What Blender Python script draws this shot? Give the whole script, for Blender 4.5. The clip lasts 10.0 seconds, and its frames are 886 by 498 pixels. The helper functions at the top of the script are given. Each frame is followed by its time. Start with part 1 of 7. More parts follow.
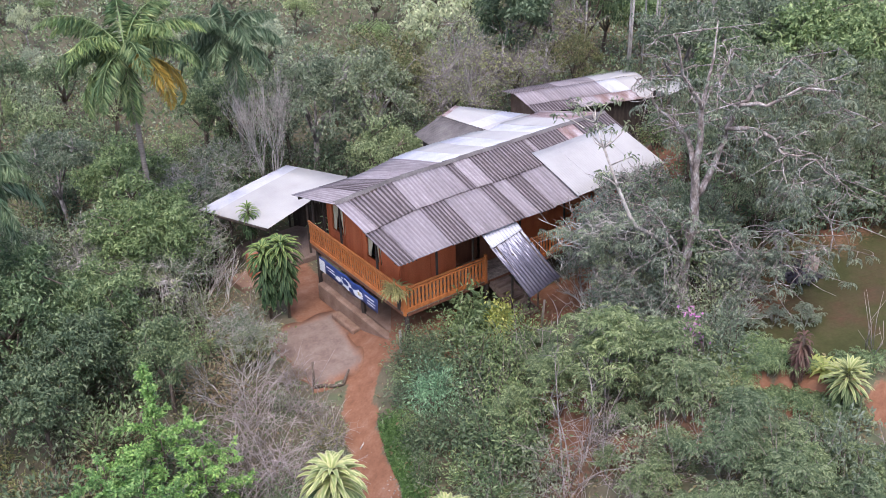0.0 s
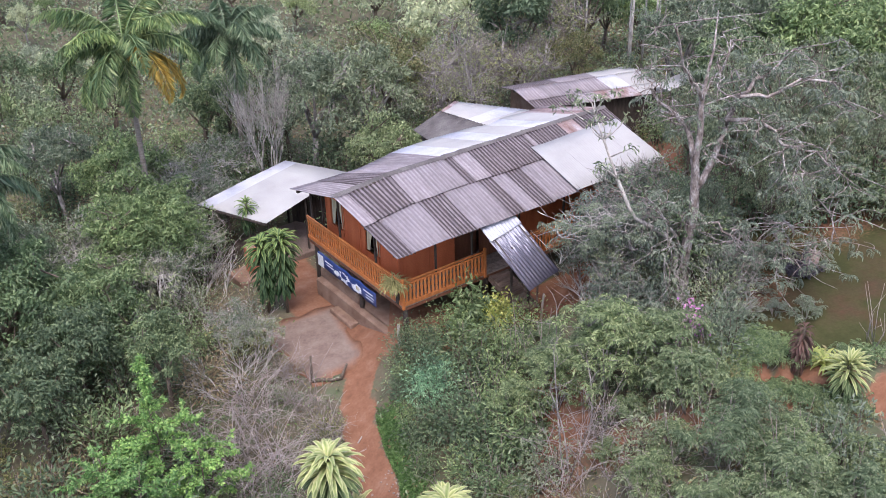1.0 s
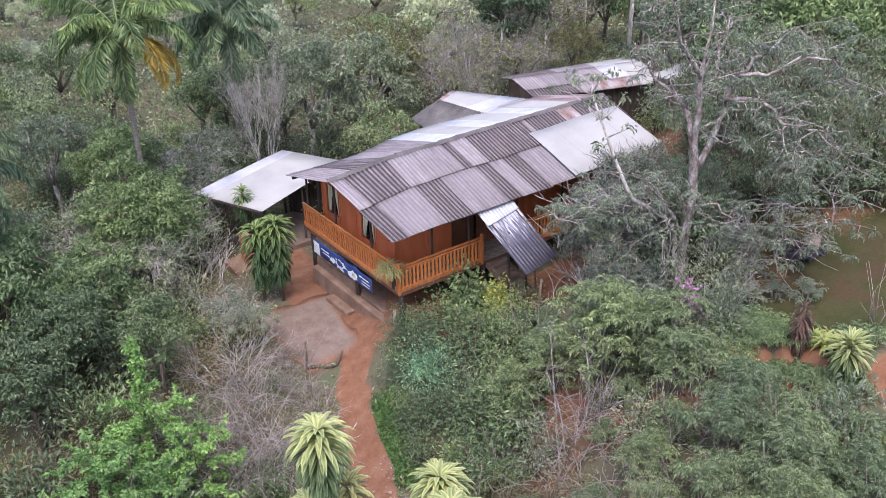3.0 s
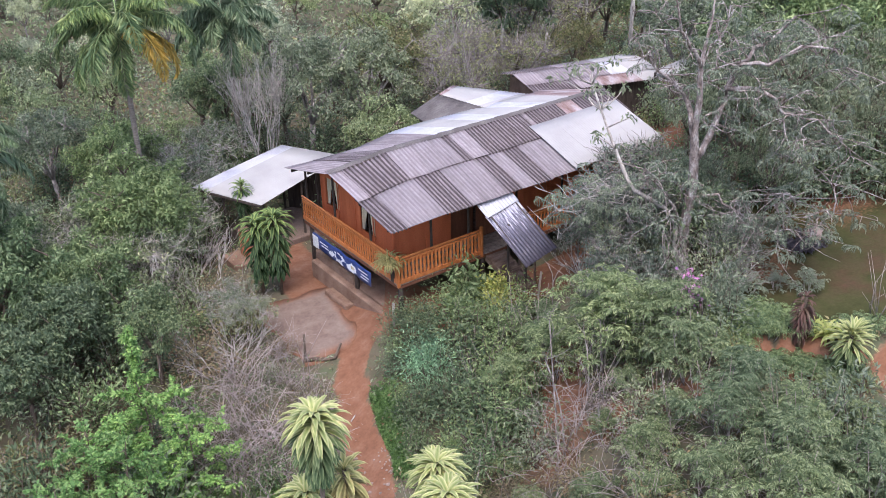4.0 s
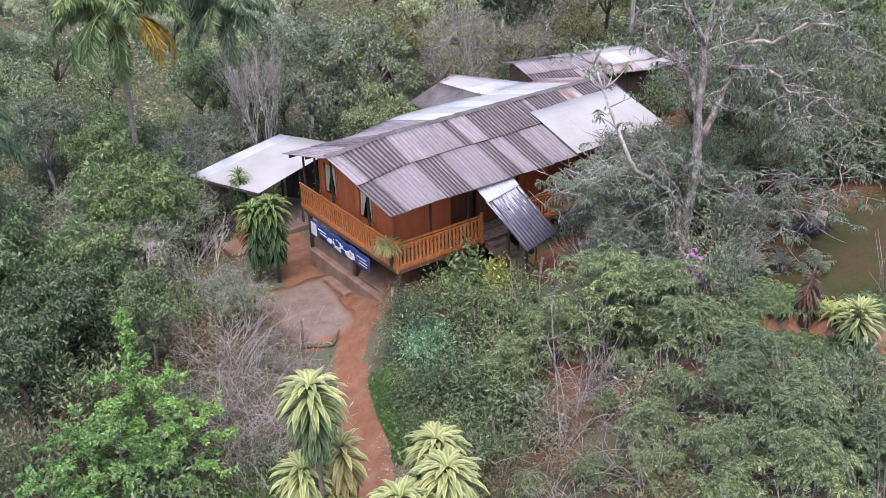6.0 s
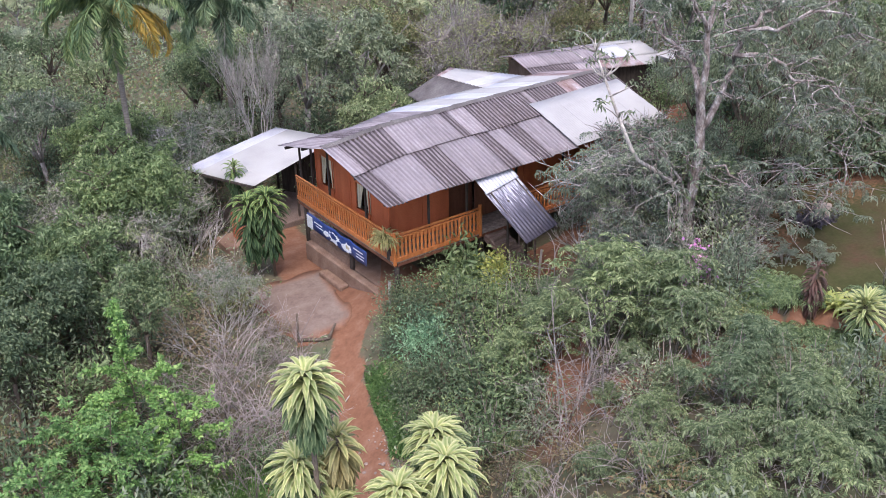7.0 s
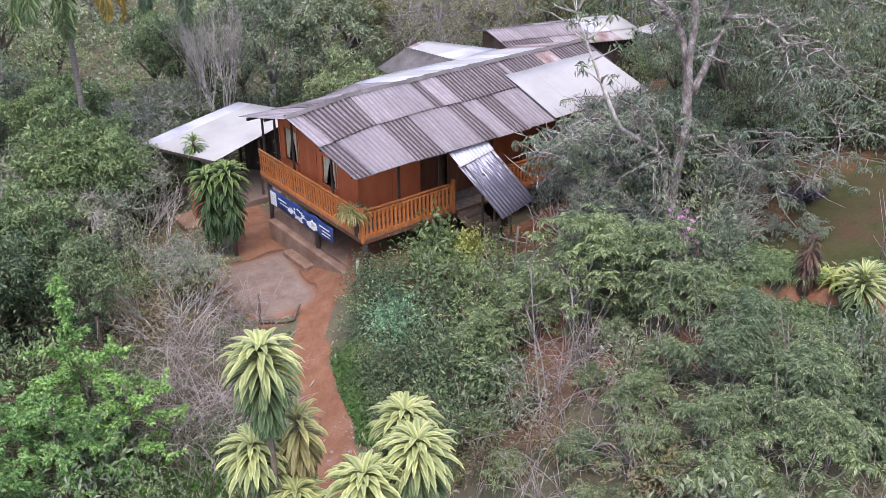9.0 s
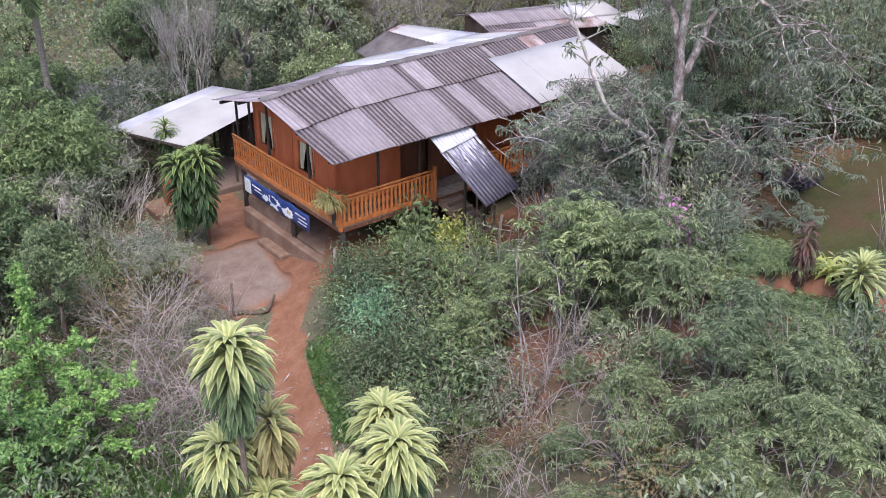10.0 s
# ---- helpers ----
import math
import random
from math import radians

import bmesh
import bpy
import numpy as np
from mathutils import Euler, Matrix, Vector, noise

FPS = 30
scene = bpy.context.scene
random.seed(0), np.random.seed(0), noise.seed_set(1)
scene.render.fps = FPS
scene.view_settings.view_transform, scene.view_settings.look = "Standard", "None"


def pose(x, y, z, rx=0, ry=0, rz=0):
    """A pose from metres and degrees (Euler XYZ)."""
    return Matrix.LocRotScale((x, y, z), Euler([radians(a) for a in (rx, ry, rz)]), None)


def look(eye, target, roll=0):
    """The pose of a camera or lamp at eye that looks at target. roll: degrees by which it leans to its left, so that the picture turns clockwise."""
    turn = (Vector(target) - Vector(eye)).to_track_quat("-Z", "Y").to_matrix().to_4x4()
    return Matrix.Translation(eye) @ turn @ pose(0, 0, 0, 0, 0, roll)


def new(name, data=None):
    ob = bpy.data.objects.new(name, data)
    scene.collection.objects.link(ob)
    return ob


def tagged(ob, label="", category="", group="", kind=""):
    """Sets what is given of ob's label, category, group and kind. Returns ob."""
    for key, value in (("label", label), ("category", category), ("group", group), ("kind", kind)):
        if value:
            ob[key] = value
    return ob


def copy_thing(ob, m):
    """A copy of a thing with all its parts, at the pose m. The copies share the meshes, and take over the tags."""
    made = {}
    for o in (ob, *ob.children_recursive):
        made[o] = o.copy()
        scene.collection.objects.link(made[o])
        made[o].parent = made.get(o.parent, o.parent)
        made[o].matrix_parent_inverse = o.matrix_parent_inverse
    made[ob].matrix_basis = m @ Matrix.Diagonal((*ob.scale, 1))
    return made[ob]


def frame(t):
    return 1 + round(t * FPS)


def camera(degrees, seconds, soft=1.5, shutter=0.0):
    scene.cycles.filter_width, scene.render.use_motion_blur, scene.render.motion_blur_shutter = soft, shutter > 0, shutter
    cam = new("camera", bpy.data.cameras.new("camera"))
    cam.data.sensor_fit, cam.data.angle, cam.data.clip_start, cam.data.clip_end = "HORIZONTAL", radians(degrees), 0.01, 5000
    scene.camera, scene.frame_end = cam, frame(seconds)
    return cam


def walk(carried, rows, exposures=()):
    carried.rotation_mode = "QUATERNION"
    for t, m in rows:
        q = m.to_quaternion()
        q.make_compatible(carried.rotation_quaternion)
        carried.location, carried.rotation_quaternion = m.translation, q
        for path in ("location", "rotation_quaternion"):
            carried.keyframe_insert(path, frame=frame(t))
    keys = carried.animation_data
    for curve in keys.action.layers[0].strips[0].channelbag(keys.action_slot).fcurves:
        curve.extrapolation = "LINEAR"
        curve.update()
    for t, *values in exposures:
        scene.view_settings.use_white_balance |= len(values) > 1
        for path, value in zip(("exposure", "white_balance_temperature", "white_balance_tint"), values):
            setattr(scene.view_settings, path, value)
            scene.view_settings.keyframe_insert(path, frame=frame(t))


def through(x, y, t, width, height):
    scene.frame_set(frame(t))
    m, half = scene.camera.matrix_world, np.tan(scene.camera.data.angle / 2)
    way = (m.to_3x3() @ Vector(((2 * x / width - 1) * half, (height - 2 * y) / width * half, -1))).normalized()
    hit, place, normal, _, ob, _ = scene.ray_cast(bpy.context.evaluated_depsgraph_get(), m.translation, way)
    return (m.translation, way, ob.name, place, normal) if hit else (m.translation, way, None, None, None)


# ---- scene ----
cam = camera(50.0, 10.0, soft=0.65)
PATH = [
    (0, (-13.016, -20.132, 16.619), (-11.993, -18.709, 15.656), -1.6),
    (0.5, (-13.019, -20.156, 16.46), (-11.995, -18.731, 15.5), -1.5),
    (1, (-12.999, -20.179, 16.281), (-11.974, -18.752, 15.325), -1.5),
    (1.5, (-12.951, -20.215, 16.123), (-11.928, -18.786, 15.169), -1.6),
    (2, (-12.908, -20.251, 15.94), (-11.885, -18.818, 14.99), -1.6),
    (2.5, (-12.896, -20.273, 15.766), (-11.873, -18.84, 14.819), -1.6),
    (4, (-12.878, -20.385, 15.153), (-11.852, -18.943, 14.22), -1.5),
    (4.5, (-12.857, -20.406, 14.944), (-11.832, -18.961, 14.016), -1.5),
    (5, (-12.87, -20.413, 14.775), (-11.842, -18.968, 13.85), -1.5),
    (5.5, (-12.876, -20.397, 14.611), (-11.847, -18.951, 13.688), -1.5),
    (7, (-12.786, -20.121, 13.954), (-11.747, -18.677, 13.04), -1.2),
    (7.5, (-12.689, -19.951, 13.683), (-11.642, -18.513, 12.768), -1.0),
    (8, (-12.527, -19.745, 13.417), (-11.471, -18.316, 12.498), -0.8),
    (8.5, (-12.349, -19.511, 13.14), (-11.281, -18.093, 12.218), -0.5),
    (9, (-12.151, -19.223, 12.857), (-11.067, -17.82, 11.931), -0.2),
    (9.5, (-11.949, -18.906, 12.609), (-10.849, -17.52, 11.676), 0.3),
    (10, (-11.732, -18.583, 12.357), (-10.617, -17.214, 11.417), 0.7),
]
walk(cam, [(t, look(eye, target, roll)) for t, eye, target, roll in PATH], exposures=[(0, 1.28, 6030, 16), (10, 1.28, 6030, 16)])

# ---- light ----
world = bpy.data.worlds.new("sky")
scene.world = world
world.use_nodes = True
wn = world.node_tree.nodes
sky = wn.new("ShaderNodeTexSky")
sky.sky_type, sky.sun_disc = "NISHITA", False
sky.sun_elevation, sky.sun_rotation = radians(66), radians(216)
sky.air_density, sky.dust_density, sky.ozone_density = 1.0, 4.0, 1.0
world.node_tree.links.new(sky.outputs[0], wn["Background"].inputs[0])
wn["Background"].inputs[1].default_value = 0.15
sun = new("sun", bpy.data.lights.new("sun", "SUN"))
sun.data.energy, sun.data.angle, sun.data.color = 0.75, radians(32), (1.0, 0.96, 0.91)
sun.matrix_world = look((-8, -11, 30), (0, 0, 0))


# ---- materials ----
def mat(name, rough=0.8, metal=0.0, spec=0.3):
    m = bpy.data.materials.new(name)
    m.use_nodes = True
    b = m.node_tree.nodes["Principled BSDF"]
    b.inputs["Roughness"].default_value = rough
    b.inputs["Metallic"].default_value = metal
    b.inputs["Specular IOR Level"].default_value = spec
    return m, m.node_tree.nodes, m.node_tree.links, b


def ramp(nodes, links, source, stops, interp="LINEAR"):
    r = nodes.new("ShaderNodeValToRGB")
    r.color_ramp.interpolation = interp
    while len(r.color_ramp.elements) < len(stops):
        r.color_ramp.elements.new(0.5)
    for e, (p, c) in zip(r.color_ramp.elements, stops):
        e.position, e.color = p, (*c, 1)
    links.new(source, r.inputs[0])
    return r.outputs[0]


def noise_tex(nodes, links, scale, detail=4.0, stretch=(1, 1, 1), coords="Object", rough=0.6):
    c = nodes.new("ShaderNodeTexCoord")
    mp = nodes.new("ShaderNodeMapping")
    mp.inputs["Scale"].default_value = stretch
    links.new(c.outputs[coords], mp.inputs[0])
    n = nodes.new("ShaderNodeTexNoise")
    n.inputs["Scale"].default_value, n.inputs["Detail"].default_value, n.inputs["Roughness"].default_value = scale, detail, rough
    links.new(mp.outputs[0], n.inputs["Vector"])
    return n.outputs["Fac"]


def mixc(nodes, links, fac, a, b, mode="MIX"):
    x = nodes.new("ShaderNodeMix")
    x.data_type, x.blend_type = "RGBA", mode
    if isinstance(fac, float):
        x.inputs[0].default_value = fac
    else:
        links.new(fac, x.inputs[0])
    for k, v in ((6, a), (7, b)):
        if isinstance(v, tuple):
            x.inputs[k].default_value = (*v, 1)
        else:
            links.new(v, x.inputs[k])
    return x.outputs[2]


def math_node(nodes, links, op, a, b):
    x = nodes.new("ShaderNodeMath")
    x.operation = op
    for k, v in enumerate((a, b)):
        if isinstance(v, (int, float)):
            x.inputs[k].default_value = v
        else:
            links.new(v, x.inputs[k])
    return x.outputs[0]


def bump(nodes, links, b, height, strength=0.4, dist=0.02):
    n = nodes.new("ShaderNodeBump")
    n.inputs["Strength"].default_value, n.inputs["Distance"].default_value = strength, dist
    links.new(height, n.inputs["Height"])
    links.new(n.outputs[0], b.inputs["Normal"])


def surface(name, dark, mid, light, scale=3.0, rough=0.8, stretch=(1, 1, 1), grain=40.0, coords="Object", metal=0.0, spec=0.3, vary=0.0, bumpy=0.3, speck=1.0):
    """A mottled surface: broad stains, fine grain, a little relief, and a tone of its own for each object."""
    m, n, l, b = mat(name, rough, metal, spec)
    broad = noise_tex(n, l, scale, 5.0, stretch, coords)
    fine = noise_tex(n, l, grain, 3.0, stretch, coords)
    col = ramp(n, l, broad, [(0.28, dark), (0.5, mid), (0.74, light)])
    g = ramp(n, l, fine, [(0.3, (1 - 0.28 * speck,) * 3), (0.7, (1 + 0.18 * speck,) * 3)])
    col = mixc(n, l, 1.0, col, g, "MULTIPLY")
    if vary:
        oi = n.new("ShaderNodeObjectInfo")
        v = ramp(n, l, oi.outputs["Random"], [(0.0, (1 - vary,) * 3), (1.0, (1 + vary,) * 3)])
        col = mixc(n, l, 1.0, col, v, "MULTIPLY")
    l.new(col, b.inputs["Base Color"])
    if bumpy:
        bump(n, l, b, fine, bumpy)
    return m


def leafmat(name, tones, rough=0.5, through=0.38):
    """Leaves: a tone for each leaf, patches through the crown, and light that passes through the blade."""
    m, n, l, b = mat(name, rough, 0.0, 0.25)
    geo = n.new("ShaderNodeNewGeometry")
    k = len(tones) - 1
    tones = [tuple(1.66 * w * (0.88 * v + 0.12 * sum(c) / 3) for w, v in zip((1.0, 1.0, 0.93), c)) for c in tones]
    col = ramp(n, l, geo.outputs["Random Per Island"], [(i / k, c) for i, c in enumerate(tones)])
    oi = n.new("ShaderNodeObjectInfo")
    patch = noise_tex(n, l, 0.9, 3.0)
    p = ramp(n, l, patch, [(0.3, (0.78, 0.79, 0.78)), (0.7, (1.24, 1.23, 1.11))])
    col = mixc(n, l, 1.0, col, p, "MULTIPLY")
    v = ramp(n, l, oi.outputs["Random"], [(0.0, (0.8, 0.83, 0.85)), (0.5, (1.02, 1.01, 0.97)), (1.0, (1.26, 1.22, 1.06))])
    col = mixc(n, l, 1.0, col, v, "MULTIPLY")
    l.new(col, b.inputs["Base Color"])
    t = n.new("ShaderNodeBsdfTranslucent")
    l.new(col, t.inputs["Color"])
    mx = n.new("ShaderNodeMixShader")
    mx.inputs[0].default_value = through
    l.new(b.outputs[0], mx.inputs[1])
    l.new(t.outputs[0], mx.inputs[2])
    l.new(mx.outputs[0], n["Material Output"].inputs["Surface"])
    return m


M = {}
M["bark_grey"] = surface("grey_bark", (0.1, 0.085, 0.075), (0.24, 0.21, 0.195), (0.46, 0.43, 0.4), 5.0, 0.9, (1, 1, 0.4), 30)
M["bark_pale"] = surface("pale_bark", (0.2, 0.175, 0.155), (0.4, 0.365, 0.33), (0.58, 0.545, 0.5), 5.0, 0.9, (1, 1, 0.4), 30)
M["bark_brown"] = surface("brown_bark", (0.06, 0.045, 0.035), (0.13, 0.1, 0.075), (0.22, 0.18, 0.14), 3, 0.9, (1, 1, 0.3), 30)
M["twig_dry"] = surface("dry_twigs", (0.2, 0.155, 0.14), (0.34, 0.285, 0.265), (0.5, 0.44, 0.415), 2.0, 0.9, (1, 1, 1), 20, vary=0.1)
M["palm_trunk"] = surface("palm_trunk", (0.12, 0.1, 0.085), (0.22, 0.19, 0.16), (0.32, 0.28, 0.24), 3, 0.9, (1, 1, 6), 30)
M["leaf_dark"] = leafmat("dark_green_leaves", [(0.038, 0.06, 0.037), (0.067, 0.099, 0.06), (0.102, 0.14, 0.085), (0.152, 0.19, 0.12)])
M["leaf_grey"] = leafmat("grey_green_leaves", [(0.071, 0.095, 0.069), (0.116, 0.145, 0.101), (0.158, 0.19, 0.135), (0.23, 0.256, 0.195)])
M["leaf_olive"] = leafmat("olive_leaves", [(0.06, 0.075, 0.03), (0.1, 0.115, 0.05), (0.14, 0.14, 0.07), (0.2, 0.18, 0.1)])
M["leaf_bright"] = leafmat("bright_green_leaves", [(0.055, 0.115, 0.037), (0.092, 0.185, 0.058), (0.14, 0.25, 0.085), (0.215, 0.315, 0.115)])
M["leaf_bamboo"] = leafmat("narrow_green_leaves", [(0.08, 0.112, 0.062), (0.128, 0.168, 0.091), (0.18, 0.22, 0.125), (0.26, 0.296, 0.178)])
M["leaf_feather"] = leafmat("feathered_leaves", [(0.05, 0.075, 0.039), (0.084, 0.117, 0.063), (0.125, 0.163, 0.093), (0.205, 0.244, 0.153)])
M["leaf_slate"] = leafmat("slate_green_leaves", [(0.058, 0.078, 0.068), (0.092, 0.117, 0.1), (0.128, 0.155, 0.134), (0.185, 0.21, 0.184)])
M["leaf_yellow"] = leafmat("yellow_green_leaves", [(0.13, 0.17, 0.05), (0.2, 0.24, 0.07), (0.27, 0.29, 0.1), (0.36, 0.36, 0.14)])
M["leaf_brown"] = leafmat("withered_leaves", [(0.1, 0.065, 0.04), (0.15, 0.11, 0.07), (0.19, 0.15, 0.1), (0.13, 0.13, 0.08)])
M["leaf_teal"] = leafmat("blue_green_leaves", [(0.06, 0.125, 0.085), (0.1, 0.195, 0.135), (0.15, 0.265, 0.185), (0.22, 0.34, 0.25)])
M["leaf_pale"] = leafmat("pale_olive_leaves", [(0.13, 0.15, 0.065), (0.19, 0.205, 0.095), (0.25, 0.255, 0.13), (0.31, 0.3, 0.17)])
# paler than near leaves: the haze of distance is put into this colour
M["leaf_far"] = leafmat("hazed_far_leaves", [(0.165, 0.2, 0.152), (0.205, 0.238, 0.182), (0.24, 0.268, 0.207), (0.28, 0.298, 0.24)])
M["leaf_mid"] = leafmat("mid_green_leaves", [(0.055, 0.088, 0.043), (0.092, 0.138, 0.068), (0.135, 0.188, 0.096), (0.208, 0.258, 0.145)])
M["leaf_verge"] = leafmat("low_verge_leaves", [(0.04, 0.085, 0.03), (0.06, 0.12, 0.042), (0.085, 0.155, 0.055), (0.12, 0.19, 0.08)])
M["tin_dark"] = surface("old_dark_tin", (0.075, 0.066, 0.066), (0.125, 0.112, 0.11), (0.18, 0.165, 0.16), 1.5, 0.8, vary=0.1)
M["leaf_red"] = leafmat("dark_red_leaves", [(0.06, 0.03, 0.03), (0.095, 0.045, 0.042), (0.13, 0.075, 0.066), (0.09, 0.062, 0.05)])
M["flower_purple"] = leafmat("purple_flowers", [(0.3, 0.08, 0.34), (0.4, 0.14, 0.42), (0.26, 0.1, 0.36), (0.45, 0.22, 0.46)])
M["leaf_mauve"] = leafmat("mauve_flower_heads", [(0.25, 0.22, 0.25), (0.32, 0.28, 0.31), (0.2, 0.2, 0.2), (0.38, 0.34, 0.37)])
M["palm_leaf"] = leafmat("palm_leaflets", [(0.07, 0.12, 0.06), (0.12, 0.185, 0.085), (0.185, 0.25, 0.12), (0.285, 0.33, 0.16)], 0.5)
M["palm_blue"] = leafmat("grey_palm_leaflets", [(0.06, 0.1, 0.065), (0.09, 0.14, 0.09), (0.13, 0.18, 0.12), (0.19, 0.235, 0.17)], 0.5)
M["palm_yellow"] = leafmat("yellow_palm_leaflets", [(0.3, 0.2, 0.03), (0.42, 0.26, 0.04), (0.36, 0.27, 0.06), (0.26, 0.22, 0.06)], 0.5)
M["leaf_dusk"] = leafmat("dark_purple_leaves", [(0.05, 0.04, 0.06), (0.08, 0.065, 0.1), (0.11, 0.09, 0.12), (0.07, 0.07, 0.07)])
M["grass"] = leafmat("grass_blades", [(0.07, 0.15, 0.04), (0.1, 0.2, 0.055), (0.14, 0.24, 0.07), (0.2, 0.26, 0.1)])
M["wood_orange"] = surface("orange_varnished_wood", (0.38, 0.115, 0.034), (0.52, 0.175, 0.05), (0.62, 0.24, 0.08), 2.0, 0.5, (3, 3, 0.4), 60, spec=0.4, vary=0.12, bumpy=0.1)
M["wood_wall"] = surface("painted_board_wall", (0.37, 0.098, 0.038), (0.5, 0.135, 0.052), (0.57, 0.172, 0.069), 1.2, 0.65, (2, 2, 0.5), 50, vary=0.05, bumpy=0.1)
M["wood_grey"] = surface("weathered_wood", (0.16, 0.125, 0.105), (0.28, 0.23, 0.195), (0.4, 0.345, 0.3), 3, 0.85, (3, 3, 0.5), 50, vary=0.15)
M["wood_brown"] = surface("brown_boards", (0.11, 0.045, 0.026), (0.17, 0.07, 0.04), (0.23, 0.1, 0.056), 2, 0.7, (3, 3, 0.5), 50)
M["wood_plank"] = surface("trodden_planks", (0.13, 0.085, 0.062), (0.21, 0.148, 0.115), (0.3, 0.225, 0.185), 3, 0.85, (0.5, 3, 3), 50, vary=0.2)
M["wood_dark"] = surface("dark_wood", (0.03, 0.022, 0.018), (0.06, 0.046, 0.038), (0.1, 0.078, 0.066), 3, 0.7, (3, 3, 0.5), 50)


def fibre(name, dark, mid, light, grime):
    """Old corrugated fibre cement: grime along the valleys, streaks down the slope, lichen specks."""
    m, n, l, b = mat(name, 0.88, 0.0, 0.2)
    c = n.new("ShaderNodeTexCoord")
    sep = n.new("ShaderNodeSeparateXYZ")
    l.new(c.outputs["Object"], sep.inputs[0])
    ph = math_node(n, l, "MULTIPLY", math_node(n, l, "ADD", sep.outputs[0], 0.63), 2 * math.pi / 0.13)
    wave = math_node(n, l, "SINE", ph, 0)
    streak = noise_tex(n, l, 3.0, 5.0, (3.0, 0.35, 0.35))
    fine = noise_tex(n, l, 22.0, 4.0)
    broad = noise_tex(n, l, 0.9, 4.0)
    col = ramp(n, l, streak, [(0.3, dark), (0.52, mid), (0.72, light)])
    oi = n.new("ShaderNodeObjectInfo")
    v = ramp(n, l, oi.outputs["Random"], [(0.0, (0.84, 0.83, 0.84)), (0.5, (1.0, 0.99, 1.0)), (1.0, (1.12, 1.1, 1.11))])
    col = mixc(n, l, 1.0, col, v, "MULTIPLY")
    groove = noise_tex(n, l, 1.0, 2.0, (7.7, 0.6, 0.6))
    w = math_node(n, l, "ADD", math_node(n, l, "MULTIPLY", wave, -0.34), math_node(n, l, "ADD", math_node(n, l, "MULTIPLY", fine, 0.7), math_node(n, l, "ADD", math_node(n, l, "MULTIPLY", streak, 0.3), math_node(n, l, "MULTIPLY", groove, 0.8))))
    k = ramp(n, l, w, [(0.76, (0, 0, 0)), (0.98, (grime,) * 3)])
    col = mixc(n, l, k, col, (0.06, 0.048, 0.05))
    spot = ramp(n, l, noise_tex(n, l, 7.0, 6.0, rough=0.8), [(0.5, (0, 0, 0)), (0.64, (0.15 + 0.5 * grime,) * 3)])
    col = mixc(n, l, spot, col, (0.11, 0.088, 0.088))
    l.new(col, b.inputs["Base Color"])
    bump(n, l, b, fine, 0.3)
    return m


M["fibre_dark"] = fibre("stained_fibre_cement", (0.13, 0.11, 0.118), (0.2, 0.173, 0.183), (0.26, 0.23, 0.242), 1.0)
M["fibre_light"] = fibre("bleached_fibre_cement", (0.215, 0.188, 0.197), (0.285, 0.253, 0.265), (0.35, 0.315, 0.328), 0.3)
M["zinc"] = surface("zinc_sheet", (0.29, 0.29, 0.33), (0.42, 0.42, 0.465), (0.52, 0.52, 0.56), 1.2, 0.5, (1, 1, 1), 30, spec=0.4, vary=0.05, bumpy=0.05, speck=0.4)
M["zinc_white"] = surface("white_roof_sheet", (0.32, 0.31, 0.305), (0.367, 0.356, 0.348), (0.402, 0.39, 0.381), 0.8, 0.9, (1, 1, 1), 30, bumpy=0.03, speck=0.2, spec=0.1)


def streaked_zinc():
    """Bright zinc at the upper end, dark tar stains running down in streaks to the lower end."""
    m, n, l, b = mat("streaked_zinc", 0.55, 0.0, 0.4)
    c = n.new("ShaderNodeTexCoord")
    sep = n.new("ShaderNodeSeparateXYZ")
    l.new(c.outputs["Generated"], sep.inputs[0])
    streak = noise_tex(n, l, 5.0, 5.0, (3.5, 0.3, 1), "Generated")
    fine = noise_tex(n, l, 14.0, 3.0, (3.0, 0.5, 1), "Generated")
    w = math_node(n, l, "ADD", sep.outputs[1], math_node(n, l, "MULTIPLY", math_node(n, l, "SUBTRACT", streak, 0.5), 1.7))
    w = math_node(n, l, "ADD", w, math_node(n, l, "MULTIPLY", math_node(n, l, "SUBTRACT", fine, 0.5), 0.5))
    col = ramp(n, l, w, [(0.35, (0.045, 0.04, 0.056)), (0.68, (0.115, 0.105, 0.14)), (0.8, (0.29, 0.28, 0.325)), (0.9, (0.47, 0.46, 0.5))])
    l.new(col, b.inputs["Base Color"])
    bump(n, l, b, fine, 0.1)
    return m


M["zinc_streaked"] = streaked_zinc()
M["rust"] = surface("rusty_zinc", (0.17, 0.1, 0.09), (0.27, 0.2, 0.195), (0.4, 0.37, 0.39), 1.5, 0.7, (2, 0.6, 1), 25, coords="Generated", vary=0.1)
M["concrete"] = surface("dusty_concrete", (0.15, 0.1, 0.078), (0.19, 0.137, 0.112), (0.225, 0.172, 0.144), 1.2, 0.95, (1, 1, 1), 30)


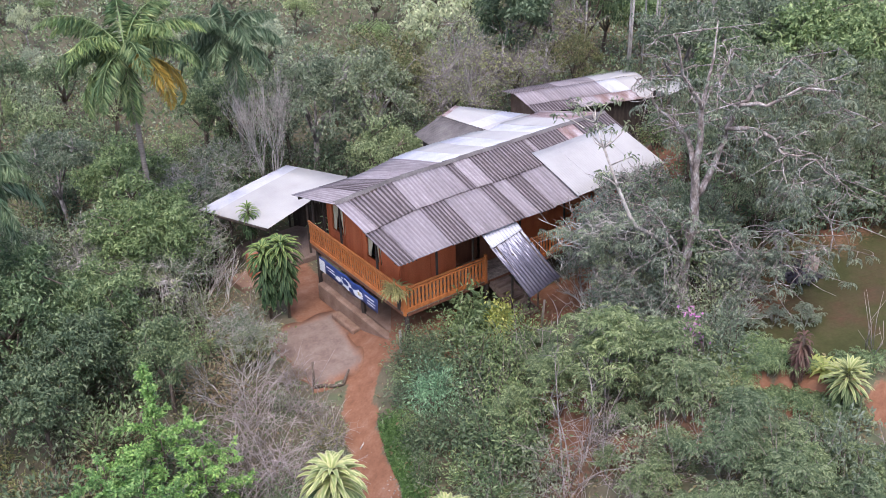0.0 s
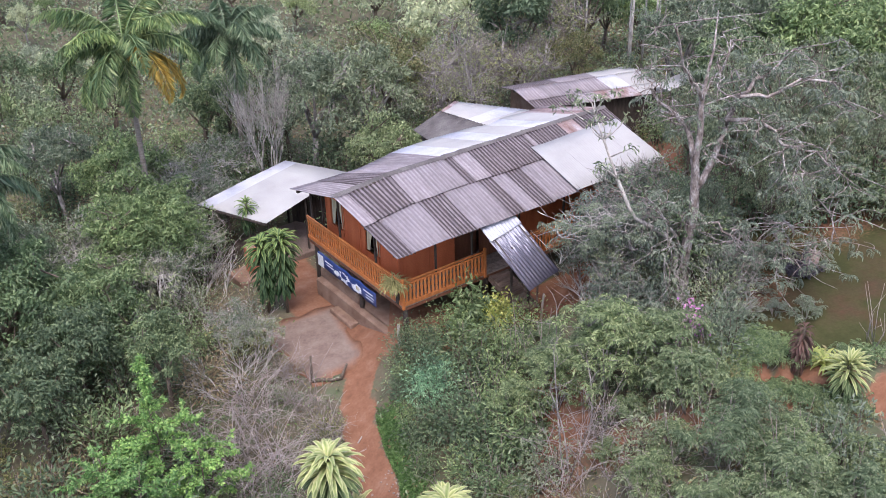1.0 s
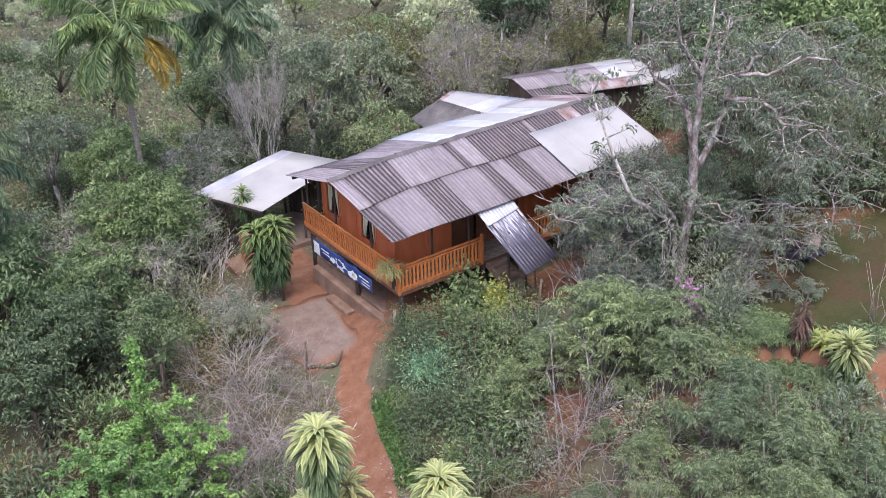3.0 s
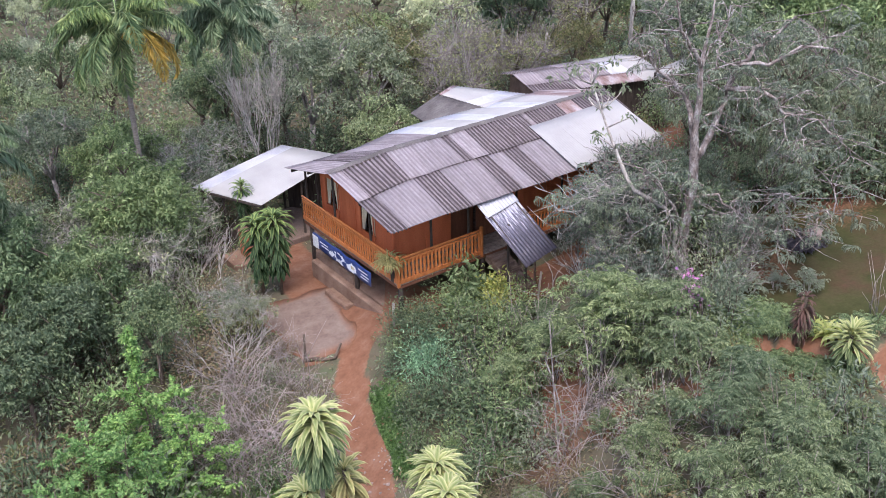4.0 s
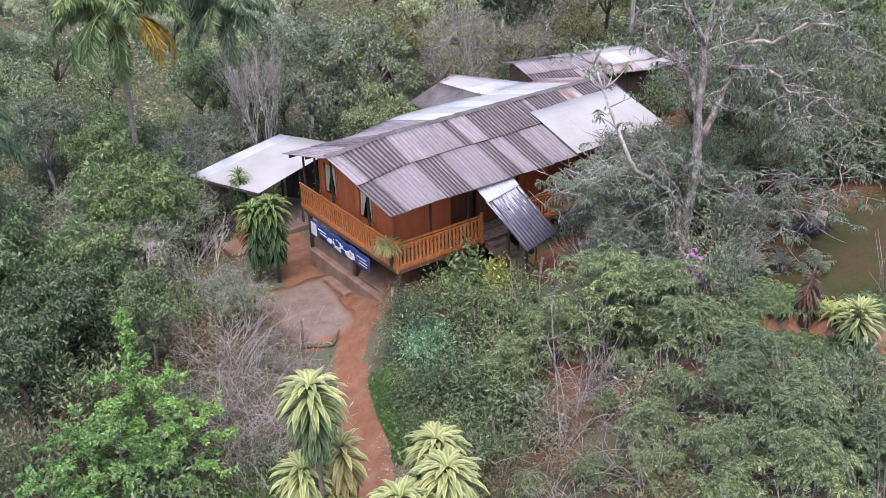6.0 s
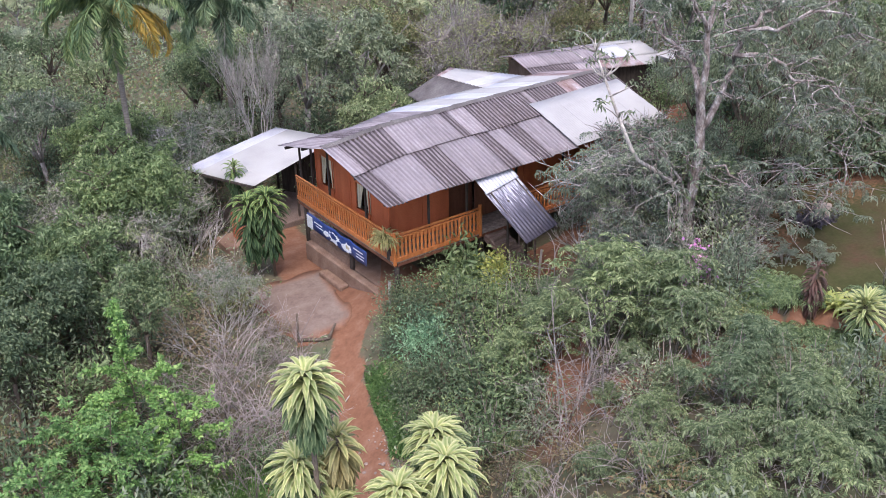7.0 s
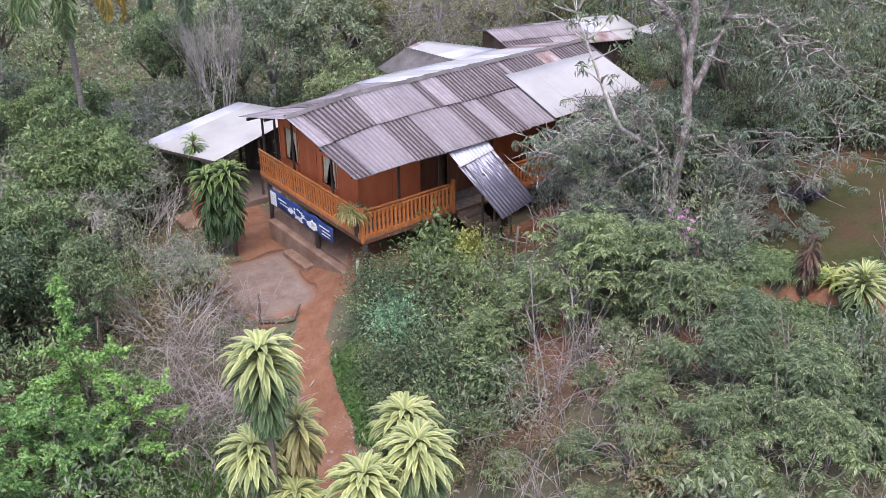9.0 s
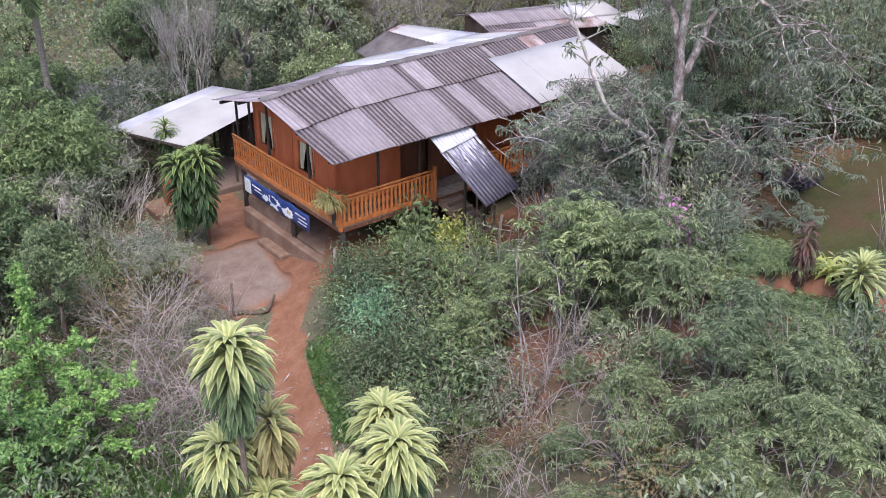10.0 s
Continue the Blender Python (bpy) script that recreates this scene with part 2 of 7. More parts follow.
def dusty_concrete():
    """Worn concrete with red earth trodden in over its border."""
    m, n, l, b = mat("trodden_concrete", 0.95)
    mid, fine = noise_tex(n, l, 2.2, 5.0), noise_tex(n, l, 14.0, 5.0)
    bare = ramp(n, l, mid, [(0.3, (0.15, 0.105, 0.083)), (0.5, (0.19, 0.14, 0.115)), (0.72, (0.225, 0.175, 0.148))])
    earth = ramp(n, l, mid, [(0.25, (0.15, 0.07, 0.041)), (0.5, (0.207, 0.103, 0.062)), (0.75, (0.248, 0.143, 0.097))])
    a = n.new("ShaderNodeAttribute")
    a.attribute_name = "rim"
    w = math_node(n, l, "ADD", a.outputs["Fac"], math_node(n, l, "MULTIPLY", math_node(n, l, "SUBTRACT", mid, 0.5), 1.3))
    col = mixc(n, l, ramp(n, l, w, [(0.3, (0, 0, 0)), (0.85, (1, 1, 1))]), bare, earth)
    g = ramp(n, l, fine, [(0.3, (0.86, 0.86, 0.86)), (0.7, (1.1, 1.1, 1.1))])
    l.new(mixc(n, l, 1.0, col, g, "MULTIPLY"), b.inputs["Base Color"])
    bump(n, l, b, fine, 0.3)
    return m


M["concrete_dusty"] = dusty_concrete()
M["earth_wall"] = surface("earthen_render", (0.165, 0.098, 0.066), (0.23, 0.148, 0.106), (0.3, 0.21, 0.16), 2.0, 0.95, (1, 1, 1), 30)
M["brick"] = surface("red_brick", (0.28, 0.09, 0.05), (0.38, 0.13, 0.07), (0.45, 0.19, 0.11), 6, 0.9, (1, 1, 1), 40, vary=0.2)
M["cloth"] = surface("cream_curtain", (0.42, 0.35, 0.22), (0.55, 0.48, 0.33), (0.64, 0.58, 0.43), 3, 0.9, (4, 4, 0.5), 60)
M["dark_room"] = surface("dark_glass", (0.012, 0.011, 0.01), (0.02, 0.018, 0.016), (0.03, 0.027, 0.024), 3, 0.25, spec=0.5, bumpy=0)
M["banner_blue"] = surface("printed_blue_vinyl", (0.02, 0.035, 0.12), (0.03, 0.055, 0.19), (0.06, 0.09, 0.24), 3, 0.45, bumpy=0)
M["banner_white"] = surface("printed_white_vinyl", (0.6, 0.62, 0.66), (0.72, 0.74, 0.77), (0.8, 0.81, 0.83), 3, 0.45, bumpy=0)
M["clay"] = surface("clay_pot", (0.3, 0.14, 0.09), (0.42, 0.22, 0.15), (0.5, 0.3, 0.2), 5, 0.85)
M["stone"] = surface("grey_stone", (0.16, 0.15, 0.14), (0.3, 0.28, 0.26), (0.42, 0.4, 0.38), 4, 0.9, grain=20, vary=0.15, bumpy=0.6)
M["rubble"] = surface("pale_rubble", (0.2, 0.14, 0.11), (0.28, 0.21, 0.175), (0.36, 0.29, 0.25), 4, 0.9, grain=20, vary=0.2, bumpy=0.6)


def strap_material(name, pale, aged):
    """Variegated strap leaf: a green middle and broad cream-yellow margins."""
    m, n, l, b = mat(name, 0.6, 0.0, 0.25)
    uv = n.new("ShaderNodeUVMap")
    uv.uv_map = "across"
    sep = n.new("ShaderNodeSeparateXYZ")
    l.new(uv.outputs[0], sep.inputs[0])
    geo = n.new("ShaderNodeNewGeometry")
    edge = math_node(n, l, "ABSOLUTE", math_node(n, l, "SUBTRACT", sep.outputs[0], 0.5), 0)
    col = ramp(n, l, edge, list(zip((0.02, 0.24, 0.5), pale)))
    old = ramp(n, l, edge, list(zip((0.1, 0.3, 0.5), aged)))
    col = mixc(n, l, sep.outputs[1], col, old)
    v = ramp(n, l, geo.outputs["Random Per Island"], [(0, (0.7, 0.74, 0.7)), (1, (1.1, 1.08, 1.0))])
    col = mixc(n, l, 1.0, col, v, "MULTIPLY")
    wear = ramp(n, l, noise_tex(n, l, 9.0, 4.0), [(0.35, (0.78, 0.8, 0.74)), (0.6, (1.08, 1.06, 1.0)), (0.75, (1.05, 0.92, 0.72))])
    col = mixc(n, l, 1.0, col, wear, "MULTIPLY")
    l.new(col, b.inputs["Base Color"])
    t = n.new("ShaderNodeBsdfTranslucent")
    l.new(col, t.inputs["Color"])
    mx = n.new("ShaderNodeMixShader")
    mx.inputs[0].default_value = 0.2
    l.new(b.outputs[0], mx.inputs[1])
    l.new(t.outputs[0], mx.inputs[2])
    l.new(mx.outputs[0], n["Material Output"].inputs["Surface"])
    return m


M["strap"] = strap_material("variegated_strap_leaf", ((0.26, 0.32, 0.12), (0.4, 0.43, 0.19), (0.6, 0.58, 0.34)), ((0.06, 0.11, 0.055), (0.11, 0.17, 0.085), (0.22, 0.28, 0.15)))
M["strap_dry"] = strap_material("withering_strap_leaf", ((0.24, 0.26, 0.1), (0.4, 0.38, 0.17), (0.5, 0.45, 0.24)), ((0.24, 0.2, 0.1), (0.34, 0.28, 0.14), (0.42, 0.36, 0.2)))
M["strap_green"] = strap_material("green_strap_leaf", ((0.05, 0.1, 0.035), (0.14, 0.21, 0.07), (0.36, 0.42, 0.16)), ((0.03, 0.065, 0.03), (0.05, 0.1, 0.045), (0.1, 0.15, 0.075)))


def ground_material():
    """Leaf litter and low green, bare red earth where feet and wheels go, worn lawn."""
    m, n, l, b = mat("ground", 0.95, 0.0, 0.08)
    big = noise_tex(n, l, 0.35, 5.0)
    mid = noise_tex(n, l, 2.2, 5.0)
    fine = noise_tex(n, l, 14.0, 5.0)
    litter = ramp(n, l, mid, [(0.3, (0.08, 0.08, 0.05)), (0.48, (0.125, 0.105, 0.072)), (0.64, (0.1, 0.112, 0.065))])
    earth = ramp(n, l, mid, [(0.25, (0.15, 0.07, 0.041)), (0.5, (0.207, 0.103, 0.062)), (0.75, (0.248, 0.143, 0.097))])
    green = ramp(n, l, mid, [(0.3, (0.04, 0.045, 0.017)), (0.5, (0.055, 0.056, 0.022)), (0.7, (0.072, 0.06, 0.03))])
    worn = ramp(n, l, mid, [(0.35, (0.085, 0.047, 0.03)), (0.6, (0.068, 0.051, 0.028))])
    lawn = mixc(n, l, ramp(n, l, big, [(0.47, (0, 0, 0)), (0.6, (1, 1, 1))]), green, worn)
    def zone(attr):
        a = n.new("ShaderNodeAttribute")
        a.attribute_name = attr
        w = math_node(n, l, "ADD", a.outputs["Fac"], math_node(n, l, "MULTIPLY", math_node(n, l, "SUBTRACT", fine, 0.5), 0.5))
        w = math_node(n, l, "ADD", w, math_node(n, l, "MULTIPLY", math_node(n, l, "SUBTRACT", big, 0.5), 0.5))
        return ramp(n, l, w, [(0.4, (0, 0, 0)), (0.62, (1, 1, 1))])
    col = mixc(n, l, zone("lawn"), litter, lawn)
    col = mixc(n, l, zone("earth"), col, earth)
    g = ramp(n, l, fine, [(0.3, (0.86, 0.86, 0.86)), (0.7, (1.1, 1.1, 1.1))])
    col = mixc(n, l, 1.0, col, g, "MULTIPLY")
    l.new(col, b.inputs["Base Color"])
    bump(n, l, b, fine, 0.35, 0.03)
    return m


M["ground"] = ground_material()


# ---- mesh helpers ----
def mesh_of(name, verts, faces, material, smooth=False):
    me = bpy.data.meshes.new(name)
    me.from_pydata([tuple(v) for v in verts], [], faces)
    me.materials.append(material)
    if smooth:
        me.polygons.foreach_set("use_smooth", [True] * len(me.polygons))
    me.update()
    return me


def part_mesh(name, me, parent=None, label="", m=None):
    ob = new(name, me)
    ob.parent = parent
    if m is not None:
        ob.matrix_basis = m
    return tagged(ob, label)


def part(name, bm, material, parent=None, label="", smooth=False):
    me = bpy.data.meshes.new(name)
    bm.to_mesh(me)
    bm.free()
    me.materials.append(material)
    if smooth:
        me.polygons.foreach_set("use_smooth", [True] * len(me.polygons))
    return part_mesh(name, me, parent, label)


def thing(name, label, category, group="", at=(0, 0, 0), kind=""):
    e = new(name)
    e.location = at
    e.empty_display_size = 0.2
    return tagged(e, label, category, group, kind)


def box(bm, lo, hi, bevel=0.0):
    """A box from corner to corner, its edges eased."""
    g = bmesh.ops.create_cube(bm, size=1.0)
    lo, hi = Vector(lo), Vector(hi)
    for v in g["verts"]:
        v.co = Vector(((lo[i] + hi[i]) / 2 + v.co[i] * (hi[i] - lo[i]) for i in range(3)))
    if bevel:
        es = list({e for v in g["verts"] for e in v.link_edges})
        bmesh.ops.bevel(bm, geom=es, offset=bevel, segments=1, affect="EDGES")
    return bm


def beam(bm, a, b, w, h, bevel=0.004):
    """A squared timber from a to b."""
    a, b = Vector(a), Vector(b)
    d = b - a
    q = d.to_track_quat("X", "Z").to_matrix().to_4x4()
    g = bmesh.ops.create_cube(bm, size=1.0)
    for v in g["verts"]:
        v.co = (a + b) / 2 + q @ Vector((v.co.x * d.length, v.co.y * w, v.co.z * h))
    if bevel:
        es = list({e for v in g["verts"] for e in v.link_edges})
        bmesh.ops.bevel(bm, geom=es, offset=bevel, segments=1, affect="EDGES")
    return bm


def tube_data(paths, sides=6):
    """Vertices and faces of tapered tubes. paths: lists of (point, radius)."""
    V, F = [], []
    for path in paths:
        pts = [Vector(p) for p, _ in path]
        base = len(V)
        for i, (p, r) in enumerate(zip(pts, (r for _, r in path))):
            d = (pts[min(i + 1, len(pts) - 1)] - pts[max(i - 1, 0)]).normalized()
            u = d.orthogonal().normalized() if abs(d.z) > 0.95 else d.cross(Vector((0, 0, 1))).normalized()
            w = d.cross(u)
            for k in range(sides):
                a = 2 * math.pi * k / sides
                V.append(p + (u * math.cos(a) + w * math.sin(a)) * r)
        for i in range(len(pts) - 1):
            for k in range(sides):
                a, b = base + i * sides + k, base + i * sides + (k + 1) % sides
                F.append((a, b, b + sides, a + sides))
        F.append(tuple(base + k for k in range(sides))[::-1])
        F.append(tuple(base + (len(pts) - 1) * sides + k for k in range(sides)))
    return V, F


def tubes(name, paths, material, sides=6):
    V, F = tube_data(paths, sides)
    return mesh_of(name, V, F, material, True)


def unit(a):
    return a / np.maximum(np.linalg.norm(a, axis=1, keepdims=True), 1e-6)


def leaves(name, C, A, L, W, material, rng, droop=0.25, up=0.6):
    """Many leaf blades: a folded pair of triangles pairs each, at the places C, along A, long L, wide W, faces turned upwards by up."""
    n = len(C)
    A = unit(A)
    N = rng.normal(size=(n, 3))
    N[:, 2] = np.abs(N[:, 2]) + up * 2
    N = unit(N - A * np.sum(N * A, axis=1, keepdims=True))
    B = np.cross(A, N)
    L, W = np.asarray(L).reshape(-1, 1) * np.ones((n, 1)), np.asarray(W).reshape(-1, 1) * np.ones((n, 1))
    base = C - A * L * 0.5
    tip = C + A * L * 0.5 - N * L * droop
    mid = C + A * L * 0.02
    r = mid + B * W * 0.5 + N * W * 0.18
    s = mid - B * W * 0.5 + N * W * 0.18
    V = np.stack([base, r, tip, s], axis=1).reshape(-1, 3)
    i = np.arange(n) * 4
    F = np.stack([i, i + 1, i + 2, i, i + 2, i + 3], axis=1).reshape(-1)
    me = bpy.data.meshes.new(name)
    me.vertices.add(n * 4)
    me.vertices.foreach_set("co", V.astype(np.float32).ravel())
    me.loops.add(n * 6)
    me.loops.foreach_set("vertex_index", F.astype(np.int32))
    me.polygons.add(n * 2)
    me.polygons.foreach_set("loop_start", np.arange(n * 2, dtype=np.int32) * 3)
    me.materials.append(material)
    me.update(calc_edges=True)
    return me


M["bark_lichen"] = surface("lichened_bark", (0.09, 0.066, 0.056), (0.265, 0.22, 0.2), (0.58, 0.555, 0.535), 7.5, 0.9, (1, 1, 0.55), 28, bumpy=0.7, speck=1.5)


def smooth01(v):
    v = np.clip(v, 0.0, 1.0)
    return v * v * (3 - 2 * v)


# ---- ground ----
BANK = ((3.55, -9.15), (4.6, -10.35), (5.6, -11.85))


def bank_side(x, y):
    """How far a place lies below the foot line of the garden bank."""
    (ax, ay), (bx, by) = BANK[0], BANK[2]
    n = math.hypot(bx - ax, by - ay)
    return ((x - ax) * (by - ay) - (y - ay) * (bx - ax)) / n


def height(x, y):
    """The lie of the land: higher towards the lawn, a step down to the yard, a fall along the path."""
    x, y = np.asarray(x, float), np.asarray(y, float)
    r, d = 0.825 * x - 0.565 * y, 0.565 * x + 0.825 * y
    z = 0.12 - 0.85 * smooth01((0.1 - r) / 2.0) + 0.75 * smooth01((r - 4.5) / 6.0)
    z = z - 1.15 * smooth01((-d - 0.2) / 5.0) * (1 - smooth01((r - 0.5) / 5.0))
    z = z - 1.3 * smooth01((-r - 4.5) / 6.0) * (1 - smooth01((d - 6) / 6.0))
    # the garden terrace: the hillside climbs away from the path and stairs, and breaks off in a low earth bank
    away = np.maximum(smooth01((-y - 0.8) / 4.5), smooth01((x - 10.5) / 4.0) * smooth01((6 - y) / 5.0))
    z = z + 1.75 * smooth01((r - 1.0) / 7.0) * away + 0.4 * smooth01((r - 1.8) / 2.2) * smooth01((0.1 - y) / 1.4)
    z = z - 0.6 * smooth01((bank_side(x, y) + 0.05) / 0.3) * smooth01((r - 7.4) / 1.2) * smooth01((-d - 2.0) / 1.5)
    z = z + 0.1 * np.sin(x * 0.55 + 1.0) * np.sin(y * 0.47) + 0.05 * np.sin(x * 1.3) * np.cos(y * 1.1 + 0.5)
    z = z + 2.2 * smooth01((d - 25) / 60.0) + 26 * smooth01((np.hypot(x, y) - 90) / 300.0)
    return z


def hz(x, y):
    return float(height(x, y))


def build_ground():
    def axis():
        inner = np.arange(-18, 24.01, 0.42)
        out = [24.0]
        step = 0.5
        while out[-1] < 900:
            step *= 1.18
            out.append(out[-1] + step)
        out = np.array(out[1:])
        return np.concatenate([(-18 - (out - 24))[::-1], inner, out])
    ax = axis()
    X, Y = np.meshgrid(ax, ax, indexing="ij")
    Z = height(X, Y)
    n = len(ax)
    V = np.stack([X, Y, Z], axis=2).reshape(-1, 3)
    i, j = np.meshgrid(np.arange(n - 1), np.arange(n - 1), indexing="ij")
    a = (i * n + j).ravel()
    F = np.stack([a, a + n, a + n + 1, a + 1], axis=1)
    me = bpy.data.meshes.new("ground")
    me.vertices.add(len(V))
    me.vertices.foreach_set("co", V.astype(np.float32).ravel())
    me.loops.add(len(F) * 4)
    me.loops.foreach_set("vertex_index", F.astype(np.int32).ravel())
    me.polygons.add(len(F))
    me.polygons.foreach_set("loop_start", np.arange(len(F), dtype=np.int32) * 4)
    me.update(calc_edges=True)
    me.polygons.foreach_set("use_smooth", [True] * len(F))
    me.materials.append(M["ground"])
    x, y = V[:, 0], V[:, 1]
    earth = earth_zone(x, y)
    lawn = lawn_zone(x, y)
    for name, w in (("earth", earth), ("lawn", lawn)):
        me.attributes.new(name, "FLOAT", "POINT").data.foreach_set("value", w.astype(np.float32))
    tagged(new("ground", me), "forest floor with red earth path, yard and worn lawn", "ground", "", "structure")


def along(x, y, pts, width, soft):
    """1 within width of a line through pts, falling to 0."""
    best = np.full(np.shape(x), 1e9)
    for (ax, ay), (bx, by) in zip(pts[:-1], pts[1:]):
        t = np.clip(((x - ax) * (bx - ax) + (y - ay) * (by - ay)) / ((bx - ax) ** 2 + (by - ay) ** 2), 0, 1)
        best = np.minimum(best, np.hypot(x - ax - t * (bx - ax), y - ay - t * (by - ay)))
    return 1 - smooth01((best - width) / soft)


PATH_LINE = [(-0.5, 1.1), (-1.15, 0.6), (-1.85, -0.1), (-2.6, -1.4), (-3.05, -2.6), (-3.4, -3.8), (-4.4, -5.4), (-6.5, -8.0)]


def earth_zone(x, y):
    w = along(x, y, PATH_LINE, 0.36, 0.22)
    w = np.maximum(w, along(x, y, [(-0.9, 1.2), (-0.7, 3.0), (-0.4, 5.0)], 0.75, 0.4))
    w = np.maximum(w, along(x, y, [(-0.5, 4.8), (0.1, 7.0), (0.4, 9.5)], 0.5, 0.4))
    w = np.maximum(w, along(x, y, [(0.4, 0.5), (0.5, 5.0)], 0.9, 0.5))
    w = np.maximum(w, along(x, y, [(0.5, 0.2), (3.6, -1.1), (5.2, -1.6), (8.6, -0.6), (10.5, 0.8)], 1.0, 0.5))
    w = np.maximum(w, along(x, y, [(3.3, -9.3), (4.4, -10.7), (5.5, -12.3), (6.4, -13.6)], 0.28, 0.3))
    w = np.maximum(w, 0.5 * along(x, y, [(6.2, -7.1), (8.2, -6.6), (12.5, -6.4)], 0.8, 1.1))
    w = np.maximum(w, along(x, y, [(11.3, 0.8), (13.5, 2.8)], 0.8, 0.8))
    w = np.maximum(w, 0.55 * along(x, y, [(0.2, -8.6), (1.3, -9.6)], 0.6, 0.5))
    w = np.maximum(w, along(x, y, [(0.2, -6.6), (1.2, -5.2)], 0.5, 0.5))
    return np.maximum(w, 0.55 * along(x, y, [(-1.3, -8.0), (-0.3, -7.4)], 0.6, 0.5))


def lawn_zone(x, y):
    return np.maximum(along(x, y, [(6.4, -8.4), (9.4, -8.9), (13.9, -10.4)], 2.0, 1.2), along(x, y, [(7.4, -7.7), (11.0, -6.2), (16.7, -8.2)], 1.7, 1.2))


build_ground()


# ---- the wooden guest house ----
DECK = 1.3
EAVE_Y, EAVE_Z, RIDGE_Y, RIDGE_Z, SEAM_Y = -0.75, 3.5, 2.28, 4.48, 0.97
ROOF_X0, ROOF_X1 = -0.63, 10.3


def ridge_at(x):
    """The ridge sinks and swings out a little at its front end."""
    s = float(smooth01((1.5 - x) / 2.2))
    return RIDGE_Y + 0.36 * s, RIDGE_Z - 0.36 * s


def near_slope(x, y):
    """Height of the slope over the long side."""
    ry, rz = ridge_at(x)
    return EAVE_Z + (rz - EAVE_Z) * (y - EAVE_Y) / (ry - EAVE_Y)


def far_slope(x, y):
    ry, rz = ridge_at(x)
    low = 3.42 + 0.25 * float(smooth01((x - 1.8) / 2.2))
    return rz + (low - rz) * (y - ry) / (5.32 - ry)


def corrugated(name, x0, x1, edge0, edge1, zfun, material, parent, pitch=0.13, deep=0.018, lift=0.0, rows=4, thick=0.012, label="", cross=False):
    """A corrugated sheet. It spans x0..x1 and, at each x, runs from edge0(x) to edge1(x) in y; zfun(x, y) is the roof."""
    n = max(8, int((x1 - x0) / pitch * 8))
    V, F = [], []
    for side in (0, 1):
        for i in range(n + 1):
            x = x0 + (x1 - x0) * i / n
            a, b = edge0(x), edge1(x)
            for j in range(rows + 1):
                y = a + (b - a) * j / rows
                wave = math.sin(2 * math.pi * (x - ROOF_X0) / pitch) * deep
                sag = 0.012 * math.sin(x * 2.1 + y * 1.7)
                V.append((x, y, zfun(x, y) + lift + wave + sag - side * thick))
    k = rows + 1
    top = (n + 1) * k
    for i in range(n):
        for j in range(rows):
            a = i * k + j
            F.append((a, a + k, a + k + 1, a + 1))
            F.append((top + a, top + a + 1, top + a + k + 1, top + a + k))
        for j in (0, rows):
            a = i * k + j
            q = (a, top + a, top + a + k, a + k)
            F.append(q if j == 0 else q[::-1])
    for i in (0, n):
        for j in range(rows):
            a = i * k + j
            q = (a, a + 1, top + a + 1, top + a)
            F.append(q if i == 0 else q[::-1])
    return part_mesh(name, mesh_of(name, V, F, material, True), parent, label)


house = thing("guest_house", "orange wooden guest house on stilts under a corrugated roof", "house")


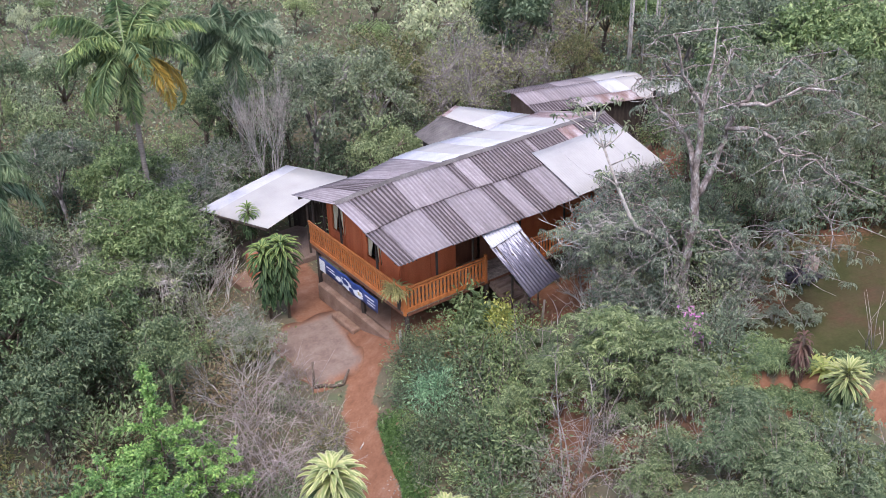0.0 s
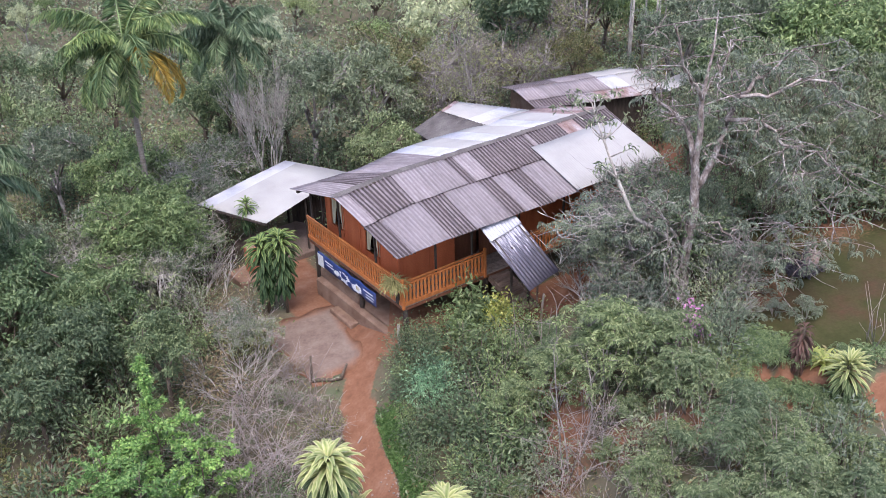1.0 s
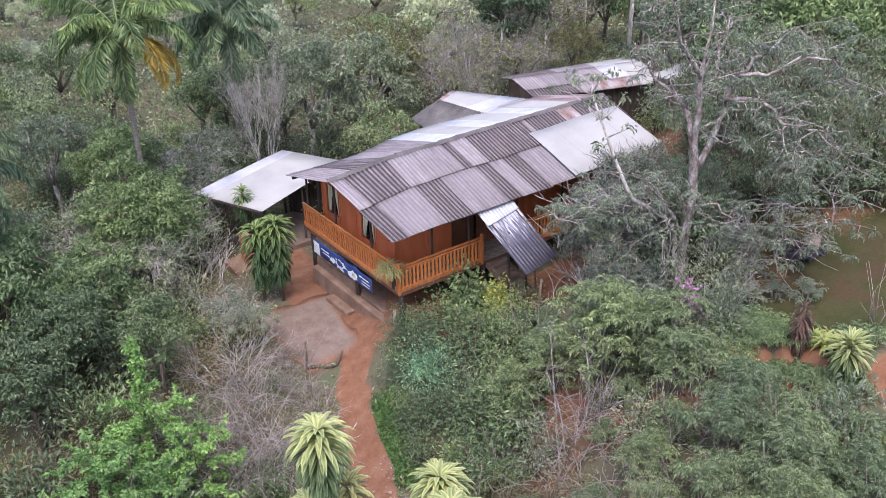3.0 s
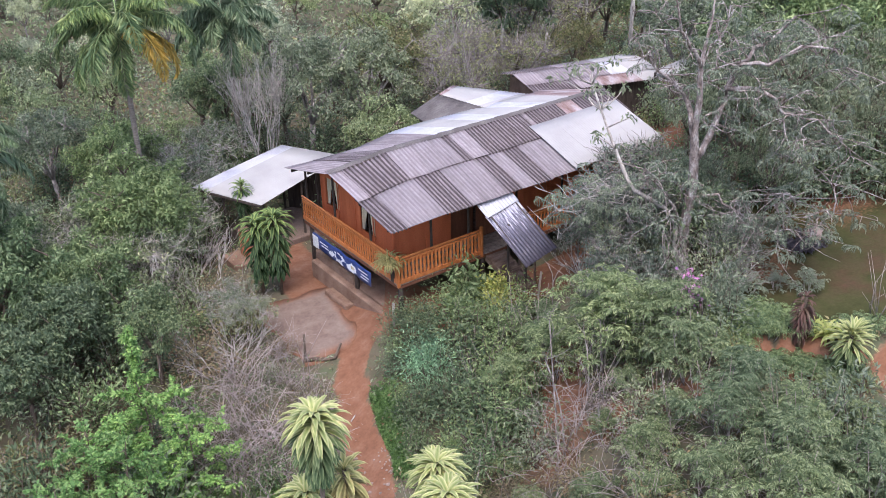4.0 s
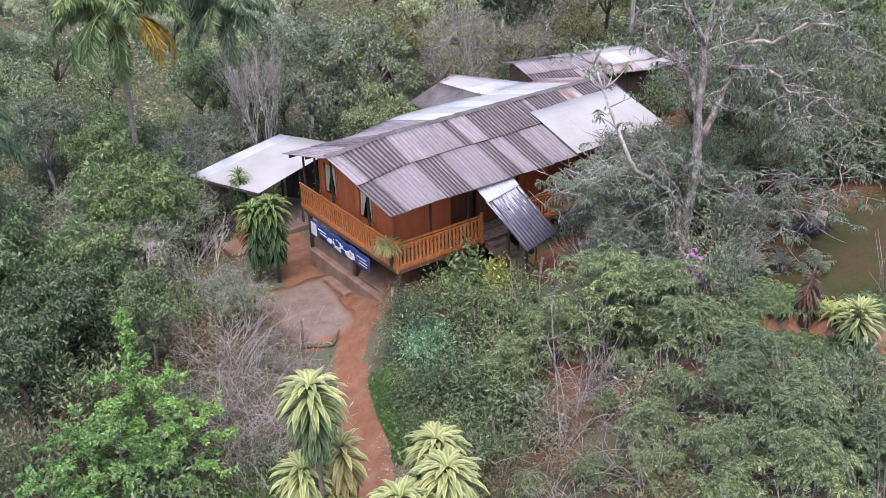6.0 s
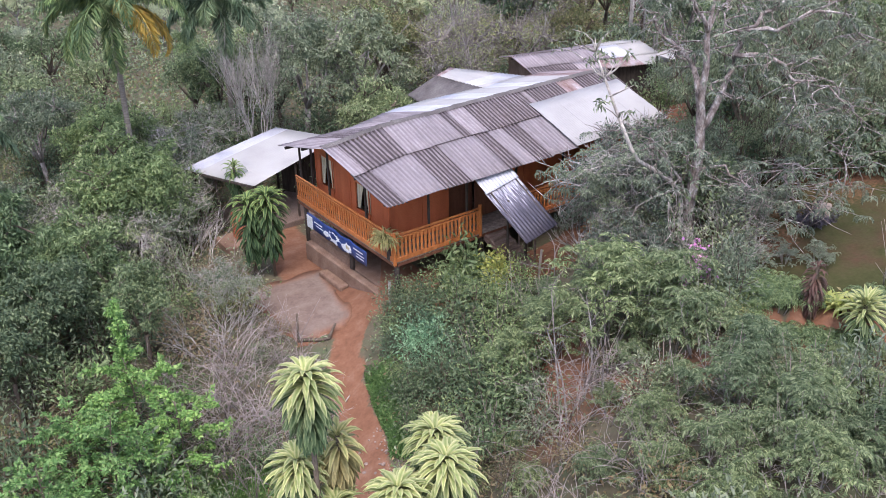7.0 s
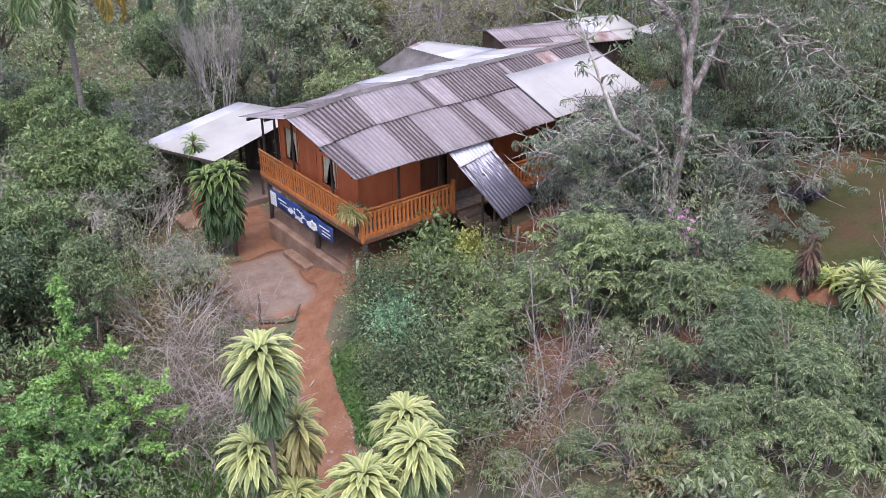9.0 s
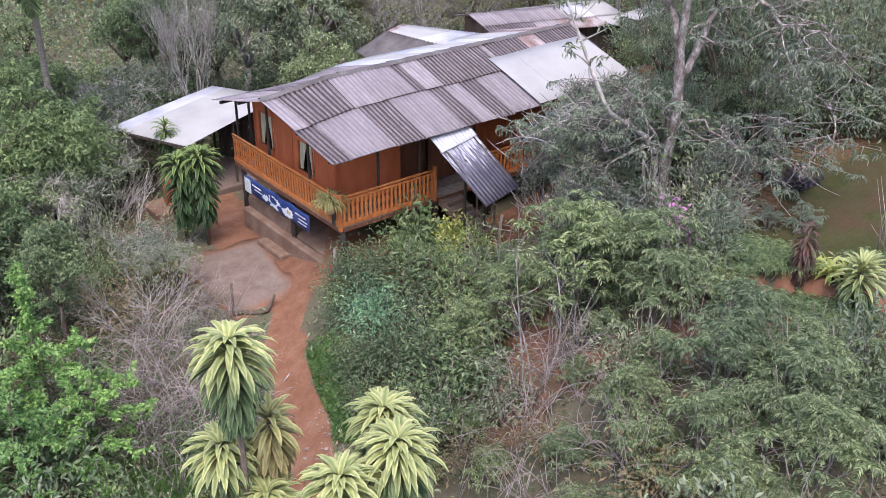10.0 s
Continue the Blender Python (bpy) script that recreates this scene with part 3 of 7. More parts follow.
def build_roof():
    rng = random.Random(3)
    roof = part("roof", beam(bmesh.new(), (ROOF_X0 + 0.25, RIDGE_Y + 0.2, 4.05), (0.7, RIDGE_Y, RIDGE_Z - 0.14), 0.08, 0.1), M["wood_dark"], house, "weathered corrugated sheets on dark timber")
    for y in (EAVE_Y + 0.25, SEAM_Y, 4.0, 5.1):
        zf = near_slope if y < RIDGE_Y else far_slope
        part("purlin", beam(bmesh.new(), (ROOF_X0 + 0.05, y, zf(ROOF_X0, y) - 0.09), (ROOF_X1 - 0.1, y, zf(5, y) - 0.09), 0.06, 0.08), M["wood_dark"], roof)
    part("ridge_beam", beam(bmesh.new(), (0.7, RIDGE_Y, RIDGE_Z - 0.14), (ROOF_X1 - 0.1, RIDGE_Y, RIDGE_Z - 0.14), 0.07, 0.1), M["wood_dark"], roof)
    width = 0.98
    # lower row, then the upper row, both from the front gable backwards: bleached sheets between stained ones
    tone = {"d": M["fibre_dark"], "l": M["fibre_light"], "r": M["rust"]}
    low_row = ((0, 0.6, "d"), (0.6, 1.9, "l"), (1.9, 2.9, "d"), (2.9, 4.2, "l"), (4.2, 4.8, "d"), (4.8, 5.3, "l"), (5.3, 6.0, "d"), (6.0, 7.0, "l"))
    top_row = ((0, 0.4, "l"), (0.4, 1.8, "d"), (1.8, 2.7, "l"), (2.7, 3.8, "l"), (3.8, 4.2, "d"), (4.2, 4.8, "l"), (4.8, 6.0, "d"), (6.0, 7.2, "d"), (7.2, 7.4, "l"), (7.4, 8.7, "d"), (8.7, 9.5, "r"), (9.5, 11.15, "d"))
    for i, (a, b, k) in enumerate(low_row):
        drop = rng.uniform(-0.03, 0.02)
        corrugated("roof_sheet", ROOF_X0 + a * width, ROOF_X0 + b * width + 0.049, lambda x: EAVE_Y + drop, lambda x: SEAM_Y + 0.12, near_slope, tone[k], roof, lift=0.012 * (i % 2), deep=0.007 if k == "l" else 0.02)
    for i, (a, b, k) in enumerate(top_row):
        corrugated("roof_sheet", ROOF_X0 + a * width, min(ROOF_X0 + b * width + 0.049, ROOF_X1), lambda x: SEAM_Y - 0.06, lambda x: ridge_at(x)[0] + 0.02, near_slope, tone[k], roof, lift=0.035 + 0.012 * (i % 2), deep=0.007 if k == "l" else 0.02)
    for i in range(12):
        x0 = ROOF_X0 + i * width
        x1 = min(x0 + width + 0.049, ROOF_X1)
        m = (M["fibre_light"] if i in (0, 2, 3) else M["fibre_dark"]) if i < 4 else M["zinc"] if i in (4, 6, 8) else M["zinc_white"] if i < 10 else M["rust"]
        corrugated("roof_sheet", x0, x1, lambda x: ridge_at(x)[0] - 0.02, lambda x: 5.47 if x < 3.2 else 5.55, far_slope, m, roof, lift=0.012 * (i % 2), deep=0.014)
    # ridge caps, overlapping, each a shallow arch
    for i in range(20):
        x0 = ROOF_X0 + i * 0.55
        x1 = min(x0 + 0.6, ROOF_X1 + 0.02)
        V, F = [], []
        for s, x in enumerate((x0, x0 + 0.1, x1)):
            ry, rz = ridge_at(x)
            for k in range(7):
                a = -1 + k / 3
                V.append((x, ry + a * 0.12, rz + 0.085 + (0.014 if s < 2 else 0) - abs(a) ** 1.4 * 0.07 + 0.015 * rng.uniform(-1, 1)))
        for s in range(2):
            for k in range(6):
                a = s * 7 + k
                F.append((a, a + 1, a + 8, a + 7))
        part_mesh("ridge_cap", mesh_of("ridge_cap", V, F, M["tin_dark"], True), roof)
    # smooth white sheets laid over the rear end of the long side
    for i in range(4):
        x0, x1 = 6.2 + i * 0.98, 6.2 + (i + 1) * 0.98 + 0.04
        corrugated("white_roof_sheet", x0, x1, lambda x: EAVE_Y - 0.02, lambda x: 1.46 + (x - 6) * 0.02, near_slope, M["zinc_white"], roof, pitch=0.09, deep=0.002, lift=0.1 + 0.006 * (i % 2), label="smooth white metal sheet")


def build_walls():
    wx, wy, x1, y1 = 0.5, 0.92, 9.9, 5.25
    low = DECK + 0.02
    # gable wall in boards, with its two window openings left open
    wall = part("wall", box(bmesh.new(), (wx, wy, low), (wx + 0.05, wy + 0.12, 3.4)), M["wood_wall"], house, "orange painted boards")
    windows = ((4.08, 4.92, 2.0, 2.98), (1.95, 2.8, 1.9, 2.75))
    def gable_top(y):
        return (near_slope(wx, y) if y < ridge_at(wx)[0] else far_slope(wx, y)) - 0.06
    y = wy + 0.12
    edges = [y]
    while y < y1 - 0.01:
        y = min(y + 0.24, y1)
        edges.append(y)
    for w in windows:
        edges += [w[0], w[1]]
    edges = sorted(edges)
    for a, b in zip(edges[:-1], edges[1:]):
        if b - a < 0.03:
            continue
        mid = (a + b) / 2
        spans = [(low, None)]
        for w in windows:
            if w[0] <= mid <= w[1]:
                spans = [(low, w[2]), (w[3], None)]
        for z0, z1 in spans:
            bm = bmesh.new()
            box(bm, (wx, a + 0.003, z0), (wx + 0.04, b - 0.003, 3.0 if z1 is None else z1))
            if z1 is None:
                for v in bm.verts:
                    if v.co.z > 2.99:
                        v.co.z = gable_top(v.co.y)
            part("board", bm, M["wood_wall"], wall)
    # long side wall and rear walls
    long_wall = part("wall", box(bmesh.new(), (wx + 0.05, wy + 0.01, low), (wx + 0.16, wy + 0.05, 3.95)), M["wood_wall"], house, "orange painted boards")
    x = wx + 0.16
    while x < x1:
        b = min(x + 0.98, x1)
        if not 2.75 < x + 0.2 < 3.5:
            # beside the door the brown stands in for porch shade on the wall
            part("panel", box(bmesh.new(), (x + 0.004, wy + 0.01, low), (b - 0.004, wy + 0.045, 3.95), 0.004), M["wood_wall"] if x < 2.2 or x > 4 else M["wood_brown"], long_wall)
        x = b
    # solid board behind the opening, with the shade put into its brown
    part("doorway", box(bmesh.new(), (2.45, wy + 0.35, low), (3.75, wy + 0.4, 3.9)), M["wood_brown"], house, "doorway backed by a board browned for porch shade")
    part("wall", box(bmesh.new(), (wx + 0.06, y1 - 0.05, low), (x1, y1, 3.35)), M["wood_wall"], house)
    part("wall", box(bmesh.new(), (x1 - 0.05, wy, low), (x1, y1 - 0.06, 3.4)), M["wood_wall"], house)
    for k in range(5):
        xx = wx - 0.012
        yy = wy + 0.06 + k * (y1 - wy - 0.12) / 4
        part("corner_batten" if k in (0, 4) else "batten", box(bmesh.new(), (xx - 0.015, yy - 0.025, low), (xx + 0.01, yy + 0.025, gable_top(yy) - 0.02), 0.004), M["wood_wall"], wall)
    for w in windows:
        win = part("window", box(bmesh.new(), (wx + 0.2, w[0], w[2]), (wx + 0.22, w[1], w[3])), M["dark_room"], house, "dark window opening with cream curtains")
        for a, b in (((w[0] - 0.04, w[2] - 0.05), (w[1] + 0.04, w[2])), ((w[0] - 0.04, w[3]), (w[1] + 0.04, w[3] + 0.05)), ((w[0] - 0.03, w[2]), (w[0], w[3])), ((w[1], w[2]), (w[1] + 0.03, w[3]))):
            part("window_frame", box(bmesh.new(), (wx - 0.012, a[0], a[1]), (wx + 0.03, b[0], b[1]), 0.005), M["wood_wall"], win)
        # two gathered curtains, tied aside
        span = w[1] - w[0]
        for side in (0, 1):
            V, F = [], []
            for i in range(13):
                u = i / 12
                for j in range(9):
                    v = j / 8
                    fall = 0.16 + 0.3 * v ** 1.3 if side else 0.26 + 0.24 * v ** 1.5
                    off = u * span * fall
                    yy = w[1] - 0.01 - off if side else w[0] + 0.01 + off
                    V.append((wx + 0.045 + 0.018 * math.sin(u * 26 + side), yy, w[2] + 0.02 + v * (w[3] - w[2] - 0.03)))
            for i in range(12):
                for j in range(8):
                    a = i * 9 + j
                    F.append((a, a + 9, a + 10, a + 1))
            part_mesh("curtain", mesh_of("curtain", V, F, M["cloth"], True), win, "gathered cream curtain")


def build_deck():
    deck = part("deck", beam(bmesh.new(), (0.1, 0.03, DECK - 0.1), (10.0, 0.03, DECK - 0.1), 0.06, 0.1), M["wood_brown"], house, "board deck on dark joists")
    part("edge_beam", beam(bmesh.new(), (0.03, 0.0, DECK - 0.1), (0.03, 5.7, DECK - 0.1), 0.06, 0.1), M["wood_brown"], deck)
    for k in range(38):
        y = 0.0 + k * 0.15
        part("deck_board", box(bmesh.new(), (0.0 if k else -0.02, y + 0.004, DECK - 0.045), (10.0, y + 0.146, DECK - 0.01 - 0.002 * (k % 3)), 0.004), M["wood_grey"], deck)
    # round dark stilts and the slim posts that carry the eaves
    for x, y in ((0.12, 0.1), (0.15, 2.7), (0.15, 5.5), (3.2, 0.12), (5.2, 0.12), (7.4, 0.12), (9.6, 0.12), (3.2, 4.8), (6.2, 4.8), (9.6, 4.8)):
        z = hz(x, y) - 0.15
        part_mesh("stilt", tubes("stilt", [[((x, y, z), 0.085), ((x + 0.01, y, (z + DECK) / 2), 0.078), ((x, y, DECK - 0.05), 0.08)]], M["wood_dark"], 10), house, "dark round timber stilt")
    for x, y in ((0.05, 1.5), (0.05, 3.6), (0.05, 5.4), (0.45, 5.4), (1.25, 0.05), (2.62, 0.05), (4.5, 0.05), (6.4, 0.05), (8.3, 0.05), (9.9, 0.05)):
        top = near_slope(x, y) if y < RIDGE_Y else far_slope(x, y)
        part("post", box(bmesh.new(), (x - 0.03, y - 0.03, DECK - 0.1), (x + 0.03, y + 0.03, top - 0.04), 0.006), M["wood_dark"], house, "slim dark post")


def railing(a, b, label):
    """Top and bottom rails with flat cut balusters between, from a to b along the deck's edge."""
    a, b = Vector((*a, DECK)), Vector((*b, DECK))
    d = (b - a).normalized()
    up = Vector((0, 0, 1))
    rail = part("railing", beam(bmesh.new(), a + up * 0.84, b + up * 0.84, 0.07, 0.05, 0.01), M["wood_orange"], house, label)
    part("bottom_rail", beam(bmesh.new(), a + up * 0.08, b + up * 0.08, 0.05, 0.14, 0.008), M["wood_orange"], rail)
    part("upper_rail", beam(bmesh.new(), a + up * 0.745, b + up * 0.745, 0.04, 0.05, 0.006), M["wood_orange"], rail)
    n = int((b - a).length / 0.135)
    prof = [(0.03, 0.13), (0.045, 0.2), (0.026, 0.32), (0.048, 0.45), (0.026, 0.58), (0.045, 0.66), (0.03, 0.74)]
    side = d.cross(up)
    V = []
    for s in (-0.012, 0.012):
        V += [d * w + up * z + side * s for w, z in prof] + [-d * w + up * z + side * s for w, z in prof[::-1]]
    k = len(prof) * 2
    F = [tuple(range(k))[::-1], tuple(range(k, 2 * k))] + [(i, (i + 1) % k, (i + 1) % k + k, i + k) for i in range(k)]
    me = mesh_of("baluster", V, F, M["wood_orange"])
    for i in range(n):
        p = a + d * ((i + 0.5) * (b - a).length / n)
        part_mesh("baluster", me, rail, "", Matrix.Translation(p))
    return rail


build_roof()
build_walls()
build_deck()
railing((0.0, 0.06), (0.0, 5.7), "varnished orange railing with shaped balusters")
railing((0.06, 0.0), (3.05, 0.0), "varnished orange railing with shaped balusters")
railing((4.35, 0.0), (9.8, 0.0), "varnished orange railing with shaped balusters")
for x, y in ((0.0, 0.0), (3.08, 0.0), (4.32, 0.0)):
    part("newel", box(bmesh.new(), (x - 0.045, y - 0.045, DECK - 0.08), (x + 0.045, y + 0.045, DECK + 0.95), 0.01), M["wood_orange"], house, "square orange newel post")


def build_stair():
    stair = thing("outdoor_staircase", "weathered plank staircase down from the deck", "staircase", at=(3.6, -1.4, 0))
    inv = Matrix.Translation((-3.6, 1.4, 0))
    x0, x1, top, out = 3.22, 3.95, DECK - 0.04, 1.5
    zb = hz(3.6, -1.5)
    n = 5
    for s, x in (("stringer", x0 + 0.03), ("stringer", x1 - 0.03)):
        bm = bmesh.new()
        beam(bm, (x, -0.02, top - 0.12), (x, -out - 0.1, zb + 0.02), 0.05, 0.2, 0.005)
        part(s, bm, M["wood_plank"], stair).matrix_basis = inv
    for i in range(n):
        f = (i + 0.6) / n
        y, z = -out * f, top + (zb + 0.08 - top) * f
        part("step", box(bmesh.new(), (x0, y - 0.15, z - 0.02), (x1, y + 0.15, z + 0.02), 0.006), M["wood_plank"], stair).matrix_basis = inv
        part("riser", box(bmesh.new(), (x0 + 0.06, y - 0.145, z - 0.17), (x1 - 0.06, y - 0.125, z - 0.022), 0.003), M["wood_plank"], stair).matrix_basis = inv
    for x in (x1 + 0.03,):
        part("handrail", beam(bmesh.new(), (x, -0.05, top + 0.85), (x, -out, zb + 0.85), 0.05, 0.06, 0.008), M["wood_plank"], stair).matrix_basis = inv
        for f in (0.5, 0.98):
            y, z = -out * f, top + (zb - top) * f
            part("baluster", box(bmesh.new(), (x - 0.025, y - 0.025, z - 0.1), (x + 0.025, y + 0.025, z + 0.84), 0.005), M["wood_plank"], stair).matrix_basis = inv


build_stair()


def build_awning():
    """Two short bright sheets above and two long streaked ones below, on thin poles."""
    aw = thing("stair_awning", "worn corrugated metal awning over the staircase", "awning", at=(3.2, -1.7, 0))
    inv = Matrix.Translation((-3.2, 1.7, 0))
    def slope(x, y):
        return 3.37 + (y + 0.6) * 0.478
    def skew(y):
        return lambda x: y + (x - 2.45) * 0.16
    for k, (m, x0, x1) in enumerate(((M["zinc"], 2.42, 3.12), (M["zinc"], 3.08, 3.78))):
        corrugated("awning_sheet", x0, x1, skew(-1.12), skew(-0.55), slope, m, aw, pitch=0.12, deep=0.012, lift=0.05).matrix_basis = inv
    for k, (x0, x1) in enumerate(((2.42, 3.12), (3.08, 3.78))):
        corrugated("awning_sheet", x0, x1, skew(-2.85), skew(-1.02), slope, M["zinc_streaked"], aw, pitch=0.12, deep=0.014, lift=0.012 * k, label="metal sheet blackened towards its lower end").matrix_basis = inv
    for x, y in ((2.9, -1.5), (3.72, -1.35)):
        part("pole", box(bmesh.new(), (x - 0.03, y - 0.03, hz(x, y) - 0.1), (x + 0.03, y + 0.03, slope(x, y) + 0.03), 0.006), M["wood_dark"], aw).matrix_basis = inv
    for x in (2.6, 3.65):
        part("rafter", beam(bmesh.new(), (x, -2.72, slope(x, -2.72) - 0.04), (x, -0.5, slope(x, -0.5) - 0.02), 0.05, 0.06), M["wood_dark"], aw).matrix_basis = inv


build_awning()


def build_banner():
    b = thing("banner", "blue and white printed vinyl banner hung below the deck", "banner", at=(-0.06, 3.2, 1.1))
    inv = Matrix.Translation((0.06, -3.2, -1.1))
    V, F = [], []
    n = 40
    for s in (0, 1):
        for i in range(n + 1):
            y = 1.42 + i / n * 3.6
            for j in range(5):
                z = 1.12 - j * 0.125 - 0.02 * math.sin(i * 0.5)
                V.append((-0.075 + 0.012 * math.sin(i * 0.7) - 0.004 * j + s * 0.006, y, z))
    k = 5 * (n + 1)
    for i in range(n):
        for j in range(4):
            a = i * 5 + j
            F.append((a, a + 1, a + 6, a + 5))
            F.append((k + a, k + a + 5, k + a + 6, k + a + 1))
        for j in (0, 4):
            a = i * 5 + j
            F.append((a, a + 5, k + a + 5, k + a) if j == 0 else (a, k + a, k + a + 5, a + 5))
    part_mesh("vinyl", mesh_of("vinyl", V, F, M["banner_blue"], True), b).matrix_basis = inv
    # a pale end panel, bars of lettering and pale pictures of uneven outline
    for y0, y1, z0, z1, m in ((4.62, 4.98, 0.62, 1.06, "banner_white"), (1.58, 2.12, 0.95, 0.99, "banner_white"), (1.52, 1.98, 0.84, 0.87, "banner_white"), (1.55, 2.0, 0.74, 0.77, "banner_white"), (4.0, 4.5, 0.93, 0.97, "banner_white"), (3.95, 4.4, 0.83, 0.86, "banner_white")):
        part("print", box(bmesh.new(), (-0.112, y0, z0), (-0.102, y1, z1)), M[m], b).matrix_basis = inv
    py = random.Random(7)
    for cy, cz, ry, rz, m, dx in ((3.25, 0.86, 0.42, 0.2, "banner_white", 0), (2.5, 0.82, 0.3, 0.17, "banner_white", 0), (3.3, 0.9, 0.22, 0.1, "banner_blue", 0.012), (2.95, 0.78, 0.12, 0.08, "banner_blue", 0.012), (2.45, 0.85, 0.12, 0.07, "cloth", 0.012), (3.75, 0.8, 0.16, 0.12, "banner_white", 0)):
        bm = bmesh.new()
        bmesh.ops.create_cone(bm, cap_ends=True, segments=22, radius1=1, radius2=1, depth=0.01)
        wob = [py.uniform(0.6, 1.15) for _ in range(22)]
        for v in bm.verts:
            k = int((math.atan2(v.co.y, v.co.x) / 6.2832) * 22 + 0.5) % 22
            v.co = Vector((-0.112 - dx + v.co.z, cy + v.co.x * ry * wob[k], cz + v.co.y * rz * wob[k]))
        part("picture", bm, M[m], b).matrix_basis = inv


build_banner()


def build_platform():
    """The earthen platform below the house: a long kerb, a bench step and a lower tread."""
    p = thing("earth_platform", "rendered earth kerb and steps along the underfloor", "kerb", at=(0, 2.5, 0))
    inv = Matrix.Translation((0, -2.5, 0))
    part("kerb", box(bmesh.new(), (-0.1, 0.25, -1.1), (0.16, 5.3, -0.06), 0.04), M["earth_wall"], p).matrix_basis = inv
    part("bench", box(bmesh.new(), (0.12, 2.9, -1.0), (0.6, 5.35, 0.24), 0.04), M["earth_wall"], p).matrix_basis = inv
    part("floor_slab", box(bmesh.new(), (0.18, 0.3, -0.9), (9.0, 5.2, -0.03), 0.02), M["earth_wall"], p).matrix_basis = inv
    part("tread", box(bmesh.new(), (-0.42, 2.55, -1.1), (-0.1, 3.9, -0.48), 0.03), M["earth_wall"], p).matrix_basis = inv
    part("tread", box(bmesh.new(), (-0.36, 0.7, -1.1), (-0.1, 1.25, -0.45), 0.03), M["earth_wall"], p).matrix_basis = inv


build_platform()


def build_slab():
    """The dusty concrete patch in the yard, laid on the slope."""
    V, F = [], []
    n = 12
    c = ((-2.85, 0.7), (-0.9, 0.85), (-0.1, 4.3), (-2.7, 4.7))
    for s in (0, 1):
        for i in range(n + 1):
            for j in range(n + 1):
                u, v = i / n, j / n
                x = (c[0][0] * (1 - u) + c[1][0] * u) * (1 - v) + (c[3][0] * (1 - u) + c[2][0] * u) * v
                y = (c[0][1] * (1 - u) + c[1][1] * u) * (1 - v) + (c[3][1] * (1 - u) + c[2][1] * u) * v
                if i in (0, n) or j in (0, n):
                    x += 0.09 * math.sin(i * 0.9 + j * 1.3) + 0.03 * math.sin(i * 2.9 + j * 3.3)
                    y += 0.09 * math.cos(i * 1.1 + j * 0.7) + 0.03 * math.cos(i * 3.7 + j * 2.1)
                V.append((x, y, hz(x, y) + (0.016 if s == 0 else -0.12)))
    k = (n + 1) ** 2
    for i in range(n):
        for j in range(n):
            a = i * (n + 1) + j
            F.append((a, a + n + 1, a + n + 2, a + 1))
    for t in range(n):
        for a, b in ((t, t + 1), (n * (n + 1) + t + 1, n * (n + 1) + t), ((t + 1) * (n + 1), t * (n + 1)), (t * (n + 1) + n, (t + 1) * (n + 1) + n)):
            F.append((a, b, k + b, k + a))
    me = mesh_of("concrete_pad", V, F, M["concrete_dusty"], True)
    rim = [max(0.0, 1 - min(i, n - i, j, n - j) / 1.8) for s in (0, 1) for i in range(n + 1) for j in range(n + 1)]
    me.attributes.new("rim", "FLOAT", "POINT").data.foreach_set("value", np.array(rim, np.float32))
    tagged(new("concrete_pad", me), "dusty worn concrete pad in the yard", "paving", "", "structure")


build_slab()


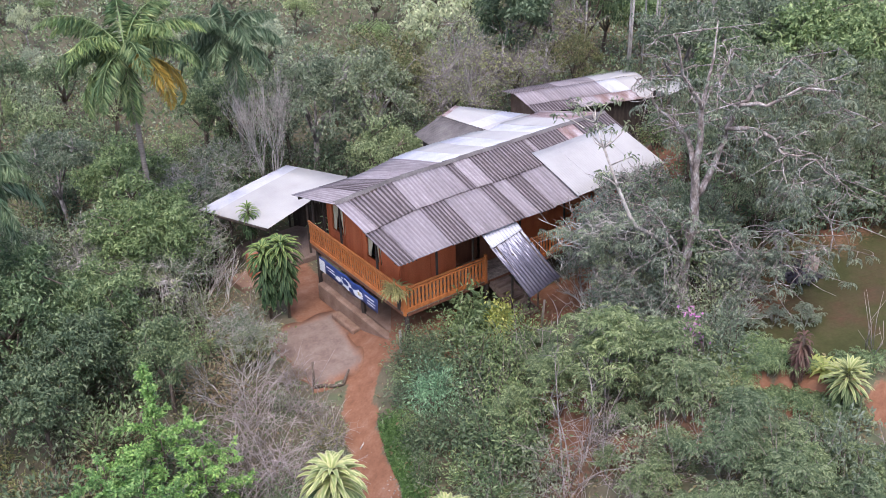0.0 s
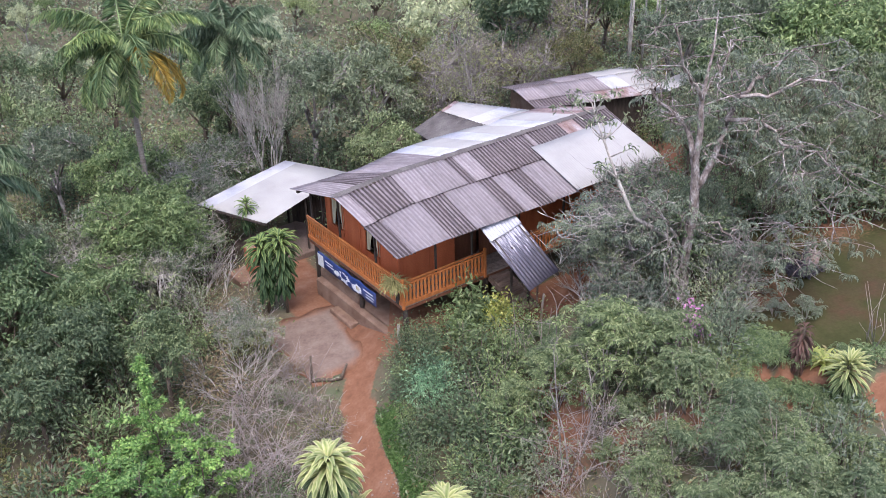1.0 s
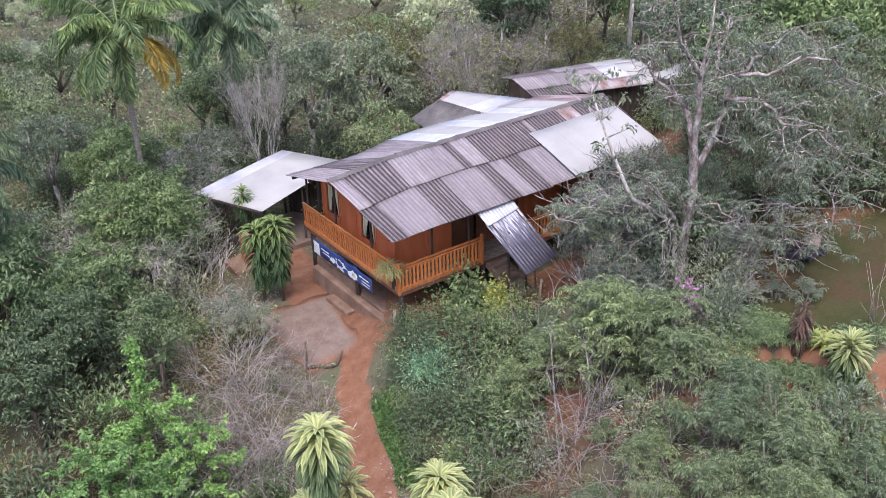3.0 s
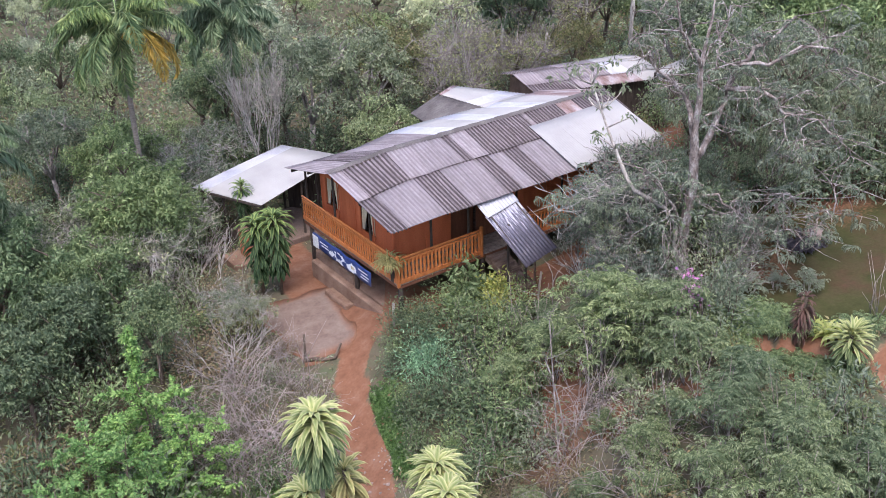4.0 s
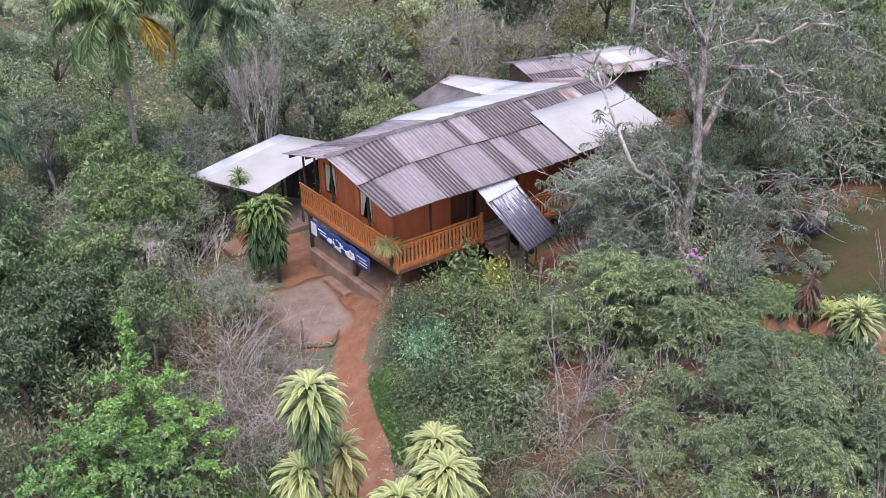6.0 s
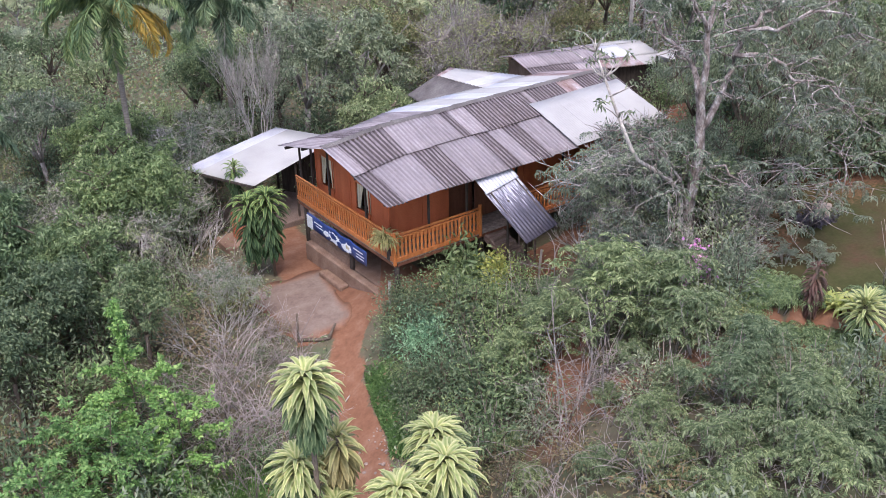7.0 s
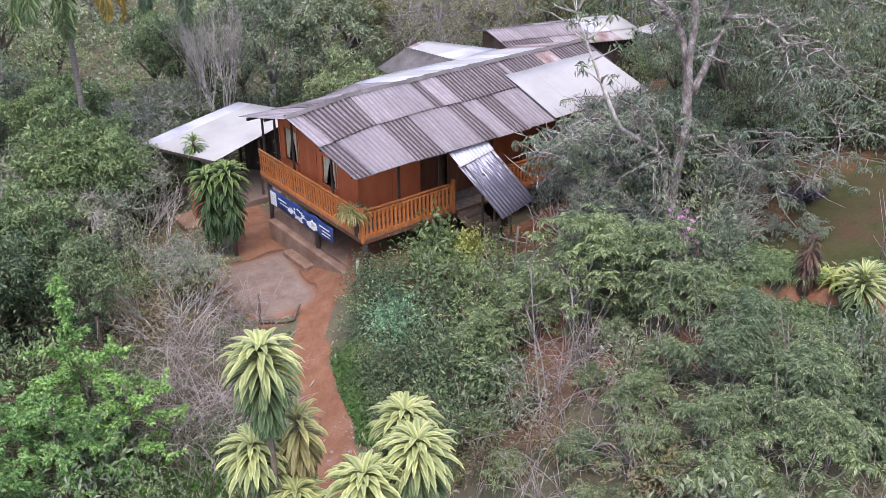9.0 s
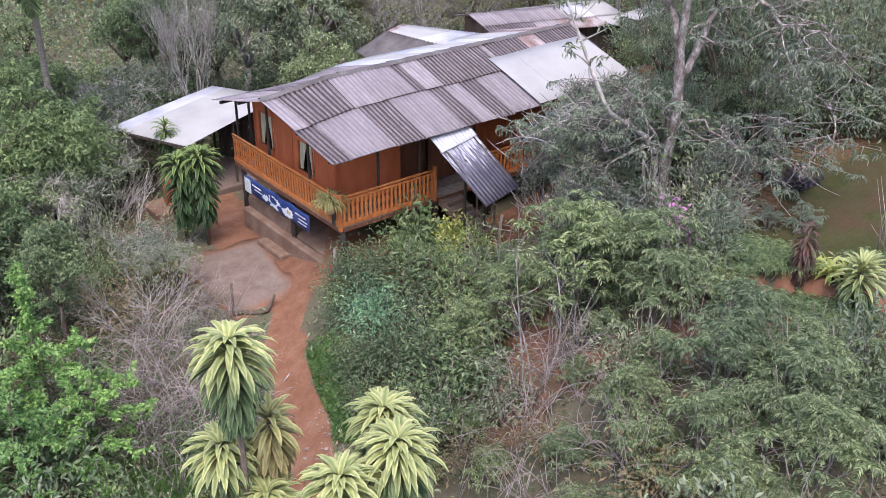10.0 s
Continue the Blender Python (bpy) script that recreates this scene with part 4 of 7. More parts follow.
# ---- outbuildings ----
def build_annex():
    """An open shelter under a wide pale metal roof, beside the house."""
    a = thing("open_shelter", "open shelter under a wide pale metal roof", "shelter", at=(0.8, 9.4, 0))
    inv = Matrix.Translation((-0.8, -9.4, 0))
    # corners of the roof: along the low front edge, then along the back edge
    f0, f1, b0, b1 = Vector((-1.9, 10.6, 1.27)), Vector((-0.66, 7.6, 1.3)), Vector((2.05, 11.1, 1.78)), Vector((3.3, 8.6, 1.8))
    n = 5
    for k in range(n):
        u0, u1 = k / n - 0.008, (k + 1) / n + 0.008
        V, F = [], []
        cols = 30
        for s in (0, 1):
            for i in range(cols + 1):
                u = u0 + (u1 - u0) * i / cols
                for j in range(5):
                    v = j / 4
                    p = (f0.lerp(f1, u)).lerp(b0.lerp(b1, u), v)
                    p.z += 0.004 * math.sin(i / cols * 2 * math.pi * 6) + 0.002 * (k % 2) - s * 0.008 + 0.02 * math.sin(v * 3.1)
                    V.append(p)
        c = 5 * (cols + 1)
        for i in range(cols):
            for j in range(4):
                q = i * 5 + j
                F.append((q, q + 1, q + 6, q + 5))
                F.append((c + q, c + q + 5, c + q + 6, c + q + 1))
            for j in (0, 4):
                q = i * 5 + j
                F.append((q, q + 5, c + q + 5, c + q) if j == 0 else (q, c + q, c + q + 5, q + 5))
        part_mesh("roof_sheet", mesh_of("roof_sheet", V, F, M["zinc_white"] if k not in (0,) else M["zinc"], True), a).matrix_basis = inv
    for u, v in ((0.06, 0.06), (0.36, 0.06), (0.66, 0.06), (0.95, 0.06), (0.06, 0.92), (0.95, 0.92), (0.95, 0.5)):
        p = f0.lerp(f1, u).lerp(b0.lerp(b1, u), v)
        z = hz(p.x, p.y)
        part("post", box(bmesh.new(), (p.x - 0.035, p.y - 0.035, z - 0.1), (p.x + 0.035, p.y + 0.035, p.z - 0.03), 0.006), M["wood_dark"], a).matrix_basis = inv
    for p, q in ((f0, f1), (b0, b1), (f0.lerp(b0, 0.5), f1.lerp(b1, 0.5))):
        part("rail_beam", beam(bmesh.new(), p - Vector((0, 0, 0.06)), q - Vector((0, 0, 0.06)), 0.06, 0.08), M["wood_dark"], a).matrix_basis = inv
    part("back_wall", beam(bmesh.new(), (1.9, 10.7, 0.2), (3.1, 8.7, 0.2), 0.06, 1.9), M["wood_dark"], a, "dark board wall").matrix_basis = inv
    part("floor", box(bmesh.new(), (-0.7, 8.0, -1.2), (2.6, 10.6, -0.62), 0.03), M["concrete"], a).matrix_basis = inv


build_annex()


def quad_sheet(name, a, b, c, d, m, parent, inv, pitch=0.13):
    """Corrugated sheet through the corners a, b (lower edge), c, d (upper edge, above b and a)."""
    a, b, c, d = (Vector(v) for v in (a, b, c, d))
    cols = max(6, int((b - a).length / pitch * 5))
    V, F = [], []
    for s in (0, 1):
        for i in range(cols + 1):
            u = i / cols
            for j in range(4):
                p = a.lerp(b, u).lerp(d.lerp(c, u), j / 3)
                p.z += 0.018 * math.sin(u * (b - a).length / pitch * 2 * math.pi) - s * 0.01
                V.append(p)
    q = 4 * (cols + 1)
    for i in range(cols):
        for j in range(3):
            e = i * 4 + j
            F.append((e, e + 4, e + 5, e + 1))
            F.append((q + e, q + e + 1, q + e + 5, q + e + 4))
        for j in (0, 3):
            e = i * 4 + j
            F.append((e, q + e, q + e + 4, e + 4) if j == 0 else (e, e + 4, q + e + 4, q + e))
    ob = part_mesh(name, mesh_of(name, V, F, M[m], True), parent)
    ob.matrix_basis = inv
    return ob


def prism(corners, top, foot):
    """An upright wall piece: the plan corners, carried from the foot up to each corner's own top."""
    bm = bmesh.new()
    lo = [bm.verts.new((x, y, foot)) for x, y in corners]
    hi = [bm.verts.new((x, y, z)) for (x, y), z in zip(corners, top)]
    n = len(lo)
    bm.faces.new(lo[::-1])
    bm.faces.new(hi)
    for i in range(n):
        bm.faces.new((lo[i], lo[(i + 1) % n], hi[(i + 1) % n], hi[i]))
    return bm


def build_kitchen():
    """The cookhouse behind: one slope of white zinc with a rusty end, the other in old dark sheets."""
    k = thing("cookhouse", "low cookhouse with white zinc slope and dark sheets in front", "house", at=(8.2, 6.9, 0))
    inv = Matrix.Translation((-8.2, -6.9, 0))
    r0, r1 = Vector((6.82, 7.33, 3.75)), Vector((7.3, 4.95, 3.72))
    t0, t1 = Vector((8.11, 8.22, 3.6)), Vector((10.3, 5.5, 3.42))
    l0, l1 = Vector((5.85, 7.81, 3.1)), Vector((5.6, 5.95, 3.1))
    for i in range(3):
        quad_sheet("roof_sheet", l0.lerp(l1, i / 3), l0.lerp(l1, (i + 1) / 3 + 0.012), r0.lerp(r1, (i + 1) / 3 + 0.012), r0.lerp(r1, i / 3), "tin_dark", k, inv)
    for i, m in enumerate(("rust", "zinc_white", "zinc_white", "zinc", "zinc_white")):
        u, w = (0, 0.05, 0.3, 0.55, 0.78)[i], (0.05, 0.3, 0.55, 0.78, 1.0)[i] + 0.008
        quad_sheet("roof_sheet", t0.lerp(t1, w), t0.lerp(t1, u), r0.lerp(r1, u), r0.lerp(r1, w), m, k, inv)
    bm = bmesh.new()
    beam(bm, r0 + Vector((0, 0, -0.06)), r1 + Vector((0, 0, -0.06)), 0.06, 0.08)
    part("ridge_beam", bm, M["wood_dark"], k).matrix_basis = inv
    g = hz(8, 7) - 0.2
    for c, top in ((((6.05, 7.5), (6.1, 7.45), (6.0, 6.1), (5.95, 6.15)), 3.1), (((6.2, 7.6), (7.9, 8.0), (7.9, 7.94), (6.2, 7.54)), 3.3), (((8.0, 7.95), (9.9, 5.7), (9.84, 5.66), (7.94, 7.9)), 3.3)):
        part("wall", prism(c[::-1], (top,) * 4, g), M["wood_dark"], k).matrix_basis = inv


def build_rear_house():
    """The rear house, set a little askew, in patched sheets with a rusty band and a white end."""
    k = thing("rear_house", "rear house under grey, rusty and white corrugated sheets", "house", at=(13.6, 7.0, 0))
    inv = Matrix.Translation((-13.6, -7.0, 0))
    e0, e1 = Vector((10.6, 6.15, 3.25)), Vector((16.4, 4.6, 3.1))
    r0, r1 = Vector((10.46, 7.4, 3.75)), Vector((16.1, 6.05, 3.65))
    f0, f1 = Vector((11.2, 9.1, 3.25)), Vector((17.4, 7.8, 3.2))
    cut = (0, 0.17, 0.34, 0.5, 0.64, 0.8, 1.0)
    for i, (hi, lo) in enumerate((("fibre_light", "fibre_dark"), ("fibre_light", "fibre_dark"), ("fibre_light", "fibre_light"), ("fibre_light", "rust"), ("zinc", "rust"), ("zinc_white", "zinc_white"))):
        u, w = cut[i], cut[i + 1] + 0.006
        ea, eb, ra, rb = e0.lerp(e1, u), e0.lerp(e1, w), r0.lerp(r1, u), r0.lerp(r1, w)
        up = Vector((0, 0, 0.012 * (1 + i % 2)))
        quad_sheet("roof_sheet", ea, eb, eb.lerp(rb, 0.46), ea.lerp(ra, 0.46), lo, k, inv)
        quad_sheet("roof_sheet", ea.lerp(ra, 0.42) + up, eb.lerp(rb, 0.42) + up, rb + up, ra + up, hi, k, inv)
        quad_sheet("roof_sheet", f0.lerp(f1, w), f0.lerp(f1, u), ra + up * 1.5, rb + up * 1.5, ("fibre_dark", "fibre_dark", "fibre_light", "fibre_light", "zinc_white", "zinc_white")[i], k, inv)
    part("ridge_beam", beam(bmesh.new(), r0 - Vector((0, 0, 0.07)), r1 - Vector((0, 0, 0.07)), 0.06, 0.08), M["wood_dark"], k).matrix_basis = inv
    g = hz(13, 7) - 0.2
    a, b, c, d, m = (10.85, 6.4), (16.0, 5.0), (16.9, 7.6), (11.45, 8.75), (10.95, 7.35)
    off = lambda p, x, y: (p[0] + x, p[1] + y)
    part("gable_wall", prism((d, m, a, off(a, 0.06, 0), off(m, 0.06, 0), off(d, 0.06, 0)), (3.28, 3.64, 3.28, 3.28, 3.64, 3.28), g), M["earth_wall"], k, "earthen wall in the roof's shade").matrix_basis = inv
    for p, q, zz in ((off(a, 0.07, 0), b, 3.1), (b, c, 3.0), (c, off(d, 0.07, 0), 3.1)):
        n = Vector((q[1] - p[1], p[0] - q[0])).normalized() * -0.06
        part("wall", prism((p, q, off(q, n.x, n.y), off(p, n.x, n.y)), (zz,) * 4, g), M["wood_dark"], k).matrix_basis = inv


build_kitchen()
build_rear_house()


# ---- plants ----
def crown_clumps(rng, n, rx, ry, rz, cz, shell=0.66):
    """Centres of the leaf clumps of a crown: an uneven heap, fuller outside and on top."""
    d = unit(rng.normal(size=(n, 3)))
    d[:, 2] = np.where(d[:, 2] < -0.35, -d[:, 2] * 0.6, d[:, 2])
    r = shell + (1 - shell) * rng.random((n, 1))
    lob = 1 + 0.28 * np.sin(3 * np.arctan2(d[:, 1:2], d[:, :1]) + rng.random() * 6) * np.cos(2 * d[:, 2:3] * 3 + rng.random() * 6)
    return d * r * lob * np.array([[rx, ry, rz]]) + np.array([[0, 0, cz]])


def clump_leaves(rng, P, per, rad, flat=0.7, out=0.6, hang=0.2):
    """Leaf places and directions about the clump centres P."""
    C = np.repeat(P, per, axis=0)
    d = unit(rng.normal(size=(len(C), 3)))
    rr = rad * rng.random((len(C), 1)) ** 0.45
    pos = C + d * rr * np.array([[1, 1, flat]])
    A = d * out + rng.normal(size=d.shape) * 0.45 - np.array([[0, 0, hang]])
    return pos, A


def bent(a, b, bend, rng, n=5):
    a, b = Vector(a), Vector(b)
    side = Vector((rng.uniform(-1, 1), rng.uniform(-1, 1), rng.uniform(-0.3, 0.6))) * bend * (b - a).length
    return [a.lerp(b, i / n) + side * math.sin(math.pi * i / n) for i in range(n + 1)]


def limb(a, b, r0, r1, bend, rng, n=5):
    pts = bent(a, b, bend, rng, n)
    return [(p, r0 + (r1 - r0) * i / n) for i, p in enumerate(pts)]


def broad_tree(name, label, seed, tall, rx, rz, leaf, bark, clumps=70, per=60, L=0.15, W=0.065, rad=0.6, trunk=0.14, hang=0.2, bare=0.0, group="trees of the wood", twigs=40, sides=6):
    """A tree: tapered trunk, limbs to the clumps, and a crown of leaf blades in uneven clumps."""
    rng, py = np.random.default_rng(seed), random.Random(seed)
    t = thing(name, label, "tree", group)
    cz = tall - rz
    P = crown_clumps(rng, clumps, rx, rx * 0.92, rz, cz)
    fork = Vector((py.uniform(-0.2, 0.2), py.uniform(-0.2, 0.2), max(0.35 * tall, cz - rz * 0.9)))
    paths = [[(Vector((0, 0, -0.3)), trunk * 1.25), (Vector((fork.x * 0.4, fork.y * 0.4, fork.z * 0.5)), trunk), (fork, trunk * 0.85)]]
    mains = []
    for k in range(6):
        a = k / 6 * 6.283 + py.uniform(-0.4, 0.4)
        tip = Vector((math.cos(a) * rx * 0.55, math.sin(a) * rx * 0.55, cz + rz * py.uniform(-0.1, 0.6)))
        path = limb(fork, tip, trunk * 0.6, trunk * 0.22, 0.12, py)
        mains.append(path)
        paths.append(path)
    for p in P[:: max(1, len(P) // twigs)]:
        p = Vector(p)
        best = min((q for path in mains for q, _ in path[2:]), key=lambda q: (q - p).length)
        paths.append(limb(best, p, trunk * 0.22, 0.012, 0.15, py, 4))
        if bare:
            for _ in range(3):
                e = p + Vector((py.uniform(-1, 1), py.uniform(-1, 1), py.uniform(-0.2, 1))) * rad * 1.3
                paths.append(limb(p, e, 0.014, 0.005, 0.2, py, 3))
    part_mesh("trunk", tubes("trunk", paths, M[bark], sides), t)
    keep = P[rng.random(len(P)) >= bare]
    pos, A = clump_leaves(rng, keep, per, rad, hang=hang)
    s = 0.7 + 0.6 * rng.random(len(pos))
    part_mesh("crown", leaves("crown", pos, A, L * s, W * s, M[leaf], rng), t)
    return t


def shrub(name, label, seed, w, h, leaf, stems=9, n=1200, L=0.11, W=0.042, hang=0.25, bark="bark_brown", category="shrub", group="undergrowth", droop=0.25, spread=0.15):
    """A shrub: many thin stems from the root, leaves along their upper halves."""
    rng, py = np.random.default_rng(seed), random.Random(seed)
    t = thing(name, label, category, group)
    paths, ends = [], []
    for k in range(stems):
        a = k / stems * 6.283 + py.uniform(-0.3, 0.3)
        r = w * py.uniform(0.25, 0.95)
        tip = Vector((math.cos(a) * r, math.sin(a) * r, h * py.uniform(0.6, 1.0) * (1.1 - 0.35 * r / w)))
        path = limb((math.cos(a) * 0.08, math.sin(a) * 0.08, -0.15), tip, 0.022, 0.006, 0.12, py, 5)
        paths.append(path)
        ends += [p for p, _ in path[2:]]
        for _ in range(2):
            q = path[py.choice((2, 3, 4))][0]
            e = q + Vector((py.uniform(-1, 1), py.uniform(-1, 1), py.uniform(0, 0.9))) * h * 0.25
            paths.append(limb(q, e, 0.01, 0.004, 0.1, py, 3))
            ends.append(e)
    part_mesh("stem", tubes("stem", paths, M[bark], 3), t)
    E_ = np.array(ends)
    C = E_[rng.integers(0, len(E_), n)] + rng.normal(size=(n, 3)) * np.array([[spread, spread, spread * 0.8]]) * h
    C[:, 2] = np.maximum(C[:, 2], 0.06)
    A = unit(C - np.array([[0, 0, h * 0.25]])) + rng.normal(size=(n, 3)) * 0.5 - np.array([[0, 0, hang]])
    s = 0.7 + 0.6 * rng.random(n)
    part_mesh("foliage", leaves("foliage", C, A, L * s, W * s, M[leaf], rng, droop), t)
    return t


def tiered_sapling(name, label, seed, h, reach, leaf, boughs=17):
    """A young tree with long level boughs in tiers, each thick with small leaves along its whole length."""
    rng, py = np.random.default_rng(seed), random.Random(seed)
    t = thing(name, label, "sapling", "saplings by the path")
    stem = limb((0, 0, -0.2), (py.gauss(0, 0.15), py.gauss(0, 0.15), h), 0.035, 0.01, 0.04, py, 8)
    paths, C, A = [stem], [], []
    def leafy(pts, step=0.035):
        for p, q in zip(pts[:-1], pts[1:]):
            n = max(1, int((q - p).length / step))
            for i in range(n):
                for _ in range(3):
                    d = Vector((py.gauss(0, 1), py.gauss(0, 1), py.gauss(0.2, 0.7))).normalized()
                    d = (d + (q - p).normalized() * 0.8).normalized()
                    C.append(tuple(p.lerp(q, i / n) + d * 0.055))
                    A.append(tuple(d))
    for k in range(boughs):
        u = 0.22 + 0.74 * (k + 0.5) / boughs
        a = k * 2.399 + py.uniform(-0.4, 0.4)
        ln = reach * (1.1 - 0.75 * u ** 1.5) * py.uniform(0.7, 1.1)
        root = Vector(stem[int(u * 8)][0]).lerp(Vector(stem[min(8, int(u * 8) + 1)][0]), u * 8 % 1)
        out = Vector((math.cos(a), math.sin(a), 0))
        turn = Vector((-out.y, out.x, 0)) * py.uniform(-0.35, 0.35)
        pts = [root + (out + turn * v) * ln * v + Vector((py.gauss(0, 0.03), py.gauss(0, 0.03), ln * (0.55 * v - 0.5 * v * v) + py.gauss(0, 0.03))) * (1 if v else 0) for v in (0, 0.2, 0.4, 0.6, 0.8, 1.0)]
        paths.append([(p, 0.014 - 0.002 * i) for i, p in enumerate(pts)])
        leafy(pts[1:])
        for m in range(6):
            q = pts[1 + m % 4].lerp(pts[2 + m % 4], py.random())
            sd = Vector((-out.y, out.x, 0)) * (1 if m % 2 else -1)
            e = q + (sd * py.uniform(0.5, 1.0) + out * 0.6 + Vector((0, 0, py.uniform(-0.15, 0.35)))) * ln * 0.26
            tw = [q, q.lerp(e, 0.5) + Vector((0, 0, 0.03)), e]
            paths.append([(p, 0.007) for p in tw])
            leafy(tw)
    part_mesh("stem", tubes("stem", paths, M["bark_brown"], 5), t)
    C, A = np.array(C), np.array(A)
    k = 0.7 + 0.6 * rng.random(len(C))
    part_mesh("foliage", leaves("foliage", C, A, 0.13 * k, 0.058 * k, M[leaf], rng, 0.2), t)
    return t


def whorl(C, A, S, tip, py, per=8, pairs=8, reach=0.42, L=0.13, rise=(0.1, 1.2)):
    """A fan of arching pinnate leaves about a twig's tip: adds each leaflet's place, direction and length."""
    size = py.uniform(0.75, 1.15)
    for i in range(per):
        b = i / per * 6.283 + py.uniform(-0.3, 0.3)
        d = Vector((math.cos(b), math.sin(b), 0))
        side = Vector((-d.y, d.x, 0))
        ang, p, ln = py.uniform(*rise), tip.copy(), reach * size * py.uniform(0.75, 1.1)
        for j in range(pairs):
            v = (j + 1) / pairs
            fw = d * math.cos(ang) + Vector((0, 0, math.sin(ang)))
            p = p + fw * ln / pairs
            ang -= 1.9 / pairs * (0.5 + v)
            ll = L * size * (1.0 - 0.45 * abs(v - 0.45))
            for sd in (-1, 1):
                dirn = (side * sd * 0.85 + fw * 0.6 - Vector((0, 0, 0.3))).normalized()
                C.append(tuple(p + dirn * ll * 0.45))
                A.append(tuple(dirn))
                S.append(ll)


def pinnate_bush(name, label, seed, w, h, leaf, stems=5, clumps=44, per=6, pairs=7, reach=0.48, L=0.165, W=0.045, low=0.35, group="feathery bushes", bark="bark_grey", category="bush"):
    """A loose many-stemmed bush: pale stems fork to leaf whorls, each a fan of arching leaves with two rows of narrow leaflets."""
    rng, py = np.random.default_rng(seed), random.Random(seed)
    t = thing(name, label, category, group)
    mains = []
    for k in range(stems):
        a = k / stems * 6.283 + py.uniform(-0.5, 0.5)
        r = w * py.uniform(0.3, 0.75)
        mains.append(limb((math.cos(a) * 0.08, math.sin(a) * 0.08, -0.2), (math.cos(a) * r, math.sin(a) * r, h * py.uniform(0.6, 0.85)), 0.032 * min(1, h), 0.012 * min(1, h), 0.1, py, 6))
    paths = list(mains)
    C, A, S = [], [], []
    for k in range(clumps):
        a = k * 2.399 + py.uniform(-0.3, 0.3)
        f = ((k + 0.5) / clumps) ** 0.6
        z = h * (1 - (1 - low) * f ** 1.7 * py.uniform(0.45, 1.2)) * py.uniform(0.74, 1.16) - 0.12
        f *= py.uniform(0.72, 1.28)
        tip = Vector((math.cos(a) * w * f, math.sin(a) * w * f * 0.95, max(z, 0.25)))
        near = min((q for m in mains for q, _ in m[1:]), key=lambda q: (q - tip).length + 0.6 * abs(q.z - tip.z + 0.3))
        paths.append(limb(near, tip, 0.013, 0.005, 0.12, py, 3))
        whorl(C, A, S, tip, py, per, pairs, reach, L)
    part_mesh("cane_work", tubes("cane_work", paths, M[bark], 4), t)["kind"] = "stuff"
    C, A, S = np.array(C), np.array(A), np.array(S)
    A = A + rng.normal(size=A.shape) * 0.12
    part_mesh("foliage", leaves("foliage", C, A, S, W * S / L, M[leaf], rng, 0.18, 0.9), t)
    return t


def strap_leaf(V, F, UV, root, az, length, width, rise, fall, old, py):
    """One strap leaf that rises from the stem, bends over and hangs; creased along the middle."""
    d = Vector((math.cos(az), math.sin(az), 0))
    side = Vector((-d.y, d.x, 0))
    n = 6
    base = len(V)
    p, ang = Vector(root), rise
    for i in range(n + 1):
        u = i / n
        w = width * (0.45 + 1.6 * u * (1 - u) ** 0.55 * 1.3) * (1 - u ** 5) * 0.62 + 0.002
        nrm = Vector((-d.x * math.sin(ang), -d.y * math.sin(ang), math.cos(ang)))
        V.extend((p - side * w + nrm * w * 0.3, p, p + side * w + nrm * w * 0.3))
        UV.extend(((0, old), (0.5, old), (1, old)))
        p = p + (d * math.cos(ang) + Vector((0, 0, math.sin(ang)))) * length / n
        ang -= fall / n * (0.5 + u)
    for i in range(n):
        a = base + i * 3
        F.append((a, a + 1, a + 4, a + 3))
        F.append((a + 1, a + 2, a + 5, a + 4))


def strap_mesh(name, V, F, UV, material):
    me = mesh_of(name, V, F, material, True)
    uv = me.uv_layers.new(name="across")
    idx = np.empty(len(me.loops), np.int32)
    me.loops.foreach_get("vertex_index", idx)
    uv.data.foreach_set("uv", np.array(UV, np.float32)[idx].ravel())
    return me


def strap_plant(name, label, seed, tall, leaf=0.75, width=0.09, skirt=1.4, material="strap", group="strap-leaved plants", count=46, stiff=1.0, dense=165):
    """A cane with a rosette of arching strap leaves on top and older ones hanging round it below."""
    py = random.Random(seed)
    t = thing(name, label, "plant", group)
    part_mesh("stem", tubes("stem", [[(Vector((0, 0, -0.3)), 0.06), (Vector((0.03, 0.02, tall * 0.5)), 0.05), (Vector((0, 0, tall)), 0.04)]], M["bark_brown"], 8), t)
    V, F, UV = [], [], []
    for i in range(count):
        f = i / count
        az = i * 2.399 + py.uniform(-0.2, 0.2)
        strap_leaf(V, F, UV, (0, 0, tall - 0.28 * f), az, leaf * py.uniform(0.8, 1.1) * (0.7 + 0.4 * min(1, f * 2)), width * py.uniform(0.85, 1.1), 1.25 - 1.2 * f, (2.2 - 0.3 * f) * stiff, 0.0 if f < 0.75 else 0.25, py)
    part_mesh("rosette", strap_mesh("rosette", V, F, UV, M[material]), t, "young yellow-edged leaves")
    V, F, UV = [], [], []
    n = int(dense * skirt)
    for i in range(n):
        f = i / n
        az = i * 2.399 + py.uniform(-0.3, 0.3)
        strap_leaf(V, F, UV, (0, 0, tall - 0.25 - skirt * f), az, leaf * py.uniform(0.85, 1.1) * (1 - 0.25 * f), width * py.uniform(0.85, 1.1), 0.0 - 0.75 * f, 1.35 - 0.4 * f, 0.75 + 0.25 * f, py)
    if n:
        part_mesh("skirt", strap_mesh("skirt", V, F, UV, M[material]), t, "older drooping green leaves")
    return t


